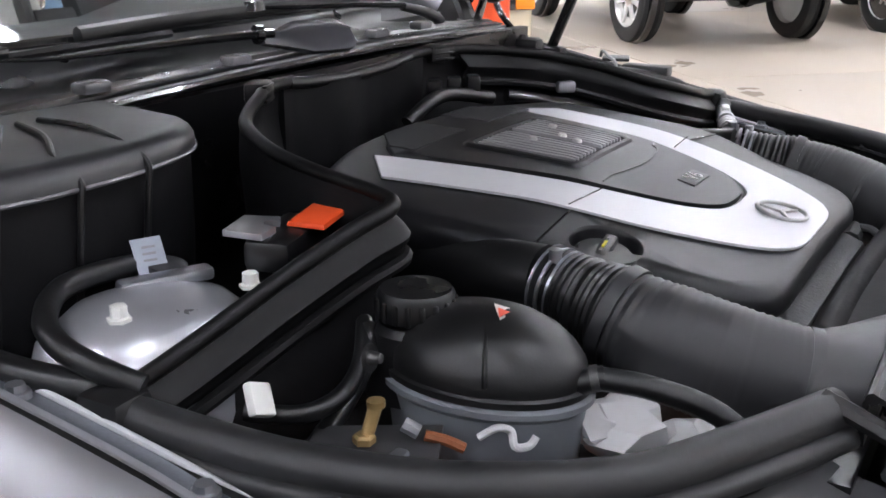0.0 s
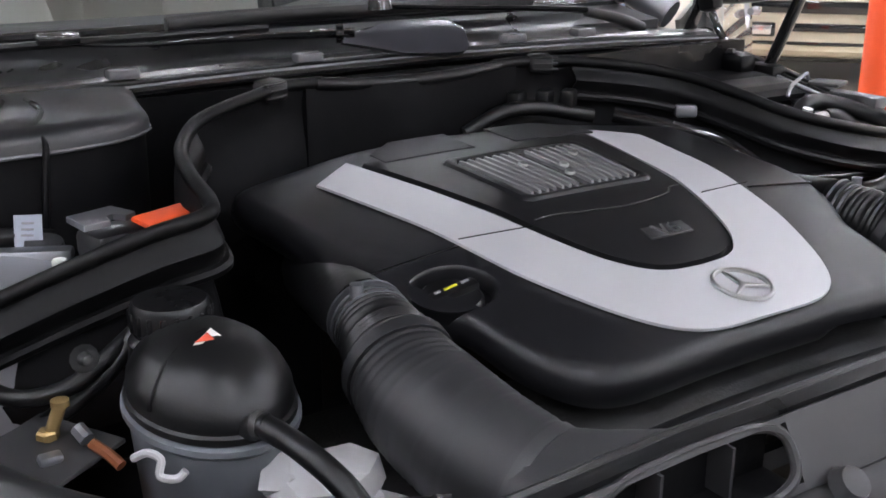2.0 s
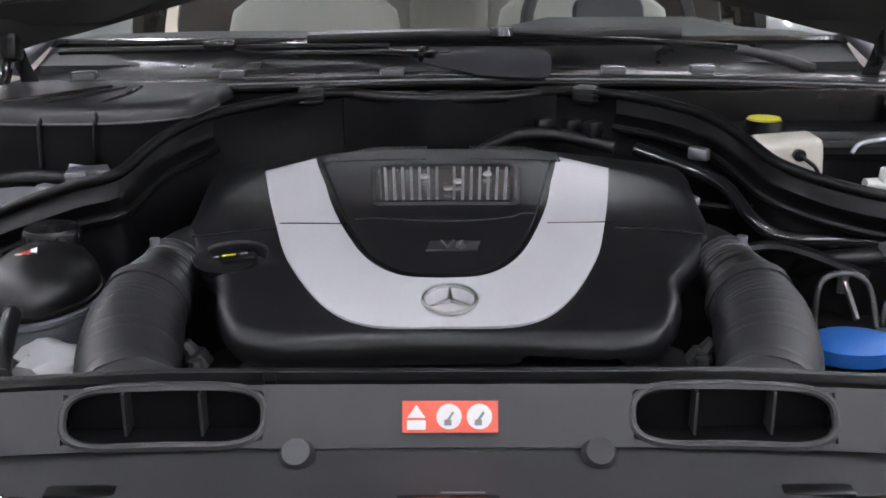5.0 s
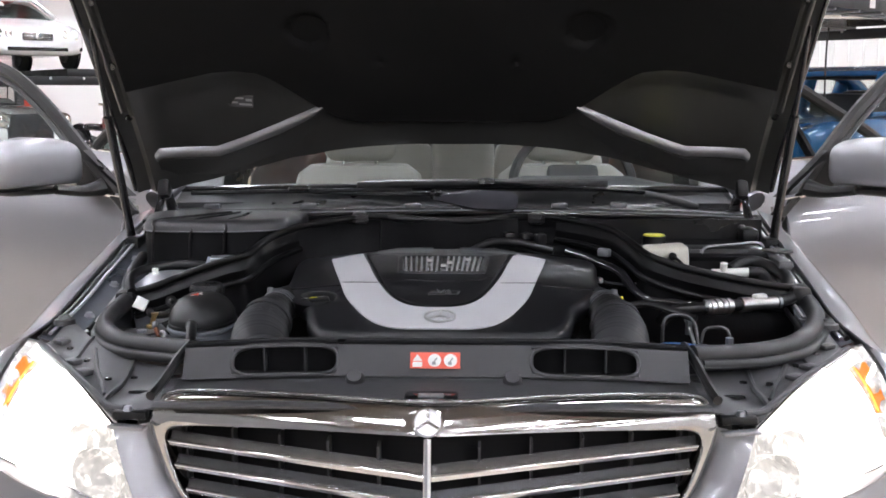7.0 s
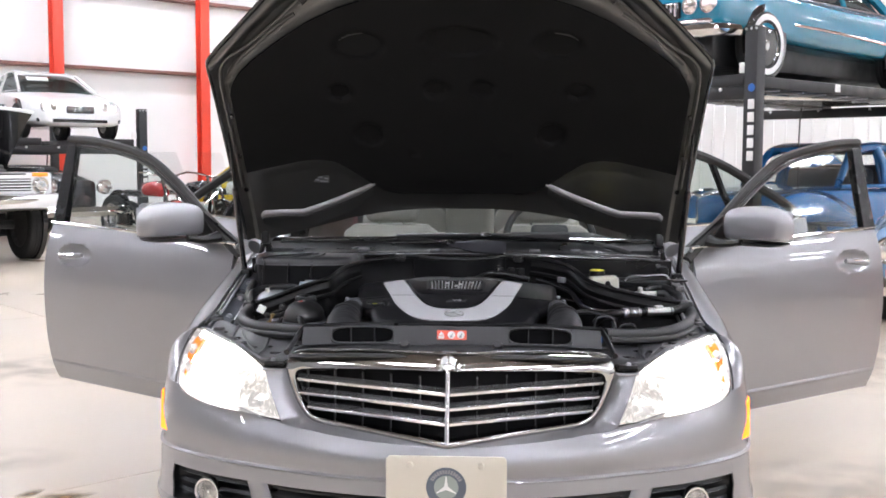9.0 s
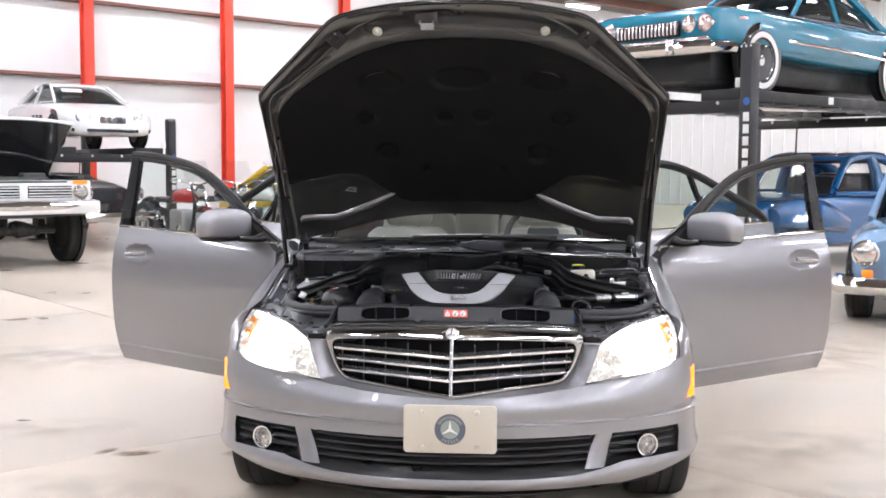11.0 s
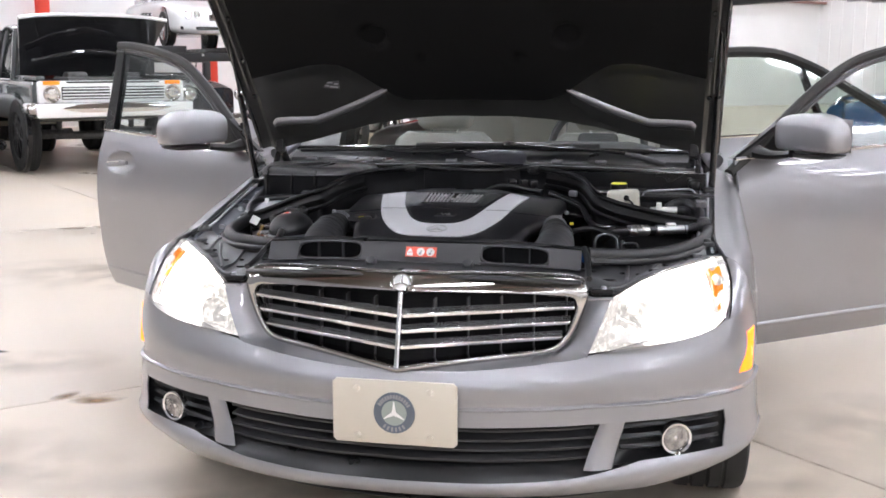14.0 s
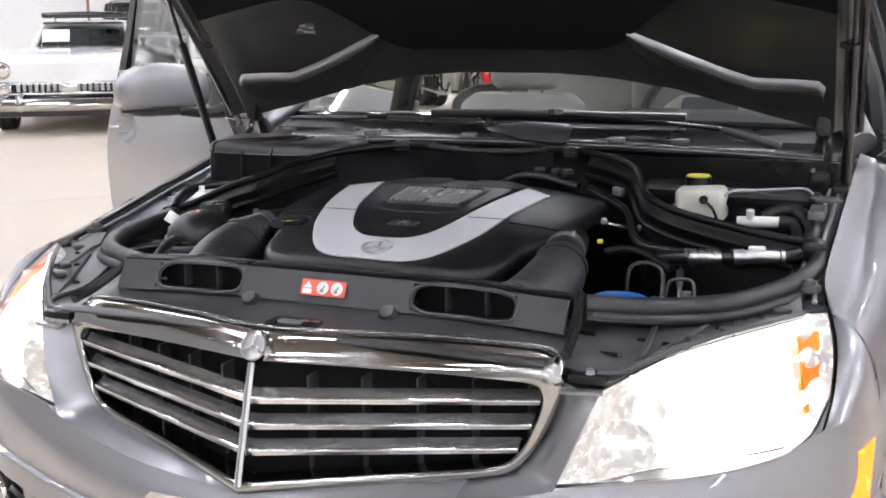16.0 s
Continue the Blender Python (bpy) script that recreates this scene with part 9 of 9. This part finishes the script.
part("base_ring", lathe([(0.085, 0.0), (0.13, 0.0), (0.13, 0.03), (0.088, 0.04)], 32), GLOSSBLK, bo)
part("reflective_band", lathe([(0.0855, 0.85), (0.0865, 0.86), (0.0865, 0.95), (0.0855, 0.96)], 32, None, False), ORANGE, bo)
g = vehicle("off_road_truck", "black off-road truck with white steel wheels", heading(7.95, 2.45, *HL), P_BLACK, 4.2,
            ((0.0, 0.6, 0.62, 1.0), (0.3, 0.72, 0.55, 1.12), (1.4, 0.76, 0.55, 1.2), (3.0, 0.8, 0.55, 1.2), (4.2, 0.8, 0.6, 1.15)),
            ((1.4, 0.72, 1.18, 1.22), (1.6, 0.72, 1.18, 1.85), (3.6, 0.74, 1.18, 1.85), (4.0, 0.74, 1.18, 1.22)), 0.39, (0.75, 3.2), 0.79, False, P_WHITE, bumper_z=0.62, bumper_y=-0.1, bumper_w=0.75)
part("axle_beam", tube([(-0.6, 0.75, 0.39), (0.15, 0.75, 0.39), (0.25, 0.75, 0.42), (0.6, 0.75, 0.39)], [0.05, 0.05, 0.13, 0.05], 10, 4), DARKMET, g)
part("axle_beam", tube([(-0.6, 3.2, 0.39), (0.0, 3.2, 0.40), (0.6, 3.2, 0.39)], [0.05, 0.13, 0.05], 10, 4), DARKMET, g)
g = vehicle("dark_van", "dark parked van with black tyres", heading(9.9, 0.6, *HL), P_DARK, 4.6,
            ((0.0, 0.7, 0.42, 0.95), (0.3, 0.82, 0.36, 1.1), (1.5, 0.86, 0.34, 1.2), (4.6, 0.84, 0.4, 1.15)),
            ((1.2, 0.76, 1.15, 1.2), (1.7, 0.76, 1.15, 1.7), (4.0, 0.76, 1.15, 1.7), (4.4, 0.76, 1.15, 1.2)), 0.36, (0.85, 3.6), 0.76)

# steel rack, wall light and stains
rk = thing("steel_rack", "dark brown steel ladder rack standing against the white wall", "rack", Matrix.Translation(hall(-4.35, V0 + 0.55, 0)) @ rot)
for du in (-0.48, 0.48):
    part("upright", box((du, 0, 1.6), (0.05, 0.05, 3.2), 0.006), GIRT, rk)
for z in (0.35, 0.95, 1.28, 1.92, 2.55, 3.1):
    part("rung", box((0, 0, z), (0.92, 0.04, 0.05), 0.006), GIRT, rk)

sc = thing("wall_lamp", "small bronze wall lamp on the white wall", "lamp", Matrix.Translation(hall(9.75, V0 + 0.05, 2.15)) @ rot)
part("back_plate", box((0, -0.02, 0.12), (0.34, 0.05, 0.12), 0.02), GIRT, sc)
part("shade", box((0, -0.1, 0.0), (0.55, 0.14, 0.12), 0.03), BRASS, sc)


def soft_stain(name, color, strength):
    """A thin film that fades out towards its rim."""
    m = mat(name, color, 0.4, var=0.25, scale=9)
    nt = m.node_tree
    b = nt.nodes["Principled BSDF"]
    co = nt.nodes.new("ShaderNodeTexCoord")
    mp = nt.nodes.new("ShaderNodeMapping")
    mp.inputs["Location"].default_value = (-0.5, -0.5, 0)
    nt.links.new(co.outputs["Generated"], mp.inputs["Vector"])
    fl = nt.nodes.new("ShaderNodeVectorMath")
    fl.operation = "MULTIPLY"
    fl.inputs[1].default_value = (1, 1, 0)
    nt.links.new(mp.outputs[0], fl.inputs[0])
    ln = nt.nodes.new("ShaderNodeVectorMath")
    ln.operation = "LENGTH"
    nt.links.new(fl.outputs[0], ln.inputs[0])
    fade = nt.nodes.new("ShaderNodeMapRange")
    fade.inputs[1].default_value, fade.inputs[2].default_value = 0.5, 0.12
    nt.links.new(ln.outputs["Value"], fade.inputs[0])
    nz = nt.nodes.new("ShaderNodeTexNoise")
    nz.inputs["Scale"].default_value = 4
    nz.inputs["Detail"].default_value = 5
    nt.links.new(co.outputs["Object"], nz.inputs["Vector"])
    nr = nt.nodes.new("ShaderNodeMapRange")
    nr.inputs[1].default_value, nr.inputs[2].default_value = 0.38, 0.62
    nt.links.new(nz.outputs["Fac"], nr.inputs[0])
    mu = nt.nodes.new("ShaderNodeMath")
    mu.operation = "MULTIPLY"
    nt.links.new(fade.outputs[0], mu.inputs[0])
    nt.links.new(nr.outputs[0], mu.inputs[1])
    m2 = nt.nodes.new("ShaderNodeMath")
    m2.operation = "MULTIPLY"
    m2.inputs[1].default_value = strength
    nt.links.new(mu.outputs[0], m2.inputs[0])
    nt.links.new(m2.outputs[0], b.inputs["Alpha"])
    return m


STAIN = soft_stain("brown_floor_stain", (0.34, 0.20, 0.08), 0.8)
STAIN2 = soft_stain("grey_floor_scuff", (0.40, 0.345, 0.28), 0.12)
OILSPOT = soft_stain("dark_oil_spot", (0.05, 0.045, 0.04), 0.9)
for n_, (x, y, r, q, mt) in enumerate(((1.45, 1.5, 0.50, 0.5, STAIN2), (-1.40, 0.55, 0.42, -0.3, STAIN2), (1.0, 0.85, 0.22, 0.9, STAIN2), (-2.6, 3.6, 0.75, 0.2, STAIN2), (2.35, 4.0, 0.70, 1.1, STAIN2), (-1.475, 1.201, 0.08, 0.4, STAIN), (-1.62, 1.22, 0.05, 1.2, STAIN), (-0.92, 1.25, 0.12, 0.3, STAIN), (-2.25, 1.75, 0.03, 0, OILSPOT), (-2.05, 1.6, 0.30, 0.3, STAIN2), (-0.75, 0.2, 0.12, 0.8, STAIN), (1.55, 0.75, 0.35, 0.2, STAIN2), (-0.65, 0.45, 0.3, 0.2, STAIN2))):
    pts = [(r * 1.5 * math.cos(k * math.pi / 10), r * 0.8 * math.sin(k * math.pi / 10)) for k in range(20)]
    ob = part("floor_stain", slab(pts, 0.0012), mt)
    ob.matrix_basis = Matrix.Translation((x, y, 0.0016 + 0.0004 * n_)) @ Matrix.Rotation(q, 4, "Z")
    tagged(ob, "dried brown stain on the concrete floor" if mt is STAIN else "dark oil spot on the concrete floor" if mt is OILSPOT else "grey scuffed patch on the concrete floor", "stain", "floor stains", "structure")
